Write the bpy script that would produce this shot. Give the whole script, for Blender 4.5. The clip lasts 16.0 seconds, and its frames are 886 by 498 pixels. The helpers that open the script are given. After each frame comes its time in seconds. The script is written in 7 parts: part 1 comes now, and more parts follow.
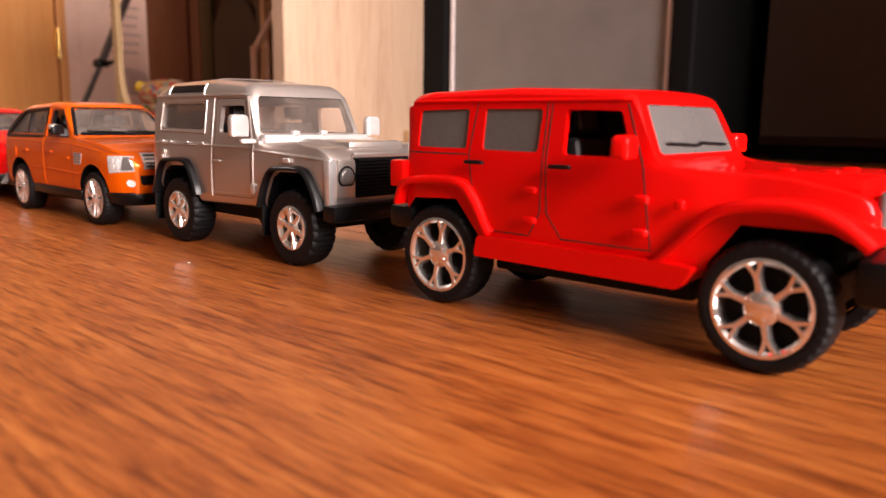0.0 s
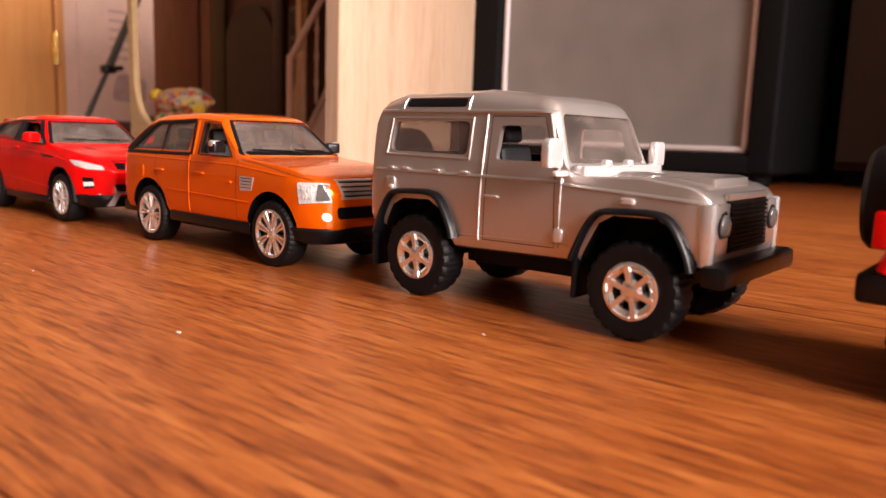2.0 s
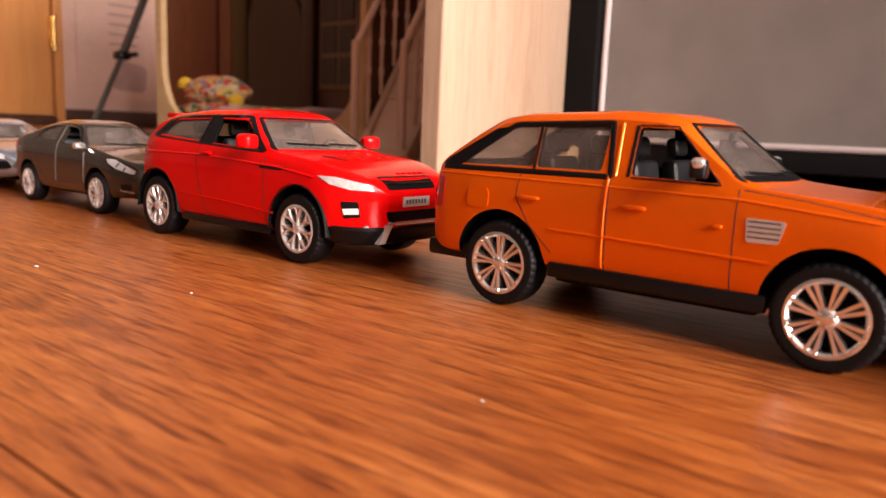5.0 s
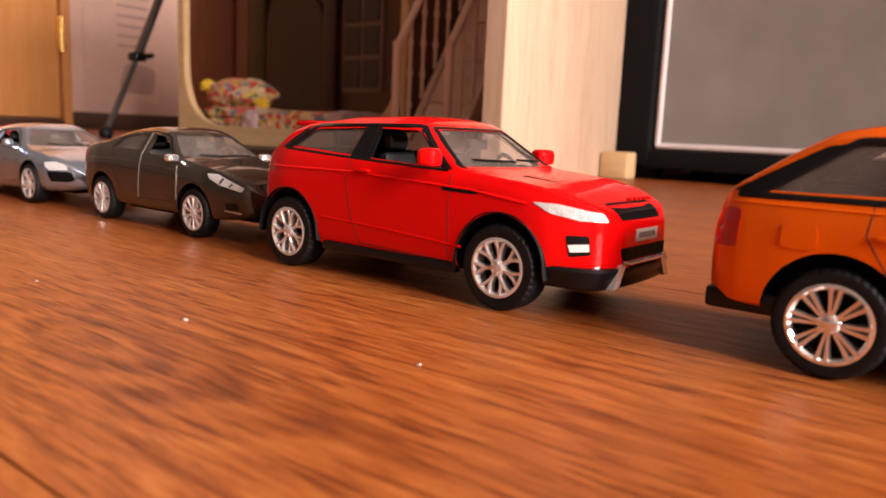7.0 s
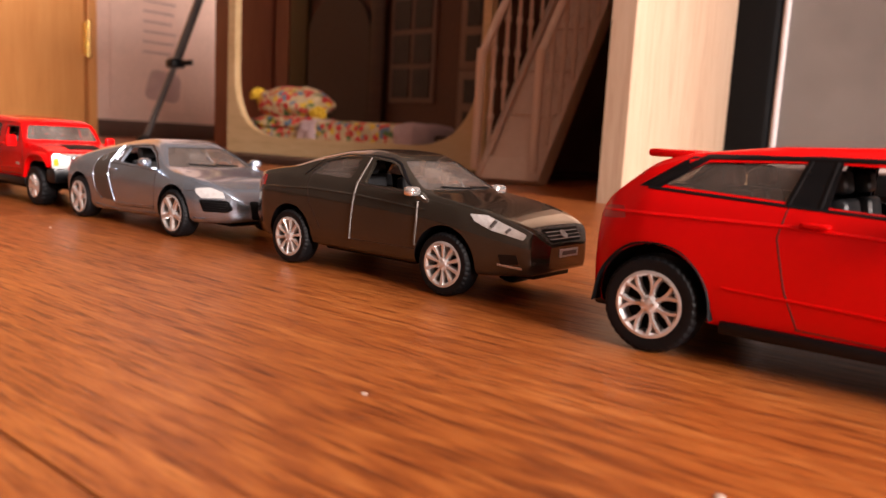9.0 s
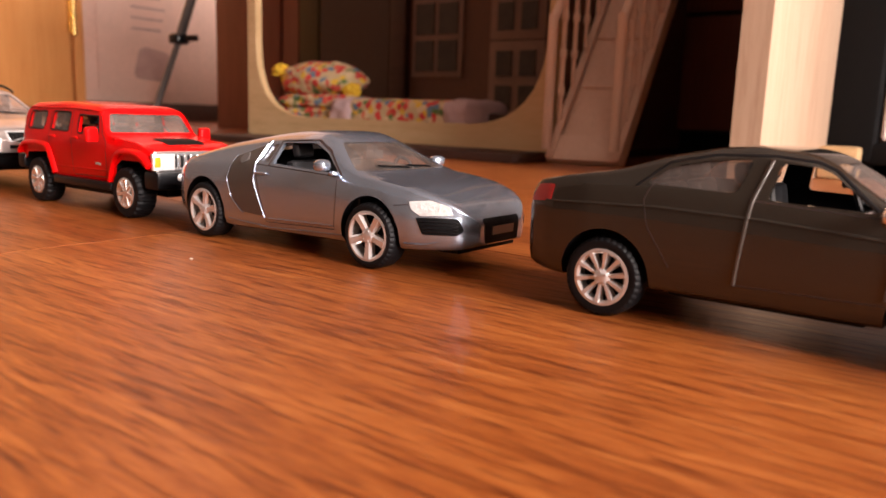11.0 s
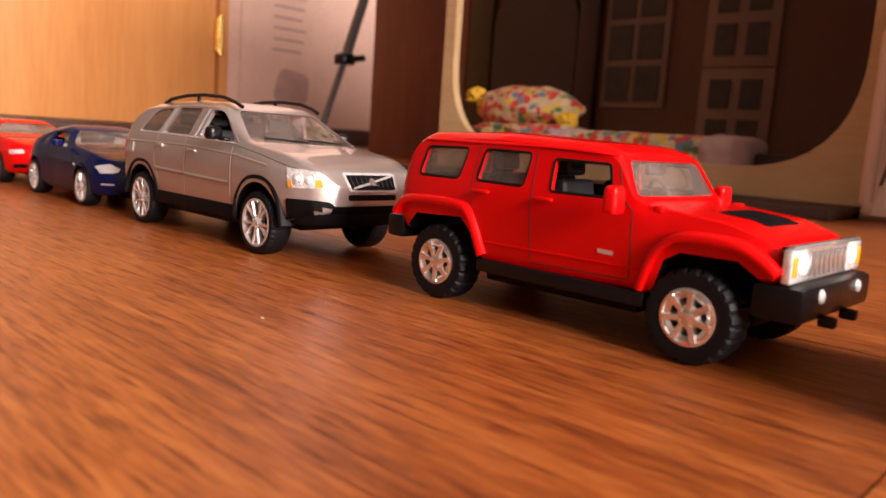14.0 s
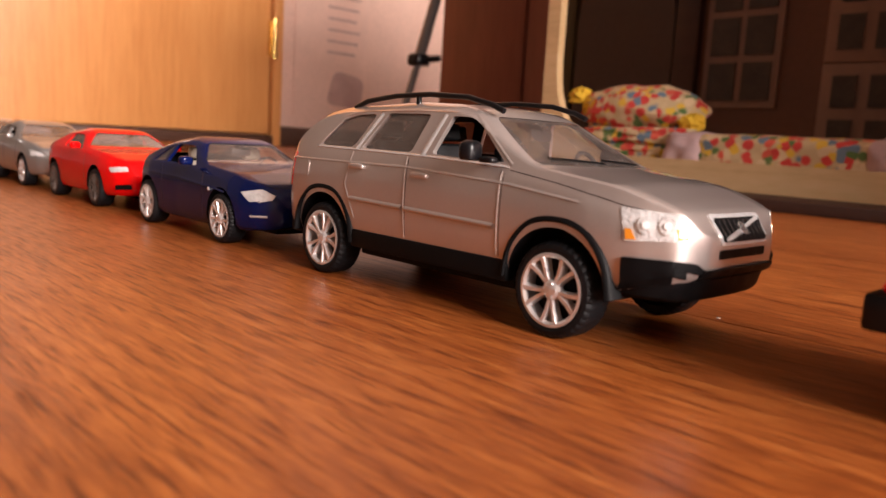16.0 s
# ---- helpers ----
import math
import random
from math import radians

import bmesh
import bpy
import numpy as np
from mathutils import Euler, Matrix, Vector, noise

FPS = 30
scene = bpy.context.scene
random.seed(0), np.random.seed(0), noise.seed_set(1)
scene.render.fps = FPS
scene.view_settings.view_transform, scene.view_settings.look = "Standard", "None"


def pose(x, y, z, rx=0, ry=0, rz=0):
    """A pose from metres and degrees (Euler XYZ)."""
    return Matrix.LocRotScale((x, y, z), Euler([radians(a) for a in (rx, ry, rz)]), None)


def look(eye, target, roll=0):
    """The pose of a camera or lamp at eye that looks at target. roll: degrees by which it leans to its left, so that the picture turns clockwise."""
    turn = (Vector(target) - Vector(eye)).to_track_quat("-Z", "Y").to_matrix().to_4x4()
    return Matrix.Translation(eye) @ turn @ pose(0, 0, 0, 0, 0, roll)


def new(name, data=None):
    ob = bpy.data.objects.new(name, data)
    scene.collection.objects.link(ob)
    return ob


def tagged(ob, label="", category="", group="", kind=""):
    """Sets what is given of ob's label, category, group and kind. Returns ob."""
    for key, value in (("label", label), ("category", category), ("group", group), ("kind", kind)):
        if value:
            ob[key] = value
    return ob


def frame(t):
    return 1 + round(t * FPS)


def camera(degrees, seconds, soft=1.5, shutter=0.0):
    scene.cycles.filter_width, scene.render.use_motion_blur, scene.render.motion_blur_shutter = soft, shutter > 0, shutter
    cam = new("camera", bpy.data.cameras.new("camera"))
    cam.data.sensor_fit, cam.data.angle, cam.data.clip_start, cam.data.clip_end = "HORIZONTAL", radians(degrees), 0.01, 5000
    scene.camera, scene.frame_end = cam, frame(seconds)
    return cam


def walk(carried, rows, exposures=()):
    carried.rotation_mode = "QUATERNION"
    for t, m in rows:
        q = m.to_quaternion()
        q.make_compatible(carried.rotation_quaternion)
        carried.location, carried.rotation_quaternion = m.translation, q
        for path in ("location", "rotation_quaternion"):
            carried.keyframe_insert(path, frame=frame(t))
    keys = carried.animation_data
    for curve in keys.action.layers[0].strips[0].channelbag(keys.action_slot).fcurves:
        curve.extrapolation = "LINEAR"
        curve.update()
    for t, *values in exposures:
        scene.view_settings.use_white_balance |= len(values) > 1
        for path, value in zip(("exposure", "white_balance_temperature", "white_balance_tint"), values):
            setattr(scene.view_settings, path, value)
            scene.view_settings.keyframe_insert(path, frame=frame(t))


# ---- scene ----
cam = camera(61.1, 16.0)
METRES, EYE, TURN = 1.0, 0.0462, 41.6
LEVEL = pose(0, 0, EYE, 0, 0.26, 0)
ROWS = [
    (0.0, 0.0, 0.0, 0.0, 0.14, -9.9, -0.8),
    (0.5, -0.0198, 0.0135, 0.0003, 0.03, -10.06, -1.39),
    (1.0, -0.0465, 0.0308, 0.0005, -0.16, -10.16, -1.48),
    (1.5, -0.0689, 0.0449, 0.0006, -0.8, -9.5, -1.62),
    (2.0, -0.0972, 0.0619, 0.0006, -1.26, -8.81, -2.03),
    (2.5, -0.1192, 0.0783, 0.0006, -2.01, -8.99, -2.23),
    (3.0, -0.1453, 0.1003, 0.0005, -1.53, -9.07, -2.1),
    (3.5, -0.1642, 0.1158, 0.0001, -1.79, -9.21, -2.21),
    (4.0, -0.1832, 0.133, -0.0001, -2.38, -9.26, -2.31),
    (4.5, -0.2123, 0.1546, -0.0004, -2.69, -9.34, -2.41),
    (7.0, -0.2982, 0.2316, -0.001, -3.09, -9.07, -2.68),
    (7.5, -0.3129, 0.2442, -0.001, -2.28, -8.92, -2.92),
    (8.0, -0.3402, 0.2678, -0.001, -1.58, -8.72, -3.4),
    (8.5, -0.3696, 0.2907, -0.0012, -1.96, -8.51, -3.49),
    (9.0, -0.3942, 0.3107, -0.001, -2.79, -8.34, -3.3),
    (11.5, -0.5129, 0.4351, -0.0016, -4.5, -10.55, -2.01),
    (12.0, -0.5343, 0.4595, -0.002, -3.09, -10.49, -2.06),
    (12.5, -0.5553, 0.4824, -0.0025, -1.96, -9.53, -2.45),
    (13.0, -0.5863, 0.5142, -0.003, -1.09, -8.77, -3.11),
    (13.5, -0.6179, 0.547, -0.0035, 0.64, -8.68, -3.58),
    (14.0, -0.6476, 0.5758, -0.0044, 2.51, -8.45, -4.0),
    (14.5, -0.6731, 0.6028, -0.005, 3.67, -8.86, -4.13),
    (15.0, -0.7003, 0.6314, -0.0052, 3.99, -9.13, -3.84),
    (15.5, -0.7173, 0.6484, -0.0056, 4.54, -8.66, -3.44),
    (16.0, -0.7372, 0.6696, -0.0061, 5.0, -8.38, -3.5),
]
walk(cam, [(t, LEVEL @ pose(0, 0, 0, 0, 0, TURN) @ pose(METRES * x, METRES * y, METRES * z, 90 + pitch, roll, yaw)) for t, x, y, z, yaw, pitch, roll in ROWS],
     exposures=[(0.0, -0.22), (3.0, 0.0), (8.0, 0.05), (12.0, 0.28), (16.0, 0.2)])

cam.data.dof.use_dof = True
cam.data.dof.focus_distance = 0.24
cam.data.dof.aperture_fstop = 20.0

# ---- world and light ----
world = bpy.data.worlds.new("sky")
scene.world = world
world.use_nodes = True
wn = world.node_tree
sky = wn.nodes.new("ShaderNodeTexSky")
sky.sky_type, sky.sun_disc, sky.sun_elevation, sky.sun_rotation = "NISHITA", False, radians(35), radians(60)
wn.nodes["Background"].inputs["Strength"].default_value = 0.12
wn.links.new(sky.outputs[0], wn.nodes["Background"].inputs["Color"])

ROOM_W, ROOM_E, ROOM_S, ROOM_N, ROOM_H = -3.05, 2.9, -2.2, 2.7, 2.5


def window_light(name, m, w, h, power, color):
    lamp = bpy.data.lights.new(name, "AREA")
    lamp.shape, lamp.size, lamp.size_y, lamp.energy, lamp.color = "RECTANGLE", w, h, power, color
    ob = new(name, lamp)
    ob.matrix_basis = m
    return ob


window_light("daylight_east", look((ROOM_E + 0.02, -0.05, 1.40), (0, -0.05, 1.0)), 2.1, 1.45, 600, (1.0, 0.86, 0.81))


# ---- materials ----
def material(name):
    m = bpy.data.materials.new(name)
    m.use_nodes = True
    return m, m.node_tree, m.node_tree.nodes["Principled BSDF"]


def node(tree, kind, **props):
    n = tree.nodes.new(kind)
    for k, v in props.items():
        if k == "op":
            n.operation = v
        else:
            n.inputs[k.replace("_", " ")].default_value = v
    return n


def ramp(tree, stops):
    n = tree.nodes.new("ShaderNodeValToRGB")
    while len(n.color_ramp.elements) < len(stops):
        n.color_ramp.elements.new(0.5)
    for e, (pos, col) in zip(n.color_ramp.elements, stops):
        e.position, e.color = pos, (*col, 1)
    return n


def mapped(tree, scale, coords="Object", offset_random=False):
    tc = tree.nodes.new("ShaderNodeTexCoord")
    mp = tree.nodes.new("ShaderNodeMapping")
    mp.inputs["Scale"].default_value = scale
    tree.links.new(tc.outputs[coords], mp.inputs["Vector"])
    if offset_random:
        oi = tree.nodes.new("ShaderNodeObjectInfo")
        mul = node(tree, "ShaderNodeMath", op="MULTIPLY")
        mul.inputs[1].default_value = 37.0
        tree.links.new(oi.outputs["Random"], mul.inputs[0])
        comb = tree.nodes.new("ShaderNodeCombineXYZ")
        for a in (0, 1, 2):
            tree.links.new(mul.outputs[0], comb.inputs[a])
        tree.links.new(comb.outputs[0], mp.inputs["Location"])
    return mp


def simple(name, color, rough=0.5, metal=0.0, coat=0.0, vary=0.12, scale=60.0, bump=0.0, bump_scale=800.0, gloss_vary=0.2, spec=0.5):
    """A surface with slight variation of tone and gloss at two scales and fine relief."""
    m, t, b = material(name)
    mp = mapped(t, (1, 1, 1))
    n1 = node(t, "ShaderNodeTexNoise", Scale=scale, Detail=4.0)
    n2 = node(t, "ShaderNodeTexNoise", Scale=scale * 9, Detail=3.0)
    for n in (n1, n2):
        t.links.new(mp.outputs[0], n.inputs["Vector"])
    add = node(t, "ShaderNodeMath", op="ADD")
    t.links.new(n1.outputs["Fac"], add.inputs[0])
    t.links.new(n2.outputs["Fac"], add.inputs[1])
    lo = [c * (1 - vary) for c in color]
    hi = [min(1, c * (1 + vary)) for c in color]
    r = ramp(t, [(0.3, lo), (0.7, hi)])
    half = node(t, "ShaderNodeMath", op="MULTIPLY")
    half.inputs[1].default_value = 0.5
    t.links.new(add.outputs[0], half.inputs[0])
    t.links.new(half.outputs[0], r.inputs[0])
    t.links.new(r.outputs[0], b.inputs["Base Color"])
    rr = node(t, "ShaderNodeMapRange")
    rr.inputs["To Min"].default_value, rr.inputs["To Max"].default_value = max(0.02, rough * (1 - gloss_vary)), min(1, rough * (1 + gloss_vary))
    t.links.new(n1.outputs["Fac"], rr.inputs["Value"])
    t.links.new(rr.outputs[0], b.inputs["Roughness"])
    b.inputs["Metallic"].default_value = metal
    b.inputs["Specular IOR Level"].default_value = spec
    b.inputs["Coat Weight"].default_value = coat
    b.inputs["Coat Roughness"].default_value = 0.04
    if bump:
        nb = node(t, "ShaderNodeTexNoise", Scale=bump_scale, Detail=3.0)
        t.links.new(mp.outputs[0], nb.inputs["Vector"])
        bp = node(t, "ShaderNodeBump", Strength=bump, Distance=0.0005)
        t.links.new(nb.outputs["Fac"], bp.inputs["Height"])
        t.links.new(bp.outputs[0], b.inputs["Normal"])
    return m


def wood(name, dark, mid, light, axis=0, grain=14.0, rough=0.4, coat=0.0, stretch=26.0, bump=0.15, random_offset=False):
    """Streaked wood whose grain runs along one axis."""
    m, t, b = material(name)
    sc = [stretch, stretch, stretch]
    sc[axis] = stretch / grain
    mp = mapped(t, sc, offset_random=random_offset)
    n1 = node(t, "ShaderNodeTexNoise", Scale=1.0, Detail=6.0, Roughness=0.62, Distortion=0.9)
    n2 = node(t, "ShaderNodeTexNoise", Scale=7.0, Detail=5.0, Roughness=0.7)
    sc3 = [stretch * 0.16] * 3
    sc3[axis] = stretch * 0.05
    mp3 = mapped(t, sc3, offset_random=random_offset)
    n3 = node(t, "ShaderNodeTexNoise", Scale=1.0, Detail=3.0)
    t.links.new(mp.outputs[0], n1.inputs["Vector"])
    t.links.new(mp.outputs[0], n2.inputs["Vector"])
    t.links.new(mp3.outputs[0], n3.inputs["Vector"])
    mix = node(t, "ShaderNodeMath", op="MULTIPLY_ADD")
    mix.inputs[1].default_value = 0.55
    t.links.new(n2.outputs["Fac"], mix.inputs[0])
    s = node(t, "ShaderNodeMath", op="MULTIPLY")
    s.inputs[1].default_value = 0.55
    t.links.new(n1.outputs["Fac"], s.inputs[0])
    t.links.new(s.outputs[0], mix.inputs[2])
    mix2 = node(t, "ShaderNodeMath", op="MULTIPLY_ADD")
    mix2.inputs[1].default_value = 0.35
    t.links.new(n3.outputs["Fac"], mix2.inputs[0])
    t.links.new(mix.outputs[0], mix2.inputs[2])
    r = ramp(t, [(0.55, dark), (0.72, mid), (0.92, light)])
    t.links.new(mix2.outputs[0], r.inputs[0])
    t.links.new(r.outputs[0], b.inputs["Base Color"])
    rr = node(t, "ShaderNodeMapRange")
    rr.inputs["To Min"].default_value, rr.inputs["To Max"].default_value = rough * 1.25, rough * 0.8
    t.links.new(n2.outputs["Fac"], rr.inputs["Value"])
    t.links.new(rr.outputs[0], b.inputs["Roughness"])
    b.inputs["Coat Weight"].default_value = coat
    b.inputs["Coat Roughness"].default_value = 0.12
    bp = node(t, "ShaderNodeBump", Strength=bump, Distance=0.0006)
    t.links.new(n2.outputs["Fac"], bp.inputs["Height"])
    t.links.new(bp.outputs[0], b.inputs["Normal"])
    return m


def glass_material(name, tint, gloss_rough=0.03, haze=0.16):
    """Thin clear plastic: tinted see-through, with gloss that grows at grazing angles."""
    m, t, b = material(name)
    t.nodes.remove(b)
    tr = node(t, "ShaderNodeBsdfTransparent")
    tr.inputs["Color"].default_value = (*tint, 1)
    gl = node(t, "ShaderNodeBsdfGlossy", Roughness=gloss_rough)
    lw = t.nodes.new("ShaderNodeLayerWeight")
    lw.inputs["Blend"].default_value = 0.5
    pw = node(t, "ShaderNodeMath", op="POWER")
    pw.inputs[1].default_value = 4.0
    ma = node(t, "ShaderNodeMath", op="MULTIPLY_ADD")
    ma.inputs[1].default_value, ma.inputs[2].default_value = 0.55, 0.09
    mx = t.nodes.new("ShaderNodeMixShader")
    t.links.new(lw.outputs["Facing"], pw.inputs[0])
    t.links.new(pw.outputs[0], ma.inputs[0])
    t.links.new(ma.outputs[0], mx.inputs[0])
    # pinkish diffuse film that paints soft reflections and haze into the glass
    painted_sheen = node(t, "ShaderNodeBsdfDiffuse")
    painted_sheen.inputs["Color"].default_value = (0.55, 0.45, 0.40, 1)
    film = t.nodes.new("ShaderNodeMixShader")
    specks = node(t, "ShaderNodeTexNoise", Scale=90.0, Detail=4.0)
    t.links.new(mapped(t, (1, 1, 1)).outputs[0], specks.inputs["Vector"])
    amount = node(t, "ShaderNodeMath", op="MULTIPLY")
    amount.inputs[1].default_value = haze
    t.links.new(specks.outputs["Fac"], amount.inputs[0])
    t.links.new(amount.outputs[0], film.inputs[0])
    t.links.new(tr.outputs[0], film.inputs[1])
    t.links.new(painted_sheen.outputs[0], film.inputs[2])
    t.links.new(film.outputs[0], mx.inputs[1])
    t.links.new(gl.outputs[0], mx.inputs[2])
    t.links.new(mx.outputs[0], t.nodes["Material Output"].inputs["Surface"])
    return m


def paint(name, color, metal=0.0, rough=0.28, coat=0.6, spec=0.5):
    return simple(name, color, rough, metal, coat, vary=0.03, scale=120, bump=0.006, bump_scale=1500, gloss_vary=0.1, spec=spec)


def laminate():
    """Glossy printed oak: broad figure, streaks, fine dark pores and a shallow embossed grain, along x."""
    m, t, b = material("laminate_oak")

    def noise_at(scale, detail=5.0, rough=0.6, dist=0.0):
        mp = mapped(t, scale, offset_random=True)
        n = node(t, "ShaderNodeTexNoise", Scale=1.0, Detail=detail, Roughness=rough, Distortion=dist)
        t.links.new(mp.outputs[0], n.inputs["Vector"])
        return n.outputs["Fac"]

    def math_node(op, a, k, c=None):
        n = node(t, "ShaderNodeMath", op=op)
        for i, v in enumerate((a, k, c)):
            if v is None:
                continue
            if isinstance(v, float):
                n.inputs[i].default_value = v
            else:
                t.links.new(v, n.inputs[i])
        return n.outputs[0]

    broad = noise_at((3.6, 26, 26), 4.0, 0.55, 1.6)
    streak = noise_at((22, 260, 260), 5.0, 0.7, 0.8)
    fine = noise_at((90, 900, 900), 3.0, 0.7)
    pore = noise_at((62, 720, 720), 2.0, 0.5)
    # arched growth rings, drawn out along the plank
    rings = node(t, "ShaderNodeTexWave", Scale=52.0, Distortion=16.0, Detail=4.0, Detail_Scale=0.22, Detail_Roughness=0.65)
    rings.bands_direction = "Y"
    t.links.new(mapped(t, (0.16, 1.0, 1.0), offset_random=True).outputs[0], rings.inputs["Vector"])
    tone = math_node("MULTIPLY_ADD", broad, 0.42, math_node("MULTIPLY_ADD", streak, 0.46, math_node("MULTIPLY_ADD", fine, 0.62, math_node("MULTIPLY", rings.outputs["Fac"], 0.07))))
    # a printed knot with its rings drawn out along the grain
    place = t.nodes.new("ShaderNodeNewGeometry").outputs["Position"]
    knot = t.nodes.new("ShaderNodeMapping")
    knot.vector_type = "TEXTURE"
    knot.inputs["Location"].default_value = (-0.528, 0.051, 0.0)
    knot.inputs["Scale"].default_value = (2.6, 1.0, 1.0)
    t.links.new(place, knot.inputs["Vector"])
    far = node(t, "ShaderNodeVectorMath", op="LENGTH")
    t.links.new(knot.outputs[0], far.inputs[0])
    far = math_node("MULTIPLY_ADD", streak, 0.010, far.outputs["Value"])
    ripple = math_node("SINE", math_node("MULTIPLY", far, 800.0), 0.0)
    fade = node(t, "ShaderNodeMapRange")
    fade.inputs["From Min"].default_value, fade.inputs["From Max"].default_value = 0.006, 0.050
    fade.inputs["To Min"].default_value, fade.inputs["To Max"].default_value = 1.0, 0.0
    t.links.new(far, fade.inputs["Value"])
    tone = math_node("MULTIPLY_ADD", math_node("MULTIPLY_ADD", ripple, 0.10, -0.07), fade.outputs[0], tone)
    r = ramp(t, [(0.54, (0.115, 0.027, 0.006)), (0.72, (0.232, 0.058, 0.0115)), (0.84, (0.325, 0.093, 0.019)), (0.98, (0.425, 0.145, 0.035))])
    t.links.new(tone, r.inputs[0])
    pr = ramp(t, [(0.53, (1, 1, 1)), (0.66, (0.54, 0.46, 0.42))])
    t.links.new(pore, pr.inputs[0])
    mx = t.nodes.new("ShaderNodeMix")
    mx.data_type, mx.blend_type = "RGBA", "MULTIPLY"
    mx.inputs["Factor"].default_value = 1.0
    t.links.new(r.outputs[0], mx.inputs["A"])
    t.links.new(pr.outputs[0], mx.inputs["B"])
    t.links.new(mx.outputs["Result"], b.inputs["Base Color"])
    rr = node(t, "ShaderNodeMapRange")
    rr.inputs["To Min"].default_value, rr.inputs["To Max"].default_value = 0.28, 0.44
    t.links.new(pore, rr.inputs["Value"])
    t.links.new(rr.outputs[0], b.inputs["Roughness"])
    b.inputs["IOR"].default_value = 1.42
    h = math_node("MULTIPLY_ADD", fine, 0.6, math_node("MULTIPLY", pr.outputs[0], 0.5))
    bp = node(t, "ShaderNodeBump", Strength=0.55, Distance=0.0004)
    t.links.new(h, bp.inputs["Height"])
    t.links.new(bp.outputs[0], b.inputs["Normal"])
    return m


M = {}
M["floor"] = laminate()
M["joint"] = simple("plank_joint", (0.03, 0.012, 0.006), 0.7)
M["black"] = simple("black_plastic", (0.004, 0.004, 0.005), 0.30, vary=0.2, scale=300, bump=0.05, spec=0.3)
M["matt_black"] = simple("matt_black_plastic", (0.0025, 0.0025, 0.003), 0.55, vary=0.2, scale=300, spec=0.14)
M["seat"] = simple("seat_plastic", (0.012, 0.013, 0.015), 0.45, vary=0.2, scale=300)
M["cream_seat"] = simple("cream_seat_plastic", (0.45, 0.40, 0.31), 0.5, scale=300)
M["rubber"] = simple("tyre_rubber", (0.004, 0.004, 0.005), 0.55, vary=0.25, scale=400, bump=0.15, bump_scale=3000, spec=0.25)
M["chrome"] = simple("chrome", (0.92, 0.91, 0.90), 0.07, metal=0.88, vary=0.06, scale=300)
M["alloy"] = simple("silver_alloy", (0.78, 0.77, 0.77), 0.20, metal=0.66, vary=0.08, scale=300)
M["gap"] = simple("panel_gap", (0.02, 0.008, 0.006), 0.7)
M["lamp"] = simple("lamp_silver", (0.86, 0.86, 0.86), 0.15, metal=0.42, coat=1.0, vary=0.35, scale=450, bump=0.6, bump_scale=900)
M["bulb"] = simple("lamp_reflector", (0.95, 0.95, 0.95), 0.08, metal=0.3, vary=0.05)
M["amber"] = simple("amber_lens", (0.80, 0.28, 0.02), 0.15, coat=0.6)
M["red_lens"] = simple("red_lens", (0.42, 0.012, 0.012), 0.15, coat=0.7)
M["plate"] = simple("plate_white", (0.55, 0.53, 0.52), 0.4)
M["bar"] = simple("plate_dark_bar", (0.12, 0.10, 0.10), 0.5)
M["white_paint"] = simple("white_printed_bar", (0.7, 0.55, 0.52), 0.4)
M["glass"] = glass_material("toy_glass", (0.90, 0.88, 0.87))
M["dark_glass"] = glass_material("smoked_toy_glass", (0.72, 0.70, 0.69))
M["frosted"] = simple("frosted_toy_glass", (0.105, 0.098, 0.096), 0.12, coat=0.5, vary=0.1)
M["clear"] = glass_material("clear_pane", (0.95, 0.95, 0.95), haze=0.0)
M["red"] = paint("gloss_red_paint", (0.66, 0.0025, 0.002), rough=0.22, coat=0.40, spec=0.04)
M["silver"] = paint("warm_silver_paint", (0.56, 0.51, 0.48), metal=0.78, rough=0.32, coat=0.9)
M["orange"] = paint("burnt_orange_paint", (0.80, 0.120, 0.001), metal=0.35, rough=0.24, coat=0.55, spec=0.08)
M["scarlet"] = paint("scarlet_paint", (0.66, 0.0025, 0.003), rough=0.22, coat=0.40, spec=0.04)
M["bronze"] = paint("dark_bronze_paint", (0.042, 0.034, 0.026), metal=0.5, rough=0.24, coat=1.0, spec=0.2)
M["ice"] = paint("ice_silver_paint", (0.38, 0.445, 0.54), metal=0.86, rough=0.26, coat=0.8)
M["blade"] = paint("dark_grey_blade", (0.10, 0.085, 0.075), metal=0.5, rough=0.4)
M["fire"] = paint("bright_red_paint", (0.64, 0.0025, 0.003), rough=0.22, coat=0.42, spec=0.04)
M["champagne"] = paint("champagne_silver_paint", (0.53, 0.465, 0.435), metal=0.66, rough=0.31, coat=1.0)
M["navy"] = paint("navy_blue_paint", (0.003, 0.007, 0.050), metal=0.1, rough=0.22, coat=0.4, spec=0.06)
M["grey"] = paint("silver_grey_paint", (0.32, 0.31, 0.30), metal=0.7, rough=0.32)
M["cream"] = wood("pale_plywood", (0.50, 0.33, 0.16), (0.60, 0.41, 0.21), (0.66, 0.47, 0.26), axis=0, grain=8, rough=0.55, stretch=30)
M["panel"] = wood("pale_oak_board", (0.42, 0.275, 0.18), (0.52, 0.365, 0.25), (0.58, 0.43, 0.31), axis=2, grain=14, rough=0.5, stretch=45)
M["door"] = wood("honey_veneer", (0.55, 0.22, 0.06), (0.64, 0.28, 0.085), (0.70, 0.33, 0.11), axis=2, grain=12, rough=0.35, stretch=16, coat=0.2)
M["brown"] = wood("brown_veneer", (0.14, 0.040, 0.022), (0.18, 0.053, 0.029), (0.21, 0.066, 0.036), axis=2, grain=12, rough=0.5, stretch=20)
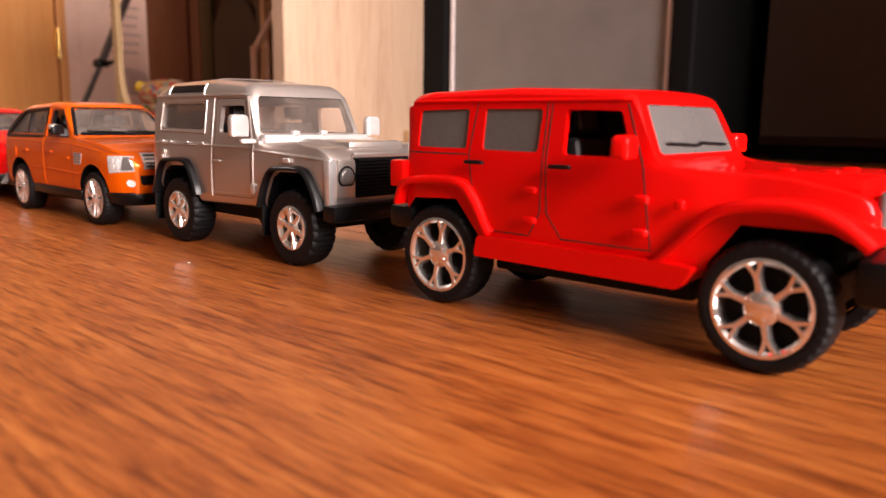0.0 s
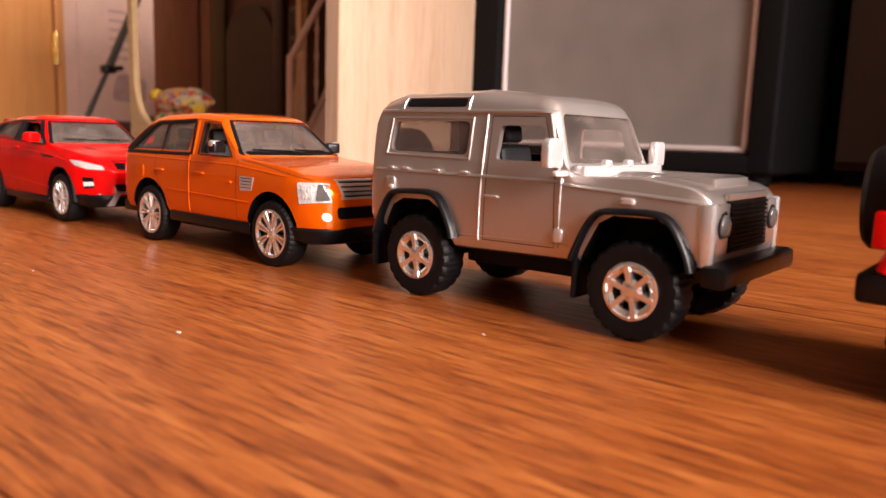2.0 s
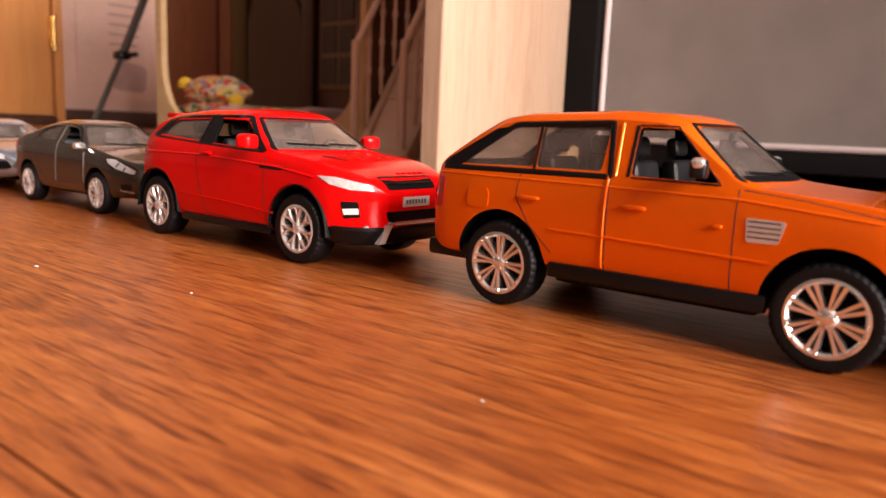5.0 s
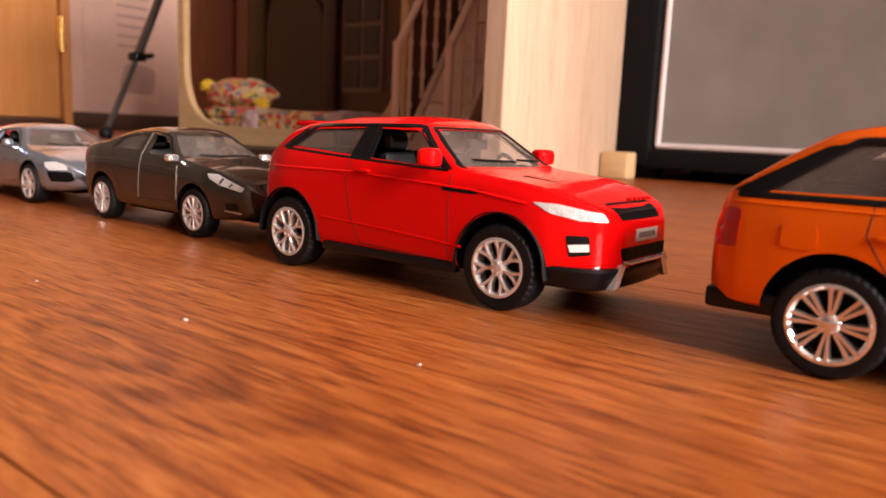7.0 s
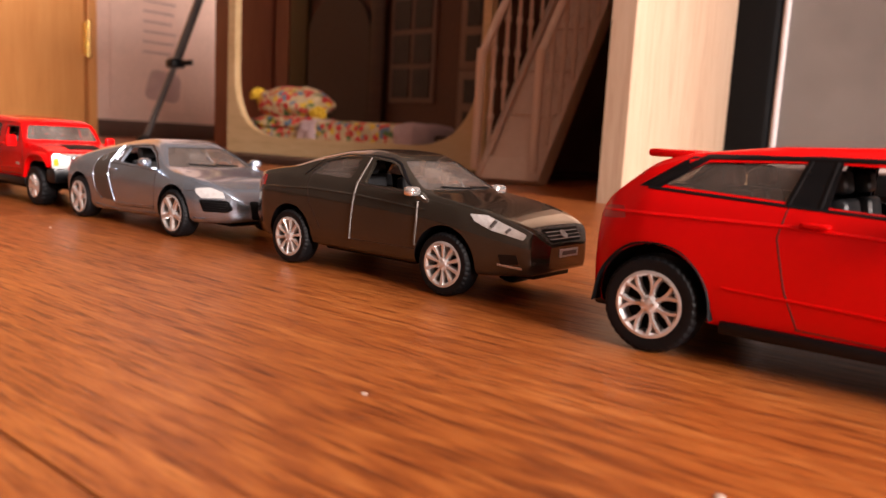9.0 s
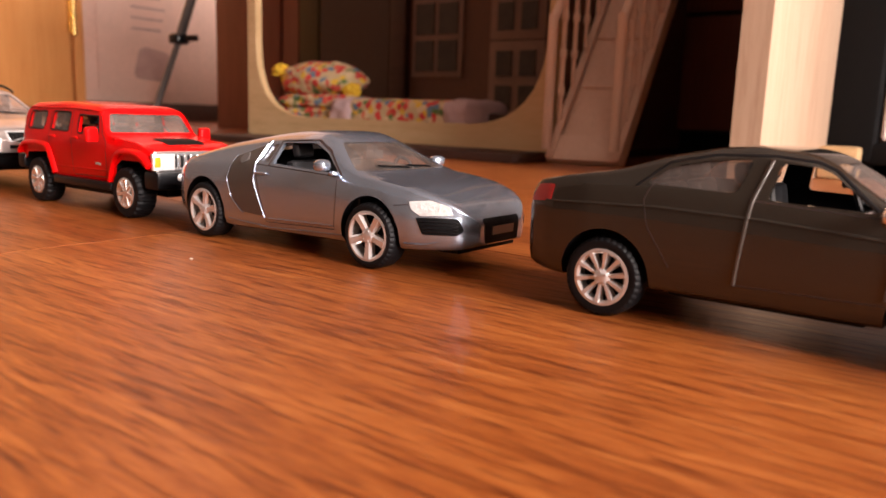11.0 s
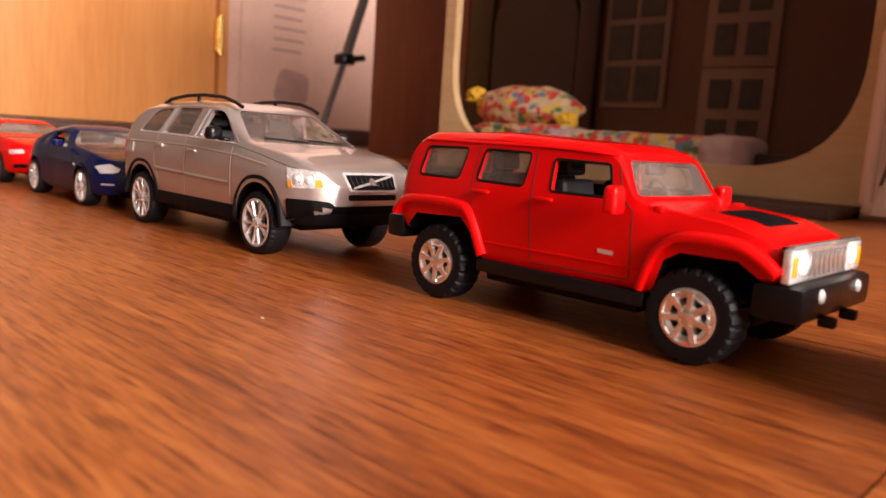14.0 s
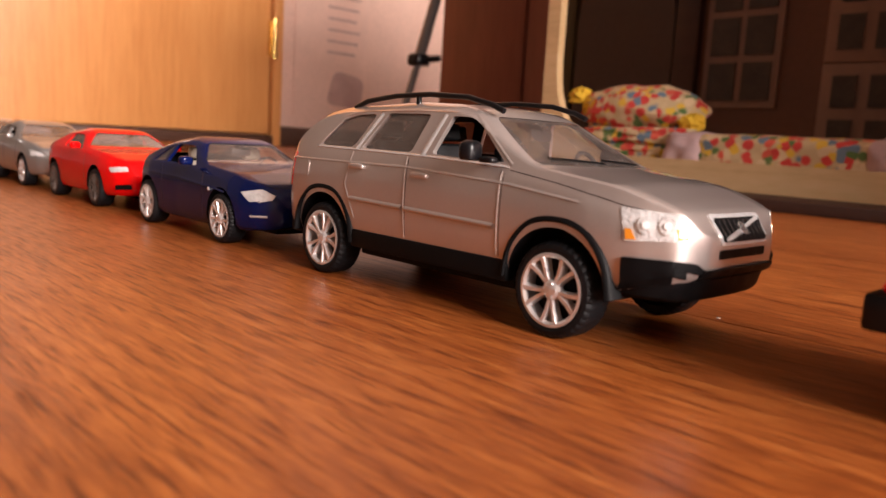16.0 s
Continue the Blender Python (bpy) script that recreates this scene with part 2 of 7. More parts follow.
M["dark_wood"] = wood("dark_brown_wood", (0.022, 0.008, 0.005), (0.034, 0.013, 0.008), (0.048, 0.018, 0.010), axis=0, grain=12, rough=0.5, stretch=20)
M["pink_wall"] = simple("faded_pink_wallpaper", (0.76, 0.52, 0.42), 0.85, vary=0.10, scale=9, bump=0.2, bump_scale=200)
# plaster and ceiling tones are darkened to hold down bounced light
M["plaster"] = simple("dimmed_plaster", (0.12, 0.088, 0.066), 0.9, vary=0.06, scale=4)
M["ceiling"] = simple("dimmed_ceiling", (0.26, 0.245, 0.235), 0.9, vary=0.04, scale=4)
M["skirt"] = wood("skirting_brown", (0.045, 0.018, 0.010), (0.07, 0.028, 0.015), (0.09, 0.036, 0.02), axis=1, grain=14, rough=0.4, stretch=20)
M["brass"] = simple("brass", (0.75, 0.50, 0.16), 0.25, metal=1.0)
M["vinyl"] = simple("black_vinyl", (0.0045, 0.0045, 0.005), 0.75, spec=0.15, vary=0.25, scale=150, bump=0.5, bump_scale=900)
M["paper"] = simple("faded_chart_paper", (0.78, 0.54, 0.44), 0.85, vary=0.08, scale=12)
M["paper_ink"] = simple("faded_print", (0.50, 0.33, 0.29), 0.85, vary=0.15, scale=30)
M["lint"] = simple("pale_crumb", (0.50, 0.40, 0.34), 0.8)
M["piping"] = simple("white_piping", (0.68, 0.62, 0.62), 0.5)
M["rail_wood"] = wood("pinkish_pine", (0.66, 0.46, 0.34), (0.74, 0.54, 0.42), (0.80, 0.60, 0.48), axis=2, grain=12, rough=0.55, stretch=40)
M["print_brown"] = simple("printed_brown_board", (0.105, 0.044, 0.023), 0.6, vary=0.15, scale=12)
M["print_dark"] = simple("printed_dark_arch", (0.046, 0.026, 0.018), 0.6, vary=0.15, scale=12)
M["print_white"] = simple("printed_white_frame", (0.22, 0.135, 0.10), 0.6)
M["print_pane"] = simple("printed_dark_pane", (0.036, 0.026, 0.019), 0.5, vary=0.6, scale=45)
M["olive"] = simple("olive_strip", (0.060, 0.045, 0.012), 0.6)
M["steel"] = simple("grey_tube", (0.10, 0.085, 0.08), 0.4, metal=0.5)
M["ruffle"] = simple("lilac_ruffle", (0.50, 0.36, 0.36), 0.9)
M["yellow"] = simple("yellow_trim", (0.72, 0.46, 0.03), 0.8)


def grille_cloth():
    """Woven grey loudspeaker cloth."""
    m, t, b = material("grey_speaker_cloth")
    mp = mapped(t, (1, 1, 1))
    w1 = node(t, "ShaderNodeTexWave", Scale=130.0, Distortion=0.6)
    w2 = node(t, "ShaderNodeTexWave", Scale=170.0, Distortion=0.6)
    w2.bands_direction = "Z"
    nz = node(t, "ShaderNodeTexNoise", Scale=14.0, Detail=5.0)
    for n in (w1, w2, nz):
        t.links.new(mp.outputs[0], n.inputs["Vector"])
    mul = node(t, "ShaderNodeMath", op="MULTIPLY")
    t.links.new(w1.outputs["Fac"], mul.inputs[0])
    t.links.new(w2.outputs["Fac"], mul.inputs[1])
    add = node(t, "ShaderNodeMath", op="MULTIPLY_ADD")
    add.inputs[1].default_value = 0.6
    t.links.new(nz.outputs["Fac"], add.inputs[0])
    t.links.new(mul.outputs[0], add.inputs[2])
    r = ramp(t, [(0.2, (0.15, 0.138, 0.13)), (0.9, (0.33, 0.305, 0.29))])
    t.links.new(add.outputs[0], r.inputs[0])
    t.links.new(r.outputs[0], b.inputs["Base Color"])
    b.inputs["Roughness"].default_value = 0.9
    bp = node(t, "ShaderNodeBump", Strength=0.5, Distance=0.001)
    t.links.new(mul.outputs[0], bp.inputs["Height"])
    t.links.new(bp.outputs[0], b.inputs["Normal"])
    return m


def floral():
    """Cream cotton with red, green, blue and yellow blotches."""
    m, t, b = material("floral_cotton")
    mp = mapped(t, (1, 1, 1))
    cells = node(t, "ShaderNodeTexVoronoi", Scale=105.0)
    hue = t.nodes.new("ShaderNodeSeparateColor")
    t.links.new(mp.outputs[0], cells.inputs["Vector"])
    t.links.new(cells.outputs["Color"], hue.inputs[0])
    pick = ramp(t, [(0.0, (0.55, 0.05, 0.04)), (0.34, (0.62, 0.10, 0.06)), (0.42, (0.10, 0.17, 0.05)), (0.54, (0.14, 0.20, 0.26)), (0.64, (0.66, 0.42, 0.05)), (0.76, (0.62, 0.47, 0.28))])
    pick.color_ramp.interpolation = "CONSTANT"
    t.links.new(hue.outputs[0], pick.inputs[0])
    blot = ramp(t, [(0.56, (1, 1, 1)), (0.70, (0, 0, 0))])
    t.links.new(cells.outputs["Distance"], blot.inputs[0])
    mx = t.nodes.new("ShaderNodeMix")
    mx.data_type = "RGBA"
    mx.inputs["A"].default_value = (0.52, 0.39, 0.22, 1)
    t.links.new(blot.outputs[0], mx.inputs["Factor"])
    t.links.new(pick.outputs[0], mx.inputs["B"])
    t.links.new(mx.outputs["Result"], b.inputs["Base Color"])
    b.inputs["Roughness"].default_value = 0.9
    return m


M["cloth"] = grille_cloth()
M["floral"] = floral()


# ---- mesh helpers ----
def mesh_object(name, verts, faces, mats, parent=None, label="", smooth=True, sharp=35, mm=False):
    k = 0.001 if mm else 1.0
    me = bpy.data.meshes.new(name)
    me.from_pydata([(v[0] * k, v[1] * k, v[2] * k) for v in verts], [], faces)
    for m in mats if isinstance(mats, (list, tuple)) else [mats]:
        me.materials.append(m)
    return finish(name, me, parent, label, smooth, sharp)


def finish(name, me, parent=None, label="", smooth=True, sharp=35):
    if smooth:
        me.polygons.foreach_set("use_smooth", [True] * len(me.polygons))
        me.set_sharp_from_angle(angle=radians(sharp))
    ob = new(name, me)
    ob.parent = parent
    if label:
        ob["label"] = label
    return ob


def part(name, bm, mat, parent=None, label="", smooth=True, sharp=35, mm=False):
    """Links a bmesh as one mesh object under a thing or a part."""
    bmesh.ops.recalc_face_normals(bm, faces=bm.faces)
    if mm:
        bmesh.ops.scale(bm, vec=(0.001,) * 3, verts=bm.verts)
    me = bpy.data.meshes.new(name)
    bm.to_mesh(me)
    bm.free()
    me.materials.append(mat)
    return finish(name, me, parent, label, smooth, sharp)


def box(x0, x1, y0, y1, z0, z1, bevel=0.0, seg=2, bm=None):
    bm2 = bmesh.new()
    bmesh.ops.create_cube(bm2, size=1)
    for v in bm2.verts:
        v.co = Vector((x0 + (v.co.x + 0.5) * (x1 - x0), y0 + (v.co.y + 0.5) * (y1 - y0), z0 + (v.co.z + 0.5) * (z1 - z0)))
    if bevel:
        bmesh.ops.bevel(bm2, geom=bm2.edges[:], offset=bevel, segments=seg, profile=0.6, affect="EDGES")
    return join(bm, bm2)


def join(bm, other):
    if bm is None:
        return other
    tmp = bpy.data.meshes.new("tmp")
    other.to_mesh(tmp)
    other.free()
    bm.from_mesh(tmp)
    bpy.data.meshes.remove(tmp)
    return bm


def tube(points, radius, sides=10, bm=None):
    """A round bar along a run of points."""
    b = bmesh.new()
    pts = [Vector(p) for p in points]
    rings = []
    for i, p in enumerate(pts):
        d = (pts[min(i + 1, len(pts) - 1)] - pts[max(i - 1, 0)]).normalized()
        u = d.orthogonal().normalized() if i == 0 else (ref - d * ref.dot(d)).normalized()
        ref = u
        w = d.cross(u)
        rings.append([b.verts.new(p + radius * (math.cos(a) * u + math.sin(a) * w)) for a in (2 * math.pi * k / sides for k in range(sides))])
    for r0, r1 in zip(rings, rings[1:]):
        for k in range(sides):
            b.faces.new((r0[k], r0[(k + 1) % sides], r1[(k + 1) % sides], r1[k]))
    b.faces.new(rings[0][::-1])
    b.faces.new(rings[-1])
    return join(bm, b)


def lathe(profile, sides=48, bm=None, axis="y"):
    """Turns a closed run of (radius, along) about the y axis."""
    b = bmesh.new()
    rings = []
    for k in range(sides):
        a = 2 * math.pi * k / sides
        rings.append([b.verts.new((r * math.cos(a), y, r * math.sin(a))) for r, y in profile])
    n = len(profile)
    for k in range(sides):
        r0, r1 = rings[k], rings[(k + 1) % sides]
        for i in range(n):
            b.faces.new((r0[i], r0[(i + 1) % n], r1[(i + 1) % n], r1[i]))
    return join(bm, b)


def prism(poly, y0, y1, axis="y", bm=None):
    """A polygon pushed along an axis; poly holds (x, z) for y, (y, z) for x, (x, y) for z."""
    b = bmesh.new()

    def at(p, d):
        return {"y": (p[0], d, p[1]), "x": (d, p[0], p[1]), "z": (p[0], p[1], d)}[axis]
    lo = [b.verts.new(at(p, y0)) for p in poly]
    hi = [b.verts.new(at(p, y1)) for p in poly]
    b.faces.new(lo[::-1])
    b.faces.new(hi)
    n = len(poly)
    for i in range(n):
        b.faces.new((lo[i], lo[(i + 1) % n], hi[(i + 1) % n], hi[i]))
    bmesh.ops.recalc_face_normals(b, faces=b.faces)
    return join(bm, b)


def rounded(poly, r, seg=4):
    """Rounds the corners of a polygon."""
    out = []
    n = len(poly)
    for i in range(n):
        p0, p, p1 = Vector(poly[i - 1]), Vector(poly[i]), Vector(poly[(i + 1) % n])
        d0, d1 = p0 - p, p1 - p
        k = min(r, d0.length * 0.45, d1.length * 0.45)
        a, c = p + d0.normalized() * k, p + d1.normalized() * k
        for s in range(seg + 1):
            u = s / seg
            q = (1 - u) ** 2 * a + 2 * u * (1 - u) * p + u * u * c
            out.append((q.x, q.y))
    return out


# ---- the room ----
def slab(name, x0, x1, y0, y1, z0, z1, mat):
    ob = part(name, box(x0, x1, y0, y1, z0, z1), mat, smooth=False)
    return tagged(ob, kind="structure")


T = 0.12
# closing surfaces mostly out of view, toned dark to keep fill light low
tagged(slab("ceiling", ROOM_W - T, ROOM_E + T, ROOM_S - T, ROOM_N + T, ROOM_H, ROOM_H + T, M["ceiling"]), "plain ceiling out of view, toned dark to cut bounce light", "ceiling")
tagged(slab("wall_north", ROOM_W - T, ROOM_E + T, ROOM_N, ROOM_N + T, -0.05, ROOM_H, M["plaster"]), "plain wall behind the furniture, toned dark to cut bounce light", "wall")
tagged(slab("wall_south", ROOM_W - T, ROOM_E + T, ROOM_S - T, ROOM_S, -0.05, ROOM_H, M["plaster"]), "plain wall out of view, toned dark to cut bounce light", "wall")
tagged(slab("wall_west", ROOM_W - T, ROOM_W, 0.33, ROOM_N, -0.05, ROOM_H, M["pink_wall"]), "faded pinkish papered wall beside the door", "wall")

# unseen part of the west wall, kept dark to cut reflections in the cars
tagged(slab("wall_southwest", ROOM_W - T, ROOM_W, ROOM_S, 0.33, -0.05, ROOM_H, M["plaster"]), "unseen stretch of wall past the door, darkened to cut reflections", "wall")

# east wall with the window opening
wy0, wy1, wz0, wz1 = -1.10, 1.00, 0.68, 2.13
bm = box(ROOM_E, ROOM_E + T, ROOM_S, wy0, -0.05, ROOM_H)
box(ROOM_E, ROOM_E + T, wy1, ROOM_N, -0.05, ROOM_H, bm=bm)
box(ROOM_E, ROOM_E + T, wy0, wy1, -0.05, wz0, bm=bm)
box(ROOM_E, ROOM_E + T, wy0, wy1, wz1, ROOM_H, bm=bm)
tagged(part("wall_east", bm, M["plaster"], smooth=False), "plain dark-toned wall out of view with a window opening", "wall", kind="structure")

# laminate planks run along x
floor = part("floor", box(ROOM_W - T, ROOM_E + T, ROOM_S - T, ROOM_N + T, -0.06, -0.008), M["joint"], smooth=False)
tagged(floor, "reddish brown oak laminate floor with fine open grain", "floor", kind="structure")
PLANK_W, PLANK_L = 0.192, 1.285


def build_planks():
    b = box(0, PLANK_L - 0.0006, 0, PLANK_W - 0.0006, -0.008, 0.0)
    for f in b.faces:
        f.smooth = False
    me = bpy.data.meshes.new("plank")
    b.to_mesh(me)
    b.free()
    me.materials.append(M["floor"])
    rng = random.Random(5)
    first = 0.0155 - 11 * PLANK_W
    for j in range(26):
        y = first + j * PLANK_W
        if y > ROOM_N:
            continue
        start = -0.891 if j == 11 else -0.891 + rng.choice((0.43, 0.86, 0.2, 0.65)) * PLANK_L
        k = math.floor((ROOM_W - start) / PLANK_L)
        x = start + k * PLANK_L
        while x < ROOM_E:
            ob = new("plank", me)
            ob.parent = floor
            ob.location = (x, y, 0)
            x += PLANK_L


build_planks()


# door in the west wall
def build_door():
    d = part("door_1", box(ROOM_W + 0.004, ROOM_W + 0.030, 0.42, 1.20, 0.035, 2.02, bevel=0.003), M["door"])
    tagged(d, "closed honey-coloured veneered door with brass hinges", "door", kind="structure")
    for y0, y1 in ((0.34, 0.415), (1.205, 1.235)):
        part("door_frame", box(ROOM_W + 0.002, ROOM_W + 0.045, y0, y1, 0.0, 2.08, bevel=0.004), M["door"], d)
    part("threshold", box(ROOM_W + 0.002, ROOM_W + 0.06, 0.42, 1.20, 0.0, 0.03, bevel=0.004), M["skirt"], d, "dark brown threshold strip")
    for z in (0.315, 1.75):
        b = bmesh.new()
        for k in range(5):
            r = 0.0085 if k % 2 == 0 else 0.0070
            tube([(ROOM_W + 0.05, 1.203, z - 0.06 + 0.024 * k), (ROOM_W + 0.05, 1.203, z - 0.038 + 0.024 * k)], r, 12, b)
        box(ROOM_W + 0.031, ROOM_W + 0.047, 1.192, 1.208, z - 0.05, z + 0.05, bm=b)
        part("hinge", b, M["brass"], d, "bright brass hinge")
    sk = part("baseboard", box(ROOM_W + 0.002, ROOM_W + 0.022, 1.238, ROOM_N, 0, 0.06, bevel=0.004), M["skirt"])
    tagged(sk, "dark brown wooden skirting board", "baseboard", kind="structure")
    sk = part("baseboard", box(ROOM_W + 0.002, ROOM_W + 0.022, ROOM_S, 0.337, 0, 0.06, bevel=0.004), M["skirt"])
    tagged(sk, "dark brown wooden skirting board", "baseboard", kind="structure")


build_door()


def build_window():
    w = bpy.data.objects.new("window_1", None)
    scene.collection.objects.link(w)
    tagged(w, "white framed window letting in daylight", "window", kind="structure")
    b = box(ROOM_E + 0.03, ROOM_E + 0.09, wy0, wy1, wz0, wz0 + 0.05)
    box(ROOM_E + 0.03, ROOM_E + 0.09, wy0, wy1, wz1 - 0.05, wz1, bm=b)
    for y in (wy0, (wy0 + wy1) / 2 - 0.025, wy1 - 0.05):
        box(ROOM_E + 0.032, ROOM_E + 0.088, y, y + 0.05, wz0 + 0.05, wz1 - 0.05, bm=b)
    part("window_frame", b, M["ceiling"], w, smooth=False)
    for y in (wy0 + 0.05, (wy0 + wy1) / 2 + 0.025):
        p = part("pane", box(ROOM_E + 0.055, ROOM_E + 0.060, y, y + 0.97, wz0 + 0.05, wz1 - 0.05), M["clear"], w, smooth=False)
        p.visible_shadow = False


build_window()


# desk side panel of pale oak board
def build_desk():
    c = new("desk", None)
    tagged(c, "pale oak-effect desk with a board side and dark back", "desk")
    part("side_panel", box(-0.816, -0.793, 0.590, 0.90, 0.0, 0.74, bevel=0.0015), M["panel"], c, "pale oak-effect side board")
    part("edge_band", box(-0.8158, -0.7932, 0.5885, 0.5896, 0.0, 0.74), M["panel"], c)
    part("tabletop", box(-0.84, 0.445, 0.56, 1.25, 0.742, 0.77, bevel=0.002), M["panel"], c)
    # unseen far side board, added to keep window light off the speaker
    part("side_panel", box(0.42, 0.445, 0.556, 1.20, 0.0, 0.74, bevel=0.0015), M["panel"], c, "pale oak-effect side board")
    part("back_panel", box(-0.793, 0.418, 1.20, 1.215, 0.0, 0.74), M["dark_wood"], c, "dark brown back board")
    d = new("drawer_unit", None)
    tagged(d, "dark brown drawer unit standing under the desk", "drawer unit")
    part("carcass", box(-0.350, 0.258, 1.010, 1.19, 0.02, 0.70, bevel=0.002), M["dark_wood"], d)
    for z in (0.03, 0.25, 0.47):
        part("drawer_front", box(-0.346, 0.254, 0.998, 1.009, z, z + 0.212, bevel=0.002), M["print_dark"], d)
    part("plinth", box(-0.340, 0.248, 1.03, 1.17, 0.0, 0.02), M["matt_black"], d)
    e = new("low_cabinet", None)
    tagged(e, "dark brown low cabinet on a recessed plinth", "cabinet")
    part("carcass", box(-1.0636, -0.828, 1.165, 1.50, 0.036, 0.74, bevel=0.002), M["dark_wood"], e)
    for z in (0.04, 0.215, 0.39, 0.565):
        part("drawer_front", box(-1.0634, -0.830, 1.150, 1.164, z, z + 0.17, bevel=0.001), M["brown"], e)
    part("plinth", box(-1.0632, -0.832, 1.167, 1.48, 0.0, 0.036), M["matt_black"], e)
    k = part("wooden_block", box(-0.792, -0.757, 0.800, 0.828, 0.0, 0.032, bevel=0.004), M["cream"])
    tagged(k, "small pale wooden block on the floor", "wooden block")


build_desk()


def build_amp():
    """Guitar loudspeaker cabinet: black vinyl box, grey cloth front, white piping."""
    a = new("speaker_cabinet", None)
    tagged(a, "black vinyl speaker cabinet with grey cloth and white piping", "speaker cabinet")
    x0, x1, y0, y1, z0, z1 = -0.796, -0.372, 0.842, 1.12, 0.014, 0.52
    b = box(x0, x0 + 0.048, y0, y1, z0, z1, bevel=0.008, seg=3)
    box(x1 - 0.03, x1, y0, y1, z0, z1, bevel=0.008, seg=3, bm=b)
    box(x0 + 0.04, x1 - 0.02, y0 + 0.001, y1, z0, z0 + 0.022, bevel=0.004, bm=b)
    box(x0 + 0.04, x1 - 0.02, y0 + 0.001, y1, z1 - 0.03, z1, bevel=0.004, bm=b)
    box(x0 + 0.04, x1 - 0.02, y1 - 0.02, y1 - 0.001, z0 + 0.02, z1 - 0.02, bm=b)
    part("case", b, M["vinyl"], a)
    part("grille_cloth", box(x0 + 0.049, x1 - 0.031, y0 + 0.012, y0 + 0.022, z0 + 0.023, z1 - 0.031), M["cloth"], a, "woven grey speaker cloth", smooth=False)
    loop = [(x0 + 0.053, z0 + 0.027), (x1 - 0.035, z0 + 0.027), (x1 - 0.035, z1 - 0.035), (x0 + 0.053, z1 - 0.035)]
    b = None
    for i in range(4):
        p, q = loop[i], loop[(i + 1) % 4]
        b = tube([(p[0], y0 + 0.010, p[1]), (q[0], y0 + 0.010, q[1])], 0.0036, 10, b)
    part("piping", b, M["piping"], a, "white cord piping")
    for x in (x0 + 0.03, x1 - 0.03):
        for y in (y0 + 0.04, y1 - 0.04):
            part("foot", lathe_at(x, y, 0.014), M["rubber"], a)


def lathe_at(x, y, h):
    b = bmesh.new()
    bmesh.ops.create_cone(b, cap_ends=True, segments=20, radius1=0.016, radius2=0.019, depth=h)
    bmesh.ops.translate(b, vec=(x, y, h / 2), verts=b.verts)
    return b


build_amp()


# ---- the doll's house, tripod and boards behind the row ----
def build_dollhouse():
    h = new("dolls_house", None)
    tagged(h, "large open-fronted plywood doll's house with printed brown rooms", "dolls house")
    part("base", box(-1.612, -1.066, 0.672, 1.20, 0.0, 0.0105, bevel=0.002), M["dark_wood"], h, "dark brown base board")
    # front frame with a round-cornered opening
    ox0, ox1, oz0, oz1, yf = -1.585, -1.075, 0.040, 0.62, 0.752
    outer = [(-1.604, 0.011), (-1.063, 0.011), (-1.063, 0.70), (-1.604, 0.70)]
    inner = rounded([(ox0, oz0), (ox1, oz0), (ox1, oz1), (ox0, oz1)], 0.11, 10)
    inner = [(x, z) for x, z in inner]
    b = bmesh.new()
    vi = [[b.verts.new((x, y, z)) for x, z in inner] for y in (yf, yf + 0.012)]
    vo = []
    n = len(inner)
    seg = n // 4
    ring = []
    for i, (x, z) in enumerate(inner):
        c = (i // seg) % 4
        ring.append(outer[c])
    vo = [[b.verts.new((x, y, z)) for x, z in ring] for y in (yf, yf + 0.012)]
    for i in range(n):
        j = (i + 1) % n
        b.faces.new((vi[0][i], vi[0][j], vo[0][j], vo[0][i]))
        b.faces.new((vi[1][j], vi[1][i], vo[1][i], vo[1][j]))
        b.faces.new((vi[0][j], vi[0][i], vi[1][i], vi[1][j]))
    bmesh.ops.remove_doubles(b, verts=b.verts, dist=1e-5)
    bmesh.ops.dissolve_degenerate(b, dist=1e-6, edges=b.edges)
    part("front_frame", b, M["cream"], h, "pale plywood frame with a round-cornered opening", smooth=False)
    part("room_floor", box(-1.600, -1.077, 0.765, 1.163, 0.011, 0.0335), M["cream"], h)
    part("back_wall", box(-1.98, -1.065, 1.165, 1.18, 0.011, 0.70), M["print_brown"], h, smooth=False)
    part("side_wall", box(-1.075, -1.064, 0.765, 1.163, 0.011, 0.70), M["print_brown"], h, "dark brown side wall", smooth=False)
    part("roof_board", box(-1.606, -1.063, 0.75, 1.19, 0.705, 0.72), M["cream"], h, smooth=False)
    # printed window and door on the back wall
    def printed(name, x0, x1, z0, z1, cols, rows, frame_w=0.012):
        w = part(name, box(x0, x1, 1.160, 1.1645, z0, z1, bevel=0.001), M["print_white"], h, "faded white printed frame")
        cw, rh = (x1 - x0 - frame_w) / cols, (z1 - z0 - frame_w) / rows
        for i in range(cols):
            for j in range(rows):
                part("pane", box(x0 + frame_w + i * cw, x0 + i * cw + cw, 1.157, 1.1598, z0 + frame_w + j * rh, z0 + j * rh + rh), M["print_pane"], w, smooth=False)
    part("wall_print", box(-1.98, -1.93, 1.150, 1.1645, 0.011, 0.70), M["brown"], h, smooth=False)
    printed("printed_window", -1.612, -1.490, 0.122, 0.34, 2, 3, 0.011)
    printed("printed_door", -1.428, -1.312, 0.045, 0.185, 2, 2, 0.017)
    printed("printed_door", -1.428, -1.312, 0.187, 0.40, 2, 3, 0.017)
    part("base", box(-1.98, -1.614, 1.08, 1.20, 0.0, 0.0105), M["dark_wood"], h)
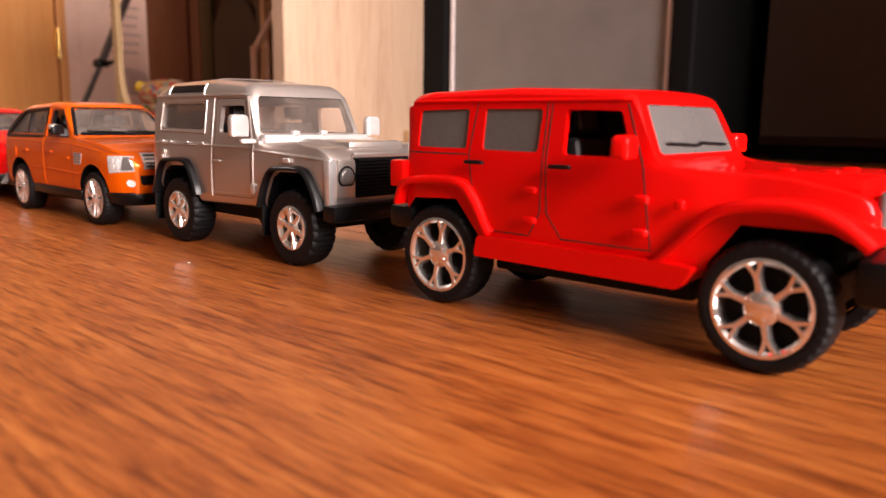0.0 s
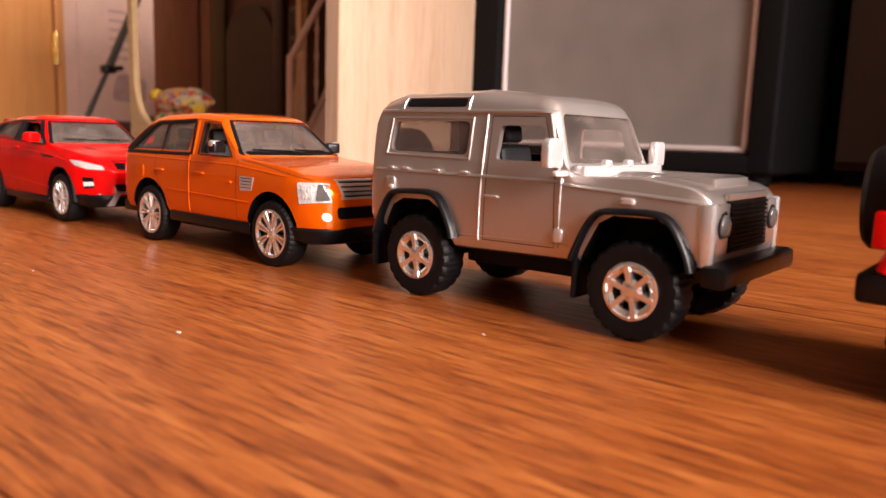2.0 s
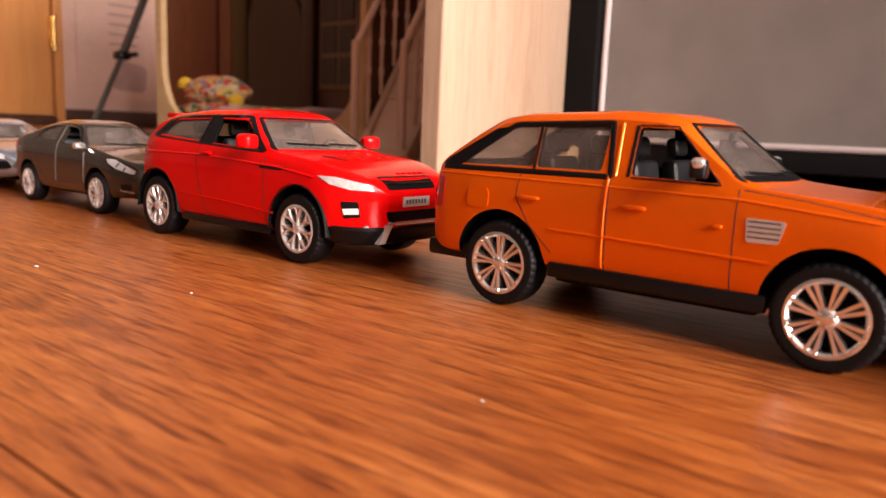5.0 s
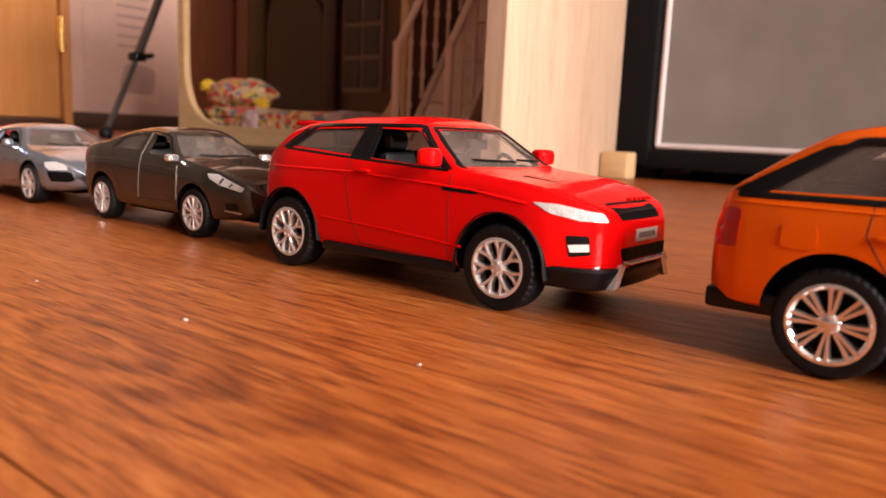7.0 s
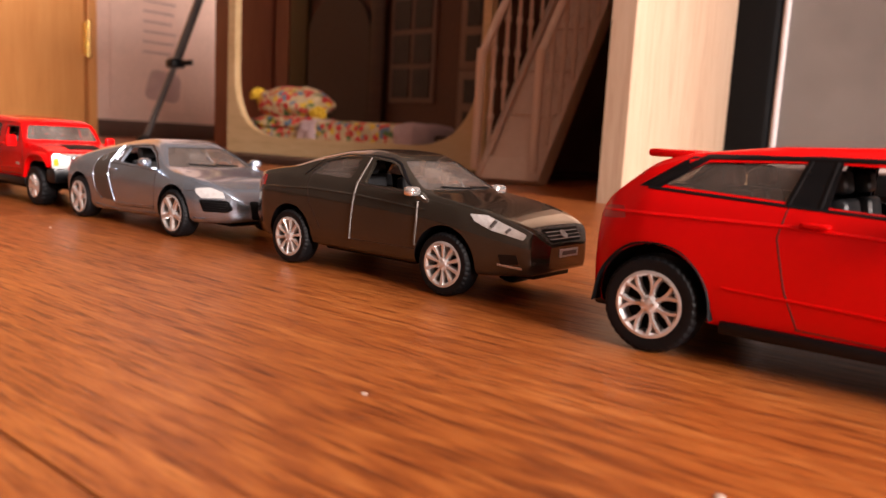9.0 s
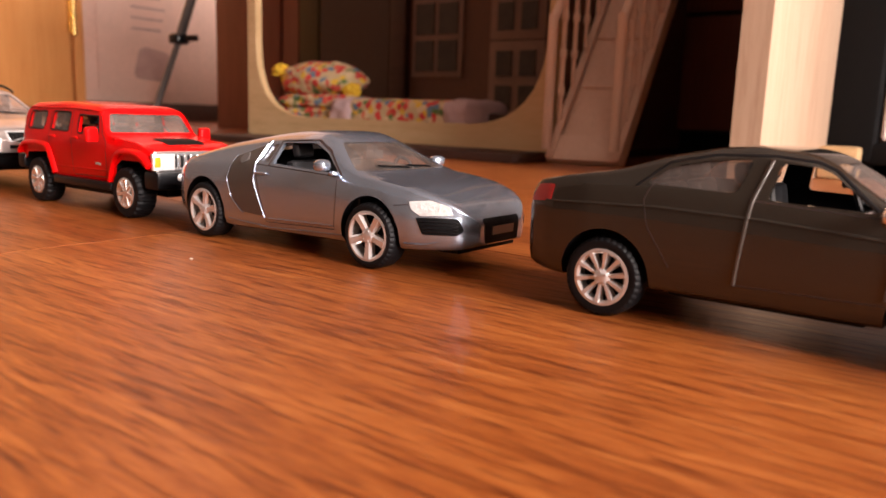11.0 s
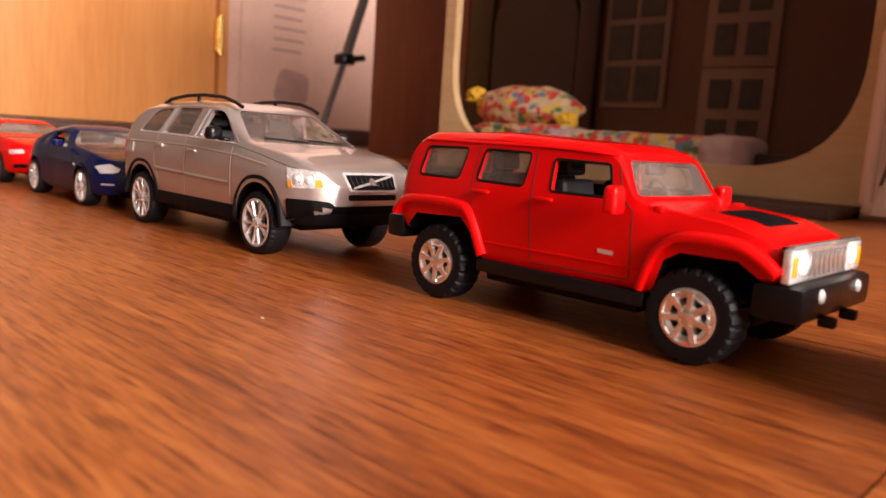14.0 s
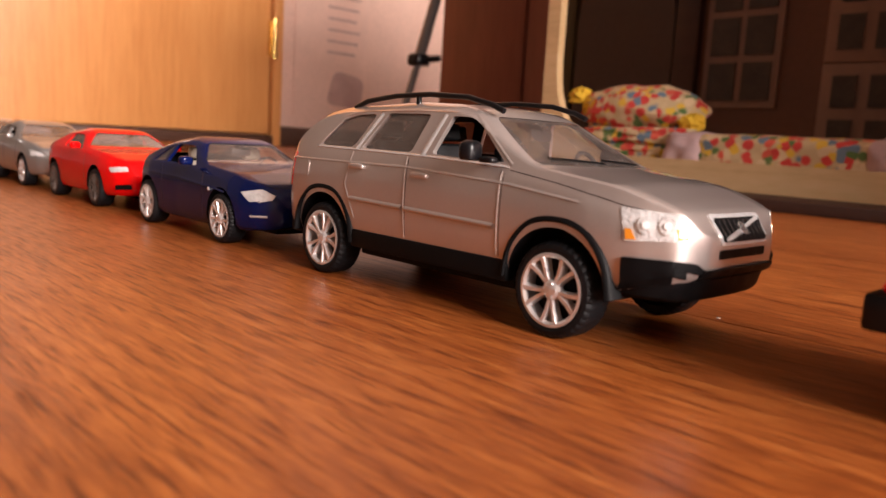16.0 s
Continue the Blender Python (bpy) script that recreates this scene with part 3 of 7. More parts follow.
    arch = [(-1.86, 0.034), (-1.665, 0.034)] + [(-1.7625 + 0.0975 * math.cos(a), 0.27 + 0.085 * math.sin(a)) for a in (k * math.pi / 16 for k in range(17))]
    part("arched_panel", prism(arch, 1.150, 1.1645), M["print_dark"], h, "dark printed arch panel", smooth=False)
    part("pillar", box(-1.660, -1.620, 1.146, 1.1645, 0.034, 0.70, bevel=0.003), M["dark_wood"], h, "dark brown pillar")


build_dollhouse()


def soft_lump(cx, cy, cz, ax, ay, az, power=2.6, wob=0.06, seed=0, flat=0.0):
    """A stuffed cushion form: a squashed ball with folds."""
    b = bmesh.new()
    bmesh.ops.create_uvsphere(b, u_segments=36, v_segments=20, radius=1)
    for v in b.verts:
        d = v.co.normalized()
        k = (abs(d.x) ** power + abs(d.y) ** power + abs(d.z) ** power) ** (-1 / power)
        w = 1 + wob * noise.noise(d * 2.3 + Vector((seed, 0, 0))) + wob * 0.5 * noise.noise(d * 6 + Vector((0, seed, 0)))
        p = d * k * w
        v.co = Vector((cx + ax * p.x, cy + ay * p.y, cz + az * max(p.z, -0.75)))
    return b


def build_bedding():
    c = new("folded_doll_bedding", None)
    tagged(c, "folded floral cotton doll bedding piled in the doll's house", "doll bedding")
    for k, z in enumerate((0.044, 0.063)):
        part("folded_quilt", soft_lump(-1.500 + 0.01 * k, 0.815, z, 0.078, 0.045, 0.0125, 4, 0.12, k), M["floral"], c)
    p = tagged(new("doll_pillow", None), "plump floral doll pillow with yellow corner tassels", "doll pillow")
    part("cushion", soft_lump(-1.500, 0.812, 0.094, 0.082, 0.045, 0.031, 1.9, 0.14, 4), M["floral"], p)
    for x, z in ((-1.578, 0.110), (-1.556, 0.102), (-1.424, 0.080), (-1.568, 0.052)):
        part("tassel", soft_lump(x, 0.795, z, 0.015, 0.012, 0.011, 2, 0.4, x * 9), M["yellow"], p, "yellow corner tassel")
    q = tagged(new("doll_mattress", None), "floral doll mattress with lilac end bands", "doll mattress")
    part("mattress", soft_lump(-1.315, 0.815, 0.049, 0.118, 0.052, 0.0205, 6, 0.07, 8), M["floral"], q)
    part("end_band", soft_lump(-1.415, 0.813, 0.0495, 0.026, 0.0525, 0.021, 5, 0.08, 9), M["ruffle"], q, "lilac frilled end band")
    part("end_band", soft_lump(-1.212, 0.813, 0.0495, 0.022, 0.0525, 0.021, 5, 0.08, 10), M["ruffle"], q, "lilac frilled end band")
    d = part("doll_shoe", soft_lump(-1.570, 0.785, 0.050, 0.020, 0.018, 0.018, 2.2, 0.15, 3), M["black"])
    tagged(d, "small black and white doll shoe beside the bedding", "doll shoe")
    k = part("dark_doll_bench", box(-1.185, -1.12, 0.80, 0.87, 0.034, 0.054, bevel=0.004), M["dark_wood"])
    tagged(k, "low dark wooden doll bench", "doll bench")


build_bedding()


def build_stair():
    """A loose doll's stair: a steep closed flight between two strings, each with newel, handrail and turned balusters."""
    s = new("doll_staircase", None)
    tagged(s, "pale pink pine doll staircase standing steeply with two balustrades", "doll staircase")
    left, right = Vector((-1.056, 0.733, 0.0)), Vector((-0.984, 0.752, 0.0))
    slope = Vector((0.0, 0.62, 1.0))
    across = (right - left).normalized()
    out = across.cross(slope).normalized()
    if out.y > 0:
        out = -out

    def slab_along(p0, p1, wide, thick, lift=0.0):
        """A board from p0 to p1, wide along the foot line and thick away from the viewer."""
        b = bmesh.new()
        q = []
        for p in (p0, p1):
            for w, d in ((-wide / 2, lift), (wide / 2, lift), (wide / 2, lift - thick), (-wide / 2, lift - thick)):
                q.append(b.verts.new(p + across * w + out * d))
        for f in ((0, 1, 2, 3), (7, 6, 5, 4), (0, 4, 5, 1), (1, 5, 6, 2), (2, 6, 7, 3), (3, 7, 4, 0)):
            b.faces.new([q[i] for i in f])
        bmesh.ops.bevel(b, geom=b.edges[:], offset=0.0012, segments=2, profile=0.6, affect="EDGES")
        return b
    mid = (left + right) / 2
    rise = 0.60
    part("flight_board", slab_along(mid + slope * 0.026, mid + slope * rise, (right - left).length - 0.012, 0.014), M["rail_wood"], s)
    part("foot_block", slab_along(mid + slope * 0.003, mid + slope * 0.030, (right - left).length + 0.004, 0.020, 0.004), M["rail_wood"], s)
    for k in range(9):
        z = 0.085 + 0.058 * k
        part("tread", slab_along(mid + slope * z, mid + slope * (z + 0.004), (right - left).length - 0.014, 0.006, 0.0035), M["rail_wood"], s)
    for edge in (left, right):
        part("string_board", slab_along(edge + slope * 0.004, edge + slope * rise, 0.008, 0.034, 0.006), M["rail_wood"], s)
        top = 0.146
        face = edge + out * 0.012
        part("newel_post", tube([face + Vector((0, 0, 0.010)), face + Vector((0, 0, top)), face + Vector((0, 0, top + 0.008))], 0.0055, 12), M["rail_wood"], s)
        part("handrail", tube([face + Vector((0, 0, top)), face + slope * (rise - top) + Vector((0, 0, top))], 0.0052, 10), M["rail_wood"], s)
        for k in range(11):
            z = 0.042 + 0.042 * k
            p0 = face + slope * z
            p1 = p0 + Vector((0, 0, top))
            b = tube([p0, p0.lerp(p1, 0.5), p1], 0.0028, 8)
            for f in (0.22, 0.5, 0.78):
                c = p0.lerp(p1, f)
                join(b, soft_lump(c.x, c.y, c.z, 0.0044, 0.0044, 0.0075, 2, 0))
            part("baluster", b, M["rail_wood"], s)


build_stair()


def build_tripod():
    t = new("folded_tripod", None)
    tagged(t, "grey folded tripod leaning against the wall", "tripod")
    foot, knob, top = Vector((-1.955, 0.80, 0.004)), Vector((-2.026, 0.915, 0.184)), Vector((-2.17, 1.15, 0.56))
    part("lower_tube", tube([foot + Vector((0, 0, 0.008)), knob], 0.0065, 12), M["steel"], t)
    part("upper_tube", tube([knob, top], 0.010, 12), M["steel"], t)
    part("clamp", soft_lump(knob.x, knob.y, knob.z, 0.017, 0.017, 0.012, 4, 0.03), M["black"], t, "black clamp collar")
    part("clamp_knob", tube([knob, knob + Vector((0.036, 0.018, 0.004))], 0.006, 10), M["black"], t, "black clamp knob")
    part("rubber_foot", soft_lump(foot.x, foot.y, 0.012, 0.014, 0.014, 0.015, 2.4, 0.03), M["rubber"], t, "black rubber foot")


build_tripod()


def build_boards():
    w = part("brown_board", box(-2.215, -1.984, 1.145, 1.163, 0.0, 1.2, bevel=0.002), M["brown"])
    tagged(w, "tall plain brown veneered board standing behind the doll's house", "board")
    o = part("olive_board", box(-1.926, -1.868, 1.150, 1.1645, 0.0108, 0.9, bevel=0.001), M["olive"])
    tagged(o, "narrow olive green board standing beside the brown one", "board")
    # faded chart pinned to the wall, its lettering too soft to read
    c = part("wall_chart", box(ROOM_W + 0.003, ROOM_W + 0.006, 1.30, 1.58, 0.10, 0.78), M["paper"], smooth=False)
    tagged(c, "faded paper chart hanging on the wall", "wall chart")
    for k in range(6):
        part("printed_line", box(ROOM_W + 0.0062, ROOM_W + 0.0075, 1.42, 1.53 + 0.008 * (k % 3), 0.30 + 0.035 * k, 0.308 + 0.035 * k), M["paper_ink"], c, "grey printed line", smooth=False)
    part("printed_map", prism(rounded([(1.42, 0.14), (1.56, 0.13), (1.57, 0.23), (1.45, 0.25)], 0.03), ROOM_W + 0.0062, ROOM_W + 0.0075, "x"), M["paper_ink"], c, "faded printed map", smooth=False)


build_boards()


def build_crumbs():
    """Pale specks of lint lying on the laminate."""
    rng = random.Random(3)
    spots = ((-0.219, 0.123), (-0.269, 0.072), (-0.366, 0.078), (-0.595, 0.068), (-0.531, 0.074), (-0.905, 0.088), (-0.843, 0.121), (-1.02, 0.10), (-0.47, 0.088), (-1.09, 0.21))
    for x, y in spots:
        k = rng.uniform(0.0003, 0.0006)
        ob = part("crumb", soft_lump(x, y, k * 0.36, k * rng.uniform(1.0, 1.8), k, k * 0.5, 2, 0.4, rng.random() * 9), M["lint"])
        tagged(ob, "tiny pale crumb of lint lying on the laminate floor", "crumb", group="crumbs on the floor")


build_crumbs()


# ---- toy car kit: lengths in millimetres, x forward from the front axle, y = 0 on the middle line ----
from mathutils.bvhtree import BVHTree
from mathutils.geometry import delaunay_2d_cdt


def curve(points, soft=1.6):
    """A function of x through the points, its corners eased over soft millimetres."""
    px, pz = np.array([p[0] for p in points], float), np.array([p[1] for p in points], float)

    def f(x):
        return float(np.mean(np.interp([x + soft * k for k in (-1, -0.6, -0.2, 0.2, 0.6, 1)], px, pz)))
    return f


def section(s, x, inset=0.0, roof_in=0.0, floor_z=None):
    """Half of a cross-section at x, from the middle of the bottom to the middle of the top."""
    w = s["half"] * s["plan_f"](x) - inset
    zb, zs, zt = s["bot_f"](x), s["belt_f"](x), s["top_f"](x) - roof_in
    if floor_z is not None:
        zb = floor_z
    # the ends roll inwards
    x0, x1 = s["top"][0][0], s["top"][-1][0]
    r_end = s.get("end_r", 4.5)
    d = min(x - x0, x1 - x)
    if d < r_end:
        u = 1 - math.sqrt(max(0.0, 1 - (1 - max(d, 0) / r_end) ** 2))
        w -= u * r_end * 0.7
        zt, zs, zb = zt - u * r_end * 0.55, zs - u * r_end * 0.40, zb + u * r_end * 0.45
    zt = max(zt, zs + 0.15)
    g, h = zt - zs, s["roof_z"] - zs
    k = min(1.0, max(0.0, g / max(h, 1.0)))
    rw = s["roof_w"] - inset
    sh = s.get("shoulder", 0.955)
    ys = w * sh
    yt = ys * 0.985 * (1 - k) + min(rw, ys) * k
    hh = zs - zb
    b = s.get("bulge", 0.03)
    c = s.get("corner", 0.16)
    pts = [(0, zb), (w * 0.5, zb), (w * (0.93 - b), zb), (w * (0.975 - b), zb + 0.03 * hh), (w * (1 - b * 0.5), zb + 0.14 * hh), (w * (1 - 0.15 * b), zb + 0.32 * hh),
           (w, zb + 0.5 * hh), (w * (1 - 0.1 * b), zb + 0.68 * hh), (w * (1 - 0.35 * b), zb + 0.84 * hh), (w * (1 - 0.5 * b) * 0.5 + ys * 0.5, zb + 0.95 * hh), (ys, zs)]
    for u in (0.12, 0.3, 0.5, 0.68, 1 - c):
        pts.append((ys + (yt - ys) * u, zs + g * u))
    e = min(g * c, 3.2)
    pts += [(yt - e * 0.25, zt - e * 0.55), (yt - e * 0.8, zt - e * 0.18), (yt * 0.80, zt - e * 0.02), (yt * 0.55, zt + 0.15), (yt * 0.28, zt + 0.25), (0, zt + 0.3)]
    return pts


def loft(s, x0, x1, step=1.3, **kw):
    n = max(6, int((x1 - x0) / step))
    xs = [x0 + (x1 - x0) * i / n for i in range(n + 1)]
    xs = sorted(xs + [x0 + 0.12, x0 + 0.4, x0 + 0.8, x1 - 0.8, x1 - 0.4, x1 - 0.12])
    n = len(xs) - 1
    verts, faces = [], []
    m = None
    for x in xs:
        half = section(s, x, **kw)
        # screens curve back towards the sides in plan
        amount, mid = s.get("bow", (0.0, 0.0))
        sweep = amount * max(0.0, 1 - ((x - mid) / 34.0) ** 2) ** 2
        side = []
        for i, (y, z) in enumerate(half):
            up = 0.0 if i < 9 else 0.5 if i == 9 else 1.0
            side.append((x - sweep * up * (y / s["half"]) ** 2, y, z))
        ring = [(a, -y, z) for a, y, z in side] + side[-2:0:-1]
        m = len(ring)
        verts += ring
    for i in range(n):
        for k in range(m):
            a, b = i * m + k, i * m + (k + 1) % m
            faces.append((a, a + m, b + m, b))
    faces.append(tuple(range(m)))
    faces.append(tuple(range(n * m + m - 1, n * m - 1, -1)))
    return verts, faces


def cut(ob, cutter_bm, mat):
    """Takes the cutter's volume out of ob, giving the new faces mat."""
    me = bpy.data.meshes.new("cutter")
    bmesh.ops.recalc_face_normals(cutter_bm, faces=cutter_bm.faces)
    cutter_bm.to_mesh(me)
    cutter_bm.free()
    me.materials.append(mat)
    c = new("cutter", me)
    mod = ob.modifiers.new("cut", "BOOLEAN")
    mod.operation, mod.object, mod.solver, mod.material_mode = "DIFFERENCE", c, "EXACT", "TRANSFER"
    dg = bpy.context.evaluated_depsgraph_get()
    dg.update()
    res = bpy.data.meshes.new_from_object(ob.evaluated_get(dg))
    ob.modifiers.clear()
    ob.data = res
    bpy.data.objects.remove(c)
    return ob


class Car:
    def __init__(self, spec, name, label, category="toy car"):
        s = dict(spec)
        for key in ("top", "belt", "bot"):
            s[key + "_f"] = curve(s[key], s.get("soft", 1.6))
        s["plan_f"] = curve(s["plan"], 1.2)
        self.s, self.half = s, s["half"]
        self.root = new(name, None)
        self.root.location = (s["x"], s["side"] + s["half"] * 0.001, 0)
        tagged(self.root, label, category, group="row of toy cars")
        self.paint = M[s["paint"]]
        x0, x1 = s["top"][0][0], s["top"][-1][0]
        v, f = loft(s, x0, x1)
        self.tree = BVHTree.FromPolygons([Vector(p) for p in v], f)
        body = mesh_object("body", v, f, self.paint, None, s.get("body_label", ""))
        # hollow cabin
        c0, c1 = s["cabin"]
        cv, cf = loft(s, c0, c1, inset=1.5, roof_in=1.5, floor_z=s["seat_z"])
        b = bmesh.new()
        vs = [b.verts.new(p) for p in cv]
        for q in cf:
            b.faces.new([vs[i] for i in q])
        cut(body, b, M[s.get("cabin_mat", "matt_black")])
        # window openings
        b = None
        for w in s["windows"]:
            b = prism(rounded(w["poly"], w.get("r", 1.2)), -80, 80, "y", b)
        if b:
            cut(body, b, M[s.get("pillar_mat", s["paint"])])
        for key in ("screen", "rear_screen"):
            if key in s:
                q = s[key]
                poly = [(-q[0], q[2]), (q[0], q[2]), (q[1], q[3]), (-q[1], q[3])]
                cut(body, prism(rounded(poly, 1.5), q[4], q[5], "x"), M[s.get("pillar_mat", s["paint"])])
        # wheel wells
        b = None
        for ax, ra in ((0, s["arch"][0]), (-s["wb"], s["arch"][1])):
            if isinstance(ra, (list, tuple)):
                poly = [(ax + x, z) for x, z in ra]
            else:
                poly = [(ax + ra * math.cos(a), s["wheel"][0] + s.get("arch_up", 0.0) + ra * math.sin(a)) for a in (2 * math.pi * k / 40 for k in range(40))]
            for y0, y1 in ((-80, -(self.half - 15)), (self.half - 15, 80)):
                b = prism(poly, y0, y1, "y", b)
        cut(body, b, M["matt_black"])
        me = body.data
        me.transform(Matrix.Scale(0.001, 4))
        me.set_sharp_from_angle(angle=radians(32))
        body.parent = self.root
        self.body = body
        # glass
        for w in s["windows"]:
            if s.get("seal"):
                loop = self.grow(rounded(w["poly"], w.get("r", 1.2)), 0.35)
                self.lines("window_seal", [loop + loop[:1]], M["black"], 0.85, 0.16, label="black window seal")
            if w.get("glass", "glass"):
                poly = self.grow(rounded(w["poly"], w.get("r", 1.2)), 0.7)
                for side in (-1, 1):
                    self.patch("side_window", poly, M[w.get("glass", "glass")], "side", -0.5, 0.5, mirror=side, label="tinted clear plastic window")
        if "screen" in s:
            q = s["screen"]
            poly = [(-q[0] - 0.7, q[2] - 0.6), (q[0] + 0.7, q[2] - 0.6), (q[1] + 0.7, q[3] + 0.6), (-q[1] - 0.7, q[3] + 0.6)]
            self.patch("windscreen", poly, M[s.get("screen_glass", "glass")], "front", -0.6, 0.5, label="clear plastic windscreen")
        if "rear_screen" in s:
            q = s["rear_screen"]
            poly = [(-q[0] - 0.7, q[2] - 0.6), (q[0] + 0.7, q[2] - 0.6), (q[1] + 0.7, q[3] + 0.6), (-q[1] - 0.7, q[3] + 0.6)]
            self.patch("rear_window", poly, M["dark_glass"], "rear", -0.6, 0.5, label="tinted rear window")
        self.wheels()
        self.chassis()
        if "seats" in s:
            self.interior()

    @staticmethod
    def grow(poly, d):
        cx, cz = sum(p[0] for p in poly) / len(poly), sum(p[1] for p in poly) / len(poly)
        out = []
        for x, z in poly:
            l = math.hypot(x - cx, z - cz) or 1
            out.append((x + (x - cx) / l * d, z + (z - cz) / l * d))
        return out

    def cast(self, u, v, mode, off):
        """Lays a drawing point on the body: side (x, z), corner (x, z seen past the front corner), front and rear (y, z), top (x, y)."""
        if mode == "side":
            o, d = Vector((u, -120, v)), Vector((0, 1, 0))
        elif mode == "corner":
            a = Vector(self.s["apex"])
            d = (Vector((u, -self.half, v)) - a).normalized()
            o = a
        elif mode == "front":
            o, d = Vector((150, u, v)), Vector((-1, 0, 0))
        elif mode == "rear":
            o, d = Vector((-260, u, v)), Vector((1, 0, 0))
        else:
            o, d = Vector((u, v, 150)), Vector((0, 0, -1))
        hit = self.tree.ray_cast(o, d)
        p = hit[0]
        if p is None:
            base = {"side": Vector((u, -self.half, v)), "corner": Vector((u, -self.half, v)), "front": Vector((0, u, v)), "rear": Vector((-self.s["wb"], u, v))}.get(mode, Vector((u, v, 30)))
            p = self.tree.find_nearest(base)[0]
        return p - d * off, d

    def patch(self, name, poly, mat, mode="side", off=0.15, thick=0.5, mirror=-1, parent=None, label="", grid=1.6):
        """A thin shaped panel that follows the body."""
        pts = []
        n = len(poly)
        for i in range(n):
            a, b = Vector(poly[i]), Vector(poly[(i + 1) % n])
            m = max(1, int((b - a).length / grid))
            pts += [a + (b - a) * k / m for k in range(m)]
        nb = len(pts)
        lo = [min(p[k] for p in pts) for k in (0, 1)]
        hi = [max(p[k] for p in pts) for k in (0, 1)]
        inner = []
        x = lo[0] + grid / 2
        while x < hi[0]:
            z = lo[1] + grid / 2
            while z < hi[1]:
                inner.append(Vector((x, z)))
                z += grid
            x += grid
        vs, _, tris, *_ = delaunay_2d_cdt(pts + inner, [], [list(range(nb))], 1, 1e-5)
        used = sorted({i for t in tris for i in t})
        idx = {o: i for i, o in enumerate(used)}
        k = len(used)
        top, bot = [], []
        for o in used:
            p, d = self.cast(vs[o].x, vs[o].y, mode, off)
            top.append(p)
            bot.append(p + d * thick)
        faces = [tuple(idx[i] for i in t) for t in tris]
        edges = {}
        for t in faces:
            for i in range(len(t)):
                e = (t[i], t[(i + 1) % len(t)])
                edges[e] = True
        rim = [e for e in edges if (e[1], e[0]) not in edges]
        faces += [tuple(i + k for i in reversed(t)) for t in faces] + [(b, a, a + k, b + k) for a, b in rim]
        verts = [(p.x, p.y if mirror < 0 else -p.y, p.z) for p in top + bot]
        me = bpy.data.meshes.new(name)
        me.from_pydata([(a * 0.001, b * 0.001, c * 0.001) for a, b, c in verts], [], faces)
        b2 = bmesh.new()
        b2.from_mesh(me)
        bmesh.ops.recalc_face_normals(b2, faces=b2.faces)
        b2.to_mesh(me)
        b2.free()
        me.materials.append(mat)
        return finish(name, me, parent or self.root, label, True, 40)

    def both(self, name, poly, mat, mode="side", off=0.15, thick=0.5, label="", **kw):
        return [self.patch(name, poly, mat, mode, off, thick, s, label=label, **kw) for s in (-1, 1)]

    def ribbon(self, name, line, mat, width=0.6, height=0.14, mode="side", mirror=-1, label="", parent=None, step=1.2):
        """A fine raised or dark line along a run of drawing points."""
        pts = []
        for a, b in zip(line, line[1:]):
            a, b = Vector(a), Vector(b)
            m = max(1, int((b - a).length / step))
            pts += [a + (b - a) * k / m for k in range(m)]
        pts.append(Vector(line[-1]))
        verts, faces = [], []
        for i, p in enumerate(pts):
            t = (pts[min(i + 1, len(pts) - 1)] - pts[max(i - 1, 0)]).normalized()
            nrm = Vector((-t.y, t.x))
            for o, h in ((-0.5, -0.1), (-0.22, height), (0.22, height), (0.5, -0.1)):
                q = p + nrm * o * width
                c, _ = self.cast(q.x, q.y, mode, h)
                verts.append((c.x, c.y if mirror < 0 else -c.y, c.z))
        for i in range(len(pts) - 1):
            for k in range(3):
                a = i * 4 + k
                faces.append((a, a + 1, a + 5, a + 4))
        return mesh_object(name, verts, faces, mat, parent or self.root, label, True, 60, mm=True)

    def lines(self, name, runs, mat, width=0.6, height=0.14, mode="side", label=""):
        for r in runs:
            for m in (-1, 1):
                self.ribbon(name, r, mat, width, height, mode, m, label)

    def knob(self, name, x, y, z, ax, ay, az, mat, power=3.5, both=True, label="", parent=None, wob=0.0, tilt=0.0):
        """A rounded moulded lump at a place, and its mirror."""
        out = []
        for s in ((1, -1) if both else (1,)):
            b = soft_lump(0, 0, 0, ax, ay, az, power, wob)
            bmesh.ops.rotate(b, cent=(0, 0, 0), matrix=Matrix.Rotation(tilt * s, 3, "Z"), verts=b.verts)
            bmesh.ops.translate(b, vec=(x, y * s, z), verts=b.verts)
            out.append(part(name, b, mat, parent or self.root, label, mm=True, sharp=60))
        return out

    def block(self, name, x0, x1, y0, y1, z0, z1, mat, bevel=0.6, label="", parent=None, both=False):
        for s in ((1, -1) if both else (1,)):
            ya, yb = sorted((y0 * s, y1 * s))
            part(name, box(x0, x1, ya, yb, z0, z1, bevel=bevel), mat, parent or self.root, label, mm=True)

    def flare(self, line, y_in, y_out, thick, mat, label="", name="wheel_arch"):
        """A moulded arch lip that follows a run of (x, z) points."""
        pts = []
        n = len(line)
        ext = [line[0]] + list(line) + [line[-1]]
        for i in range(1, n):
            p0, p1, p2, p3 = (Vector(ext[i + k]) for k in (-1, 0, 1, 2))
            for k in range(6):
                t = k / 6
                pts.append(0.5 * (2 * p1 + (p2 - p0) * t + (2 * p0 - 5 * p1 + 4 * p2 - p3) * t * t + (3 * p1 - p0 - 3 * p2 + p3) * t ** 3))
        pts.append(Vector(line[-1]))
        for s in (-1, 1):
            verts, faces = [], []
            for i, p in enumerate(pts):
                t = (pts[min(i + 1, len(pts) - 1)] - pts[max(i - 1, 0)]).normalized()
                nv = Vector((-t.y, t.x))
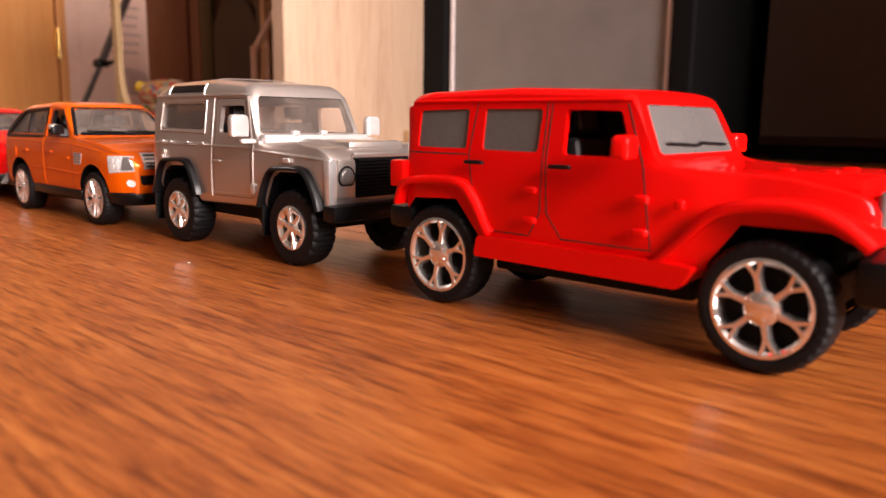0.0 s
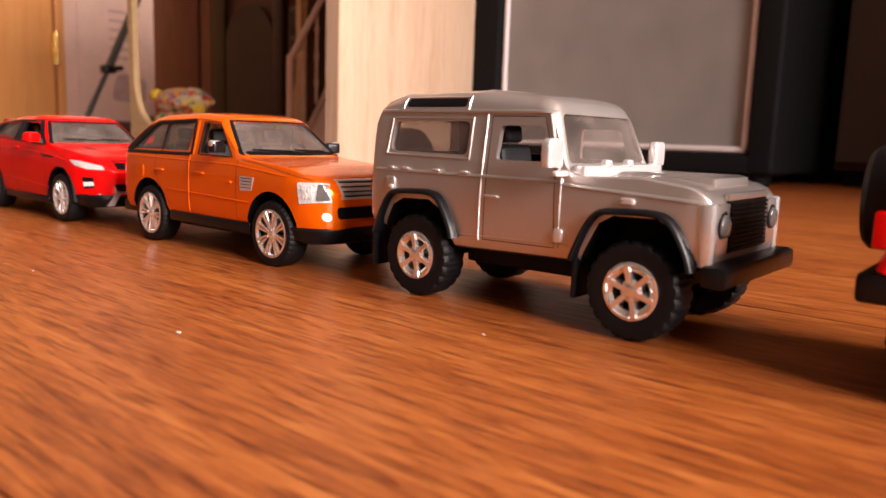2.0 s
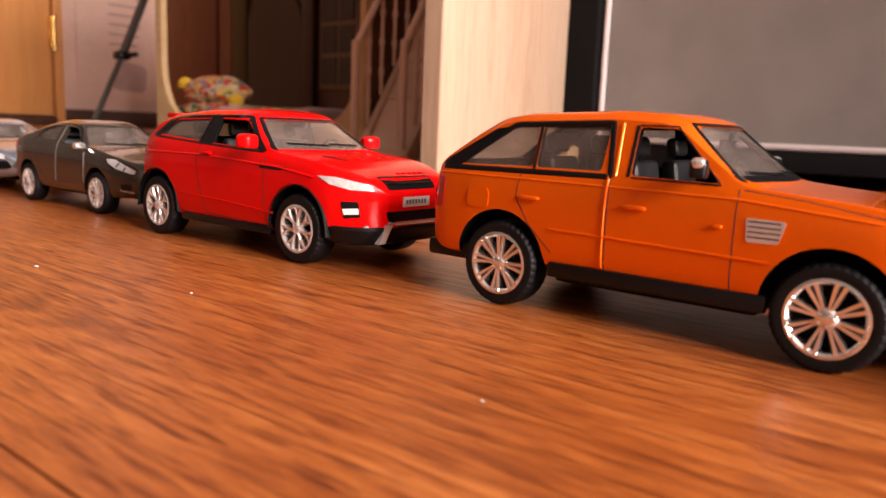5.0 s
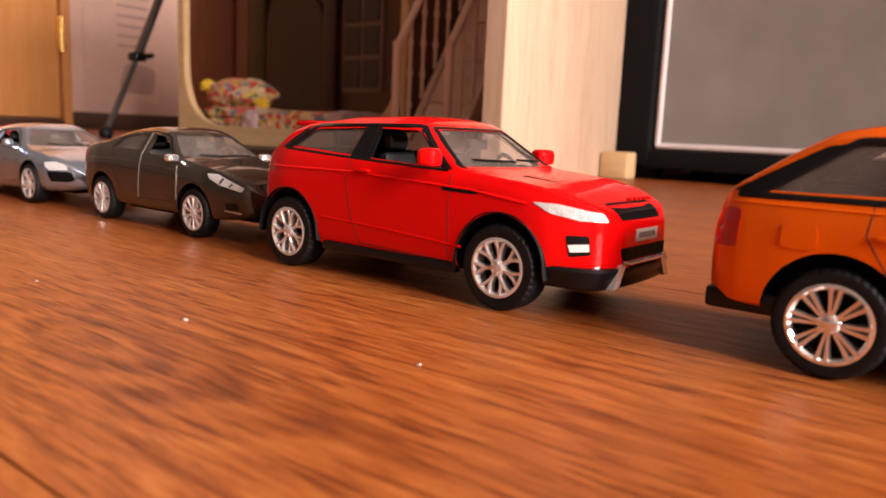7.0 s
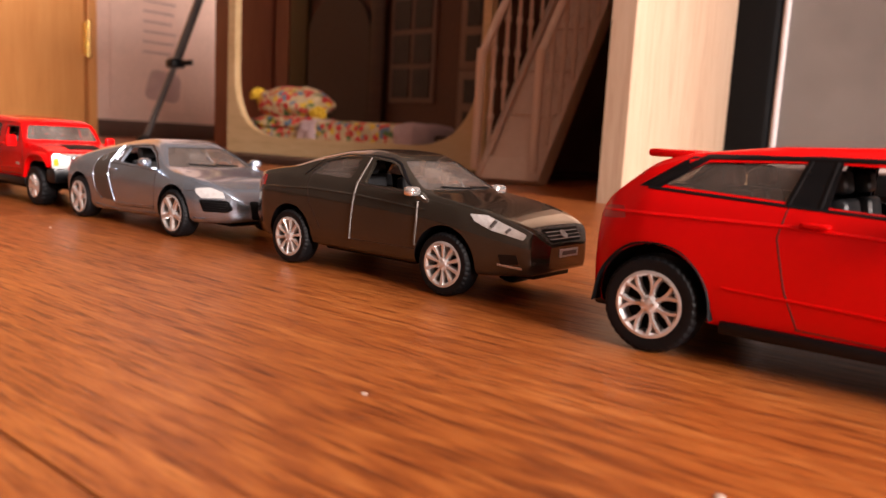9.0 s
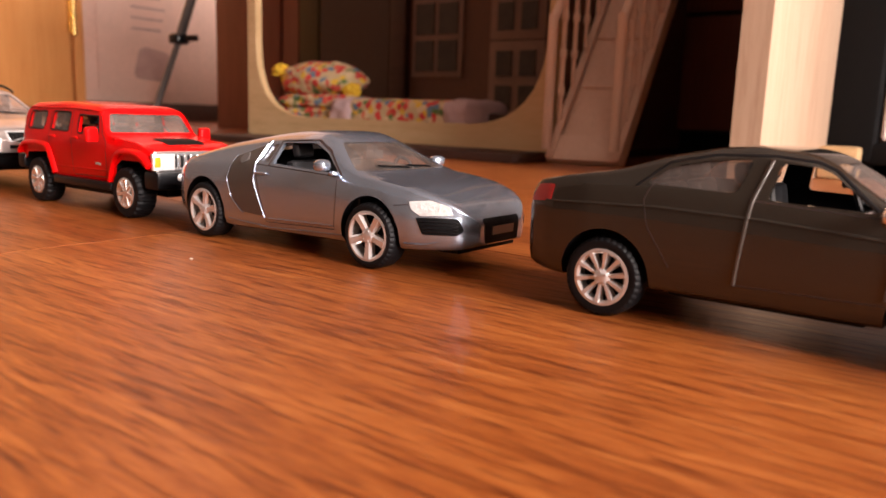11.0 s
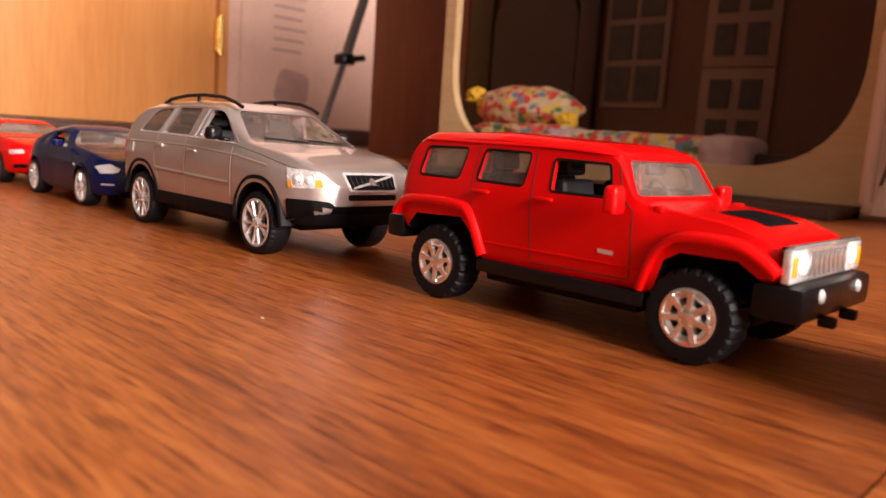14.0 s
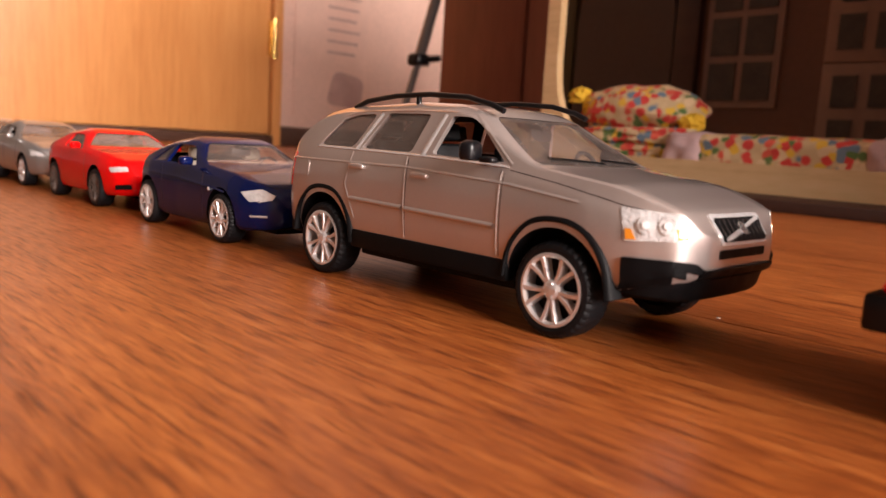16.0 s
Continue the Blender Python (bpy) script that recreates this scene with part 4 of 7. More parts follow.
                if nv.y < 0 and abs(t.x) > 0.2:
                    nv = -nv
                prof = [(y_in, 0), (y_out - 0.3, 0), (y_out, 0.18), (y_out - 0.15, 0.55), (y_out - 0.9, 0.9), (y_in, 1.0)]
                for y, h in prof:
                    q = p + nv * h * thick
                    verts.append((q.x, s * y, q.y))
            m = 6
            for i in range(len(pts) - 1):
                for k in range(m):
                    a, b = i * m + k, i * m + (k + 1) % m
                    faces.append((a, b, b + m, a + m))
            faces.append(tuple(range(m)))
            faces.append(tuple(range((len(pts) - 1) * m + m - 1, (len(pts) - 1) * m - 1, -1)))
            mesh_object(name, verts, faces, mat, self.root, label, True, 50, mm=True)

    def wheels(self):
        s = self.s
        r, tw, rr = s["wheel"]
        rim_me, tyre_me, drum_me = wheel_meshes(r, tw, rr, s["rim"], M[s.get("rim_mat", "chrome")])
        out = s.get("wheel_out", 0.0)
        for ax in (0, -s["wb"]):
            for side in (-1, 1):
                w = new("wheel", drum_me)
                w.parent = self.root
                w.matrix_basis = Matrix.Translation((ax * 0.001, side * (self.half + out - tw / 2) * 0.001, r * 0.001)) @ Matrix.Rotation(0 if side < 0 else math.pi, 4, "Z") @ Matrix.Rotation(0.3 + ax * 0.7, 4, "Y")
                for nm, me, lb in (("tyre", tyre_me, "black treaded rubber tyre"), ("rim", rim_me, "silver spoked rim")):
                    o = new(nm, me)
                    o.parent = w
                    o["label"] = lb

    def chassis(self):
        s = self.s
        r = s["wheel"][0]
        x0, x1 = s["top"][0][0] + 4, s["top"][-1][0] - 4
        zc = s.get("chassis_z", r * 0.72)
        b = box(-s["wb"] + 15, -15, -self.half + 5, self.half - 5, zc, s["bot_f"](-s["wb"] / 2) + 2, bevel=1.0)
        box(x0 + 6, 9, -self.half + 14, self.half - 14, zc + 0.8, s["bot_f"](-s["wb"] / 2) + 3, bevel=1.0, bm=b)
        box(8, x1 - 1, -self.half + 12, self.half - 12, s["bot_f"](x1 - 4) - 1.5, s["bot_f"](x1 - 4) + 3, bevel=0.8, bm=b)
        for ax in (0, -s["wb"]):
            tube([(ax, -self.half + 6, r), (ax, self.half - 6, r)], 1.8, 10, b)
        part("chassis", b, M["matt_black"], self.root, "black plastic underside", mm=True)

    def interior(self):
        s = self.s
        z = s["seat_z"]
        m = M[s.get("seat_mat", "seat")]
        top = s.get("seat_top", s["roof_z"] - 8)
        w = self.half * 0.5
        for x in s["seats"]:
            for y in (-w, w):
                b = box(x - 7, x + 7, y - 7, y + 7, z, z + 4, bevel=1.6, seg=3)
                c = box(-2.2, 2.2, y - 7, y + 7, 0, top - z - 6, bevel=1.8, seg=3)
                box(-1.6, 1.8, y - 4, y + 4, top - z - 5, top - z, bevel=1.4, seg=3, bm=c)
                bmesh.ops.rotate(c, cent=(0, 0, 0), matrix=Matrix.Rotation(-0.18, 3, "Y"), verts=c.verts)
                bmesh.ops.translate(c, vec=(x - 5, 0, z + 2), verts=c.verts)
                part("seat", join(b, c), m, self.root, "moulded plastic seat", mm=True)
        xd = s["dash"]
        zd = s["belt_f"](xd)
        part("dashboard", box(xd - 4, xd + 5, -self.half + 5, self.half - 5, z, zd + 0.4, bevel=1.5, seg=3), M["seat"], self.root, "black moulded dashboard", mm=True)
        b = bmesh.new()
        ring = []
        ctr = Vector((xd - 7.5, w, zd + 0.5))
        for k in range(25):
            a = 2 * math.pi * k / 24
            ring.append(ctr + Vector((-2.0 * math.sin(a) * 0.9, 5.0 * math.cos(a), 4.6 * math.sin(a))))
        tube(ring, 0.65, 8, b)
        tube([ctr + Vector((0, -4.6, 0)), ctr, ctr + Vector((0, 4.6, 0))], 0.6, 8, b)
        tube([ctr, ctr + Vector((6, 0, -2.5))], 0.8, 8, b)
        part("steering_wheel", b, M["seat"], self.root, "black steering wheel", mm=True)
        if s.get("inside_mirror", True):
            xa = s["cabin"][1]
            xm = s.get("mirror_x", xd - 10)
            zm = s["top_f"](xm) - 4.5
            part("rear_view_mirror", join(box(xm - 1, xm + 0.6, -4.5, 4.5, zm - 1.6, zm + 1.6, bevel=0.7), tube([(xm, 0, zm), (xm + 1, 0, zm + 3.5)], 0.6, 6)), M["seat"], self.root, mm=True)


WHEEL_CACHE = {}


def wheel_meshes(r, tw, rr, style, rim_mat):
    """Drum, tyre and rim turned about y; the outer face looks to -y. All in metres."""
    key = (r, tw, rr, style, rim_mat.name)
    if key in WHEEL_CACHE:
        return WHEEL_CACHE[key]
    h = tw / 2
    prof = [(rr - 0.6, -h * 0.55), (rr + 0.1, -h * 0.92), (rr + (r - rr) * 0.35, -h), (r - 0.9, -h * 0.95), (r - 0.25, -h * 0.78), (r - 0.05, -h * 0.6), (r - 0.05, h * 0.6), (r - 0.25, h * 0.78), (r - 0.9, h * 0.95), (rr, h), (rr - 0.6, h * 0.6)]
    tyre = bmesh.new()
    rough_tread = style in ("holes", "offroad")
    sides = 88 if rough_tread else 144
    rings = []
    for k in range(sides):
        a = 2 * math.pi * k / sides
        ring = []
        for i, (q, y) in enumerate(prof):
            groove = (0.50 if rough_tread else 0.22) if 3 <= i <= 8 and k % 4 == (0 if y < 0 else 2) else 0.0
            ring.append(tyre.verts.new(((q - groove) * math.cos(a), y, (q - groove) * math.sin(a))))
        rings.append(ring)
    n = len(prof)
    for k in range(sides):
        r0, r1 = rings[k], rings[(k + 1) % sides]
        for i in range(n):
            tyre.faces.new((r0[i], r0[(i + 1) % n], r1[(i + 1) % n], r1[i]))
    lip = lathe([(rr - 1.25, -h * 0.50), (rr - 1.1, -h * 0.86), (rr - 0.5, -h * 1.0), (rr + 0.15, -h * 0.98), (rr + 0.2, -h * 0.8), (rr - 0.2, h * 0.5), (rr - 0.9, h * 0.5)], 56)
    face = -h * 0.80

    def spoke(a0, r0, r1, w0, w1, lean=0.0, depth=1.6, y=face, crown=0.35):
        b = bmesh.new()
        secs = []
        for q, w, aa in ((r0, w0, a0), ((r0 + r1) / 2, (w0 + w1) / 2 * 0.94, a0 + lean / 2), (r1, w1, a0 + lean)):
            u = Vector((math.cos(aa), 0, math.sin(aa)))
            t = Vector((-math.sin(aa), 0, math.cos(aa)))
            dish = 0.5 * (q / rr) ** 2
            row = [u * q + t * (-w / 2) + Vector((0, y + 0.35 - dish, 0)), u * q + t * (-w * 0.28) + Vector((0, y - crown - dish, 0)), u * q + t * (w * 0.28) + Vector((0, y - crown - dish, 0)), u * q + t * (w / 2) + Vector((0, y + 0.35 - dish, 0)),
                   u * q + t * (w / 2) + Vector((0, y + depth, 0)), u * q + t * (-w / 2) + Vector((0, y + depth, 0))]
            secs.append([b.verts.new(p) for p in row])
        for s0, s1 in zip(secs, secs[1:]):
            for k in range(6):
                b.faces.new((s0[k], s0[(k + 1) % 6], s1[(k + 1) % 6], s1[k]))
        b.faces.new(secs[0][::-1])
        b.faces.new(secs[-1])
        return b

    r1 = rr - 0.6
    tau = 2 * math.pi
    if style == "six":
        for k in range(6):
            join(lip, spoke(tau * k / 6, 2.2, r1 * 0.74, 2.2, 1.6))
            for s in (-1, 1):
                join(lip, spoke(tau * k / 6, r1 * 0.62, r1, 1.3, 1.4, s * 0.16))
        hub = 3.4
    elif style in ("holes", "offroad"):
        m = 6 if style == "holes" else 7
        for k in range(m):
            join(lip, spoke(tau * k / m, 1.8, r1, 2.2, 2.4, depth=2.4, crown=0.8))
        join(lip, lathe([(r1 - 1.5, face - 0.2), (r1 - 0.6, face - 0.7), (r1 + 0.2, face - 0.2), (r1 + 0.2, face + 1.6), (r1 - 1.5, face + 1.6)], 40))
        hub = 2.9
    elif style == "eight":
        for k in range(8):
            for s in (-1, 1):
                join(lip, spoke(tau * k / 8 + s * 0.13, 2.0, r1, 1.0, 1.5, -s * 0.01))
        hub = 2.3
    elif style == "vee":
        for k in range(7):
            join(lip, spoke(tau * k / 7, 1.8, r1 * 0.55, 1.5, 1.4))
            for s in (-1, 1):
                join(lip, spoke(tau * k / 7, r1 * 0.48, r1, 1.2, 1.4, s * 0.22))
        hub = 2.3
    elif style == "ten":
        for k in range(10):
            join(lip, spoke(tau * k / 10, 1.7, r1, 1.1, 1.9))
        hub = 2.2
    elif style == "five":
        for k in range(5):
            join(lip, spoke(tau * k / 5, 1.9, r1, 2.7, 3.5, crown=0.5))
        hub = 2.6
    else:
        for k in range(5):
            for s in (-1, 1):
                join(lip, spoke(tau * k / 5 + s * 0.13, 1.9, r1, 1.3, 1.8, s * 0.13))
        hub = 2.5
    join(lip, lathe([(0.02, face - 0.9), (hub * 0.55, face - 0.9), (hub * 0.8, face - 0.6), (hub, face - 0.1), (hub, face + 1.4), (0.02, face + 1.4)], 28))
    for k in range(5):
        a = tau * k / 5 + 0.3
        c = (math.cos(a) * hub * 0.66, 0, math.sin(a) * hub * 0.66)
        tube([(c[0], face - 1.05, c[2]), (c[0], face - 0.4, c[2])], 0.36, 6, lip)
    drum = lathe([(0.02, -h * 0.05), (rr - 0.7, -h * 0.05), (rr - 0.7, h * 0.7), (0.02, h * 0.7)], 32)

    def to_mesh(b, name, mat):
        bmesh.ops.recalc_face_normals(b, faces=b.faces)
        bmesh.ops.scale(b, vec=(0.001,) * 3, verts=b.verts)
        me = bpy.data.meshes.new(name)
        b.to_mesh(me)
        b.free()
        me.materials.append(mat)
        me.polygons.foreach_set("use_smooth", [True] * len(me.polygons))
        me.set_sharp_from_angle(angle=radians(30))
        return me
    WHEEL_CACHE[key] = (to_mesh(lip, "rim", rim_mat), to_mesh(tyre, "tyre", M["rubber"]), to_mesh(drum, "wheel", M["matt_black"]))
    return WHEEL_CACHE[key]


# ---- the row of toy cars, first to last ----
def spare(car, x, y, z, r=11.0, t=6.5):
    b = lathe([(0.02, -t / 2), (r * 0.55, -t / 2), (r * 0.62, -t / 2 + 0.8), (r * 0.9, -t / 2), (r, -t / 2 + 1.2), (r, t / 2 - 1.2), (r * 0.9, t / 2), (0.02, t / 2)], 40)
    bmesh.ops.rotate(b, cent=(0, 0, 0), matrix=Matrix.Rotation(math.pi / 2, 3, "Z"), verts=b.verts)
    bmesh.ops.translate(b, vec=(x, y, z), verts=b.verts)
    part("spare_wheel", b, M["rubber"], car.root, "black spare wheel on the tailgate", mm=True)


def wiper(car, y0, y1, z0, z1, name="wiper"):
    car.ribbon(name, [(y0, z0), (y1, z1)], M["matt_black"], 0.6, 0.4, "front", label="thin black wiper")


def screen_frame(c, width=1.6):
    """Black surround of the windscreen."""
    q = c.s["screen"]
    for s in (-1, 1):
        c.ribbon("screen_pillar", [(s * (q[0] + 0.6), q[2] - 0.4), (s * (q[1] + 0.6), q[3] + 0.4)], M["black"], width, 0.2, "front", label="black windscreen surround")
    c.ribbon("screen_header", [(-q[1] - 0.6, q[3] + 0.5), (q[1] + 0.6, q[3] + 0.5)], M["black"], 1.0, 0.2, "front")


def build_boxy_red():
    c = Car(dict(x=-0.0455, side=0.139, half=23.6, wb=80.2, wheel=(12.6, 9.0, 9.3), rim="six", end_r=1.8, chassis_z=10.4, paint="red", apex=(45, -163, 46),
                 top=[(-93, 34), (-92.6, 49), (-91, 52.5), (-86, 53.4), (-60, 54.0), (-31, 53.0), (-28.4, 51.6), (-22.4, 38.4), (-18, 37.6), (2, 36.6), (13, 34.2), (15.5, 32.5), (16, 30)],
                 belt=[(-93, 37.4), (-20, 37.5), (-12, 34.6), (12, 32.4), (16, 31)], bot=[(-93, 22.5), (-90, 21), (-66, 14.6), (-15, 14.6), (-12, 18), (16, 24)],
                 plan=[(-93, 0.93), (-90, 0.97), (-84, 0.985), (-24, 0.985), (-14, 0.93), (-6, 0.84), (13, 0.78), (16, 0.74)], roof_w=20.8, roof_z=53.2, shoulder=0.985, bulge=0.02, corner=0.10, soft=1.0,
                 mirror_x=-31, cabin=(-90.5, -23.5), seat_z=27, cabin_mat="red", seats=[-38, -60], dash=-27, seat_top=47,
                 windows=[dict(poly=[(-88.2, 39.6), (-71.8, 39.6), (-71.7, 49.0), (-87.9, 48.6)], r=1.0, glass="frosted"), dict(poly=[(-67, 39.5), (-51, 39.4), (-50.6, 49), (-66.9, 49)], r=1.0, glass="frosted"),
                          dict(poly=[(-44.4, 39.1), (-28.0, 39.1), (-31.2, 48.6), (-44.4, 48.8)], r=1.0, glass=None)],
                 screen=(19.6, 17.8, 39.8, 50.0, -34, 60), rear_screen=(15, 14, 39.5, 49, -120, -84), screen_glass="frosted",
                 arch=([(-13.5, -5), (-11.7, 19), (-6, 27.3), (9.5, 27.2), (15, 24.5), (24, 20), (24, -5)], [(-16, -5), (-13, 22), (-8, 26.6), (6, 27.3), (13, 19), (16, -5)])),
            "toy_car", "gloss red boxy four-door off-road toy car on chrome wheels")
    c.flare([(-20.5, 17.5), (-15, 23), (-9.5, 28.3), (-3, 30.2), (6, 30.3), (12, 28.2), (16.5, 24.8)], 12, 24.6, 2.6, c.paint, "moulded red front wing flare")
    c.flare([(-93.2, 24.5), (-91.5, 28.6), (-87, 30.2), (-74, 30.6), (-69.5, 27.5), (-65.5, 20.8), (-64, 19)], 18, 25.0, 2.4, c.paint, "moulded red rear wing flare")
    part("running_board", prism(rounded([(-67, 14.3), (-15.4, 14.0), (-12.5, 18.6), (-20, 19.0), (-66, 19.4)], 1.2), -25.2, -22), c.paint, c.root, mm=True, label="red side step")
    part("running_board", prism(rounded([(-67, 14.3), (-15.4, 14.0), (-12.5, 18.6), (-20, 19.0), (-66, 19.4)], 1.2), 22, 25.2), c.paint, c.root, mm=True, label="red side step")
    c.lines("door_gap", [[(-69.2, 50.6), (-70.8, 38.5), (-69.5, 31), (-66, 20.5), (-52.5, 20.5), (-49.6, 26), (-49.4, 50.4)], [(-48.2, 50.2), (-48.6, 37), (-47.8, 26), (-43.8, 20.6), (-22.6, 20.6), (-25.2, 37.5), (-30.0, 50)], [(-92, 38.2), (-71.4, 38.2)]], M["gap"], 0.55, 0.05)
    c.lines("roof_gutter", [[(-91, 50.9), (-29, 50.9)]], c.paint, 1.0, 0.5)
    for x in (-67.8, -43.9):
        c.knob("door_handle", x, -24.6, 36.5, 2.9, 0.8, 0.55, M["black"], label="black door handle")
    for x, z in ((-24.6, 31), (-24.6, 24.2), (-51.5, 31), (-51.5, 24.2)):
        c.knob("hinge", x, -24.5, z, 1.9, 0.7, 0.9, c.paint)
    c.knob("side_repeater", -16.5, -24.0, 30.5, 1.1, 0.8, 1.1, c.paint)
    c.knob("door_mirror", -26.5, -28.5, 41.2, 2.0, 3.2, 2.6, c.paint, 4.5, label="red door mirror", tilt=0.12)
    c.block("hood_panel", -13.5, 13.6, -16.6, 16.6, 33.0, 37.2, c.paint, 2.0)
    for x, y in ((-2, -9), (6, -9), (6, 5)):
        c.knob("hood_stud", x, y, 37.3, 1.6, 1.0, 0.5, c.paint, both=False)
    c.block("grille", 15.2, 16.6, -13.5, 13.5, 25.5, 34.6, M["frosted"], 0.8, "grey slotted grille")
    c.block("front_bumper", 14.8, 24, -23.5, 23.5, 15.5, 24.0, M["black"], 1.8, "black plastic front bumper")
    c.block("rear_bumper", -99, -90.5, -22, 22, 18, 24.0, M["black"], 1.4, "black plastic rear bumper")
    c.block("tail_lamp", -96.5, -91.5, 20, 24.2, 29, 36, c.paint, 0.7, both=True)
    c.block("tailgate", -94.5, -92, -19.5, 19.5, 24, 50, c.paint, 1.2)
    spare(c, -99, 2, 37)
    wiper(c, -15, 0, 42, 41.4)
    wiper(c, 1, 15, 42, 41.4)


build_boxy_red()


def nose_lip(c, x0, x1, h, z0, z1, mat, label):
    """Lower bumper that follows the rounded nose in plan, tucked in towards the floor."""
    side = [(x0, h), (x0 + 0.45 * (x1 - x0), 0.985 * h), (x0 + 0.70 * (x1 - x0), 0.93 * h), (x0 + 0.88 * (x1 - x0), 0.80 * h), (x0 + 0.97 * (x1 - x0), 0.58 * h), (x1, 0.25 * h)]
    plan = side + [(x, -y) for x, y in reversed(side)]
    b = bmesh.new()
    rings = []
    for z, k in ((z0, 0.90), (z0 + 0.9, 0.955), (z1 - 0.8, 1.0), (z1, 0.975)):
        rings.append([b.verts.new((x0 + (x - x0) * k, y * k, z)) for x, y in plan])
    for lo, hi in zip(rings, rings[1:]):
        for i in range(len(plan)):
            j = (i + 1) % len(plan)
            b.faces.new((lo[i], lo[j], hi[j], hi[i]))
    b.faces.new(rings[0])
    b.faces.new(list(reversed(rings[-1])))
    bmesh.ops.recalc_face_normals(b, faces=b.faces[:])
    part("front_valance", b, mat, c.root, label, mm=True, sharp=40)


def build_silver_offroad():
    c = Car(dict(x=-0.1916, side=0.144, half=24.0, wb=68.7, wheel=(12.2, 9.5, 6.9), rim="holes", end_r=1.8, paint="silver", apex=(78, -186, 46), wheel_out=1.0, chassis_z=12.0,
                 top=[(-90.0, 36), (-89.4, 52), (-87.2, 57), (-80, 59.2), (-50, 60.0), (-29, 58.2), (-25.6, 56.2), (-20.0, 39.8), (-15, 38.4), (0, 39.2), (12, 37.6), (16, 35.5), (17.2, 33)],
                 belt=[(-90.0, 36.4), (-20, 36.4), (-14, 36.0), (14, 34.4), (17.2, 32.5)], bot=[(-90.0, 20.5), (-84, 19.5), (-57, 16), (-16, 17), (14, 19.8), (17.2, 20)],
                 plan=[(-90.0, 0.94), (-85, 0.985), (-80, 0.99), (12, 0.99), (15.5, 0.965), (17.2, 0.92)], roof_w=20.6, roof_z=58.5, shoulder=0.985, bulge=0.015, corner=0.16, soft=0.9,
                 mirror_x=-29, cabin=(-85.5, -21), seat_z=27, seats=[-37], dash=-25, seat_top=49,
                 windows=[dict(poly=[(-81.6, 42.3), (-52.2, 42), (-52, 51.3), (-80.6, 51.0)], r=2.0), dict(poly=[(-42.2, 41.2), (-25.8, 41.4), (-28.2, 50.4), (-41.4, 50.4)], r=1.2, glass=None)],
                 screen=(20.8, 18.4, 41.2, 53.6, -32, 60), rear_screen=(15, 14, 42, 52, -120, -80),
                 arch=([(-15.5, -5), (-14.6, 18), (-9.8, 27.5), (-6, 29.6), (5, 29.8), (9.2, 27.5), (13.4, 19), (14, -5)], [(-15.5, -5), (-14.6, 18), (-10, 26.5), (-6, 28.6), (4, 28.8), (8.2, 26.5), (13.4, 17), (14, -5)])),
            "toy_car", "warm silver short two-door off-road toy car with black arches")
    for ax in (0, -68.7):
        c.flare([(ax - 15.8, 17.5), (ax - 12.6, 25), (ax - 9.4, 29.2), (ax - 5, 30.0), (ax + 4.5, 30.2), (ax + 8.6, 28.4), (ax + 12.2, 22.5), (ax + 13.6, 18.5)], 20, 26.4, 1.6, M["black"], "black plastic wheel arch")
    c.lines("panel_edge", [[(-46.2, 53.6), (-46.6, 19.2)], [(-26.4, 53.4), (-22.4, 39.5), (-21.2, 37), (-21.2, 20)]], c.paint, 0.9, 0.35, label="raised silver panel edge")
    c.lines("door_gap", [[(-44.6, 52.8), (-44.9, 19.5), (-22.3, 19.8), (-23.2, 38.6), (-28.0, 52.8), (-44.6, 52.8)]], M["gap"], 0.4, 0.04)
    c.lines("waist_moulding", [[(-87, 36.6), (-22, 36.6)], [(-20.5, 36.0), (14.5, 34.2)]], c.paint, 1.1, 0.45, label="silver waist rail")
    c.lines("rain_gutter", [[(-86.4, 54.0), (-25.5, 54.0)]], c.paint, 1.2, 0.7, label="silver rain gutter")
    c.lines("window_surround", [[(-82.8, 41.4), (-51.2, 41.0), (-50.9, 52.2), (-81.4, 52.0), (-82.8, 41.4)]], c.paint, 0.8, 0.4)
    c.lines("lower_line", [[(-57, 20), (-16, 21)]], c.paint, 0.5, 0.2)
    for x in (-80, -74, -62, -52):
        c.knob("rivet", x, -23.9, 37.4, 1.2, 0.5, 0.4, M["alloy"], label="bright rivet pair")
    c.both("alpine_window", rounded([(-76.5, 55.2), (-54, 55.2), (-54, 57.6), (-76.5, 57.6)], 1.1), M["black"], "side", 0.12, 0.4, label="narrow dark roof-side window")
    c.lines("alpine_surround", [[(-77.6, 54.6), (-53, 54.6), (-53, 58.0), (-77.6, 58.0), (-77.6, 54.6)]], c.paint, 0.7, 0.35)
    c.ribbon("roof_rib", [(-49.5, -18), (-49.5, 18)], c.paint, 1.0, 0.22, "top")
    c.knob("door_handle", -42.2, -24.2, 31.5, 2.4, 0.6, 0.45, M["alloy"], label="small bright door handle")
    c.knob("filler_cap", -80, -23.9, 32.2, 1.9, 0.5, 2.6, c.paint, 4)
    c.knob("filler_knob", -79.2, -24.5, 31.6, 0.9, 0.5, 0.9, M["alloy"], 2)
    c.knob("hinge", -20.9, -24.1, 23, 1.3, 0.6, 2.0, M["alloy"])
    c.knob("side_repeater", -2.5, -24.0, 33.2, 1.8, 0.6, 0.9, M["alloy"])
    # alloy paler than the body paints in light on the front-facing mirror
    c.knob("door_mirror", -20.5, -29.2, 43.4, 1.5, 3.4, 4.0, M["alloy"], 5, label="silver door mirror, made paler for the light on it")
    c.knob("mirror_arm", -20.0, -26.2, 38.8, 1.2, 3.0, 0.9, M["alloy"])
    c.block("hood_bulge", -13, 13.5, -12, 12, 35.6, 39.6, c.paint, 1.9)
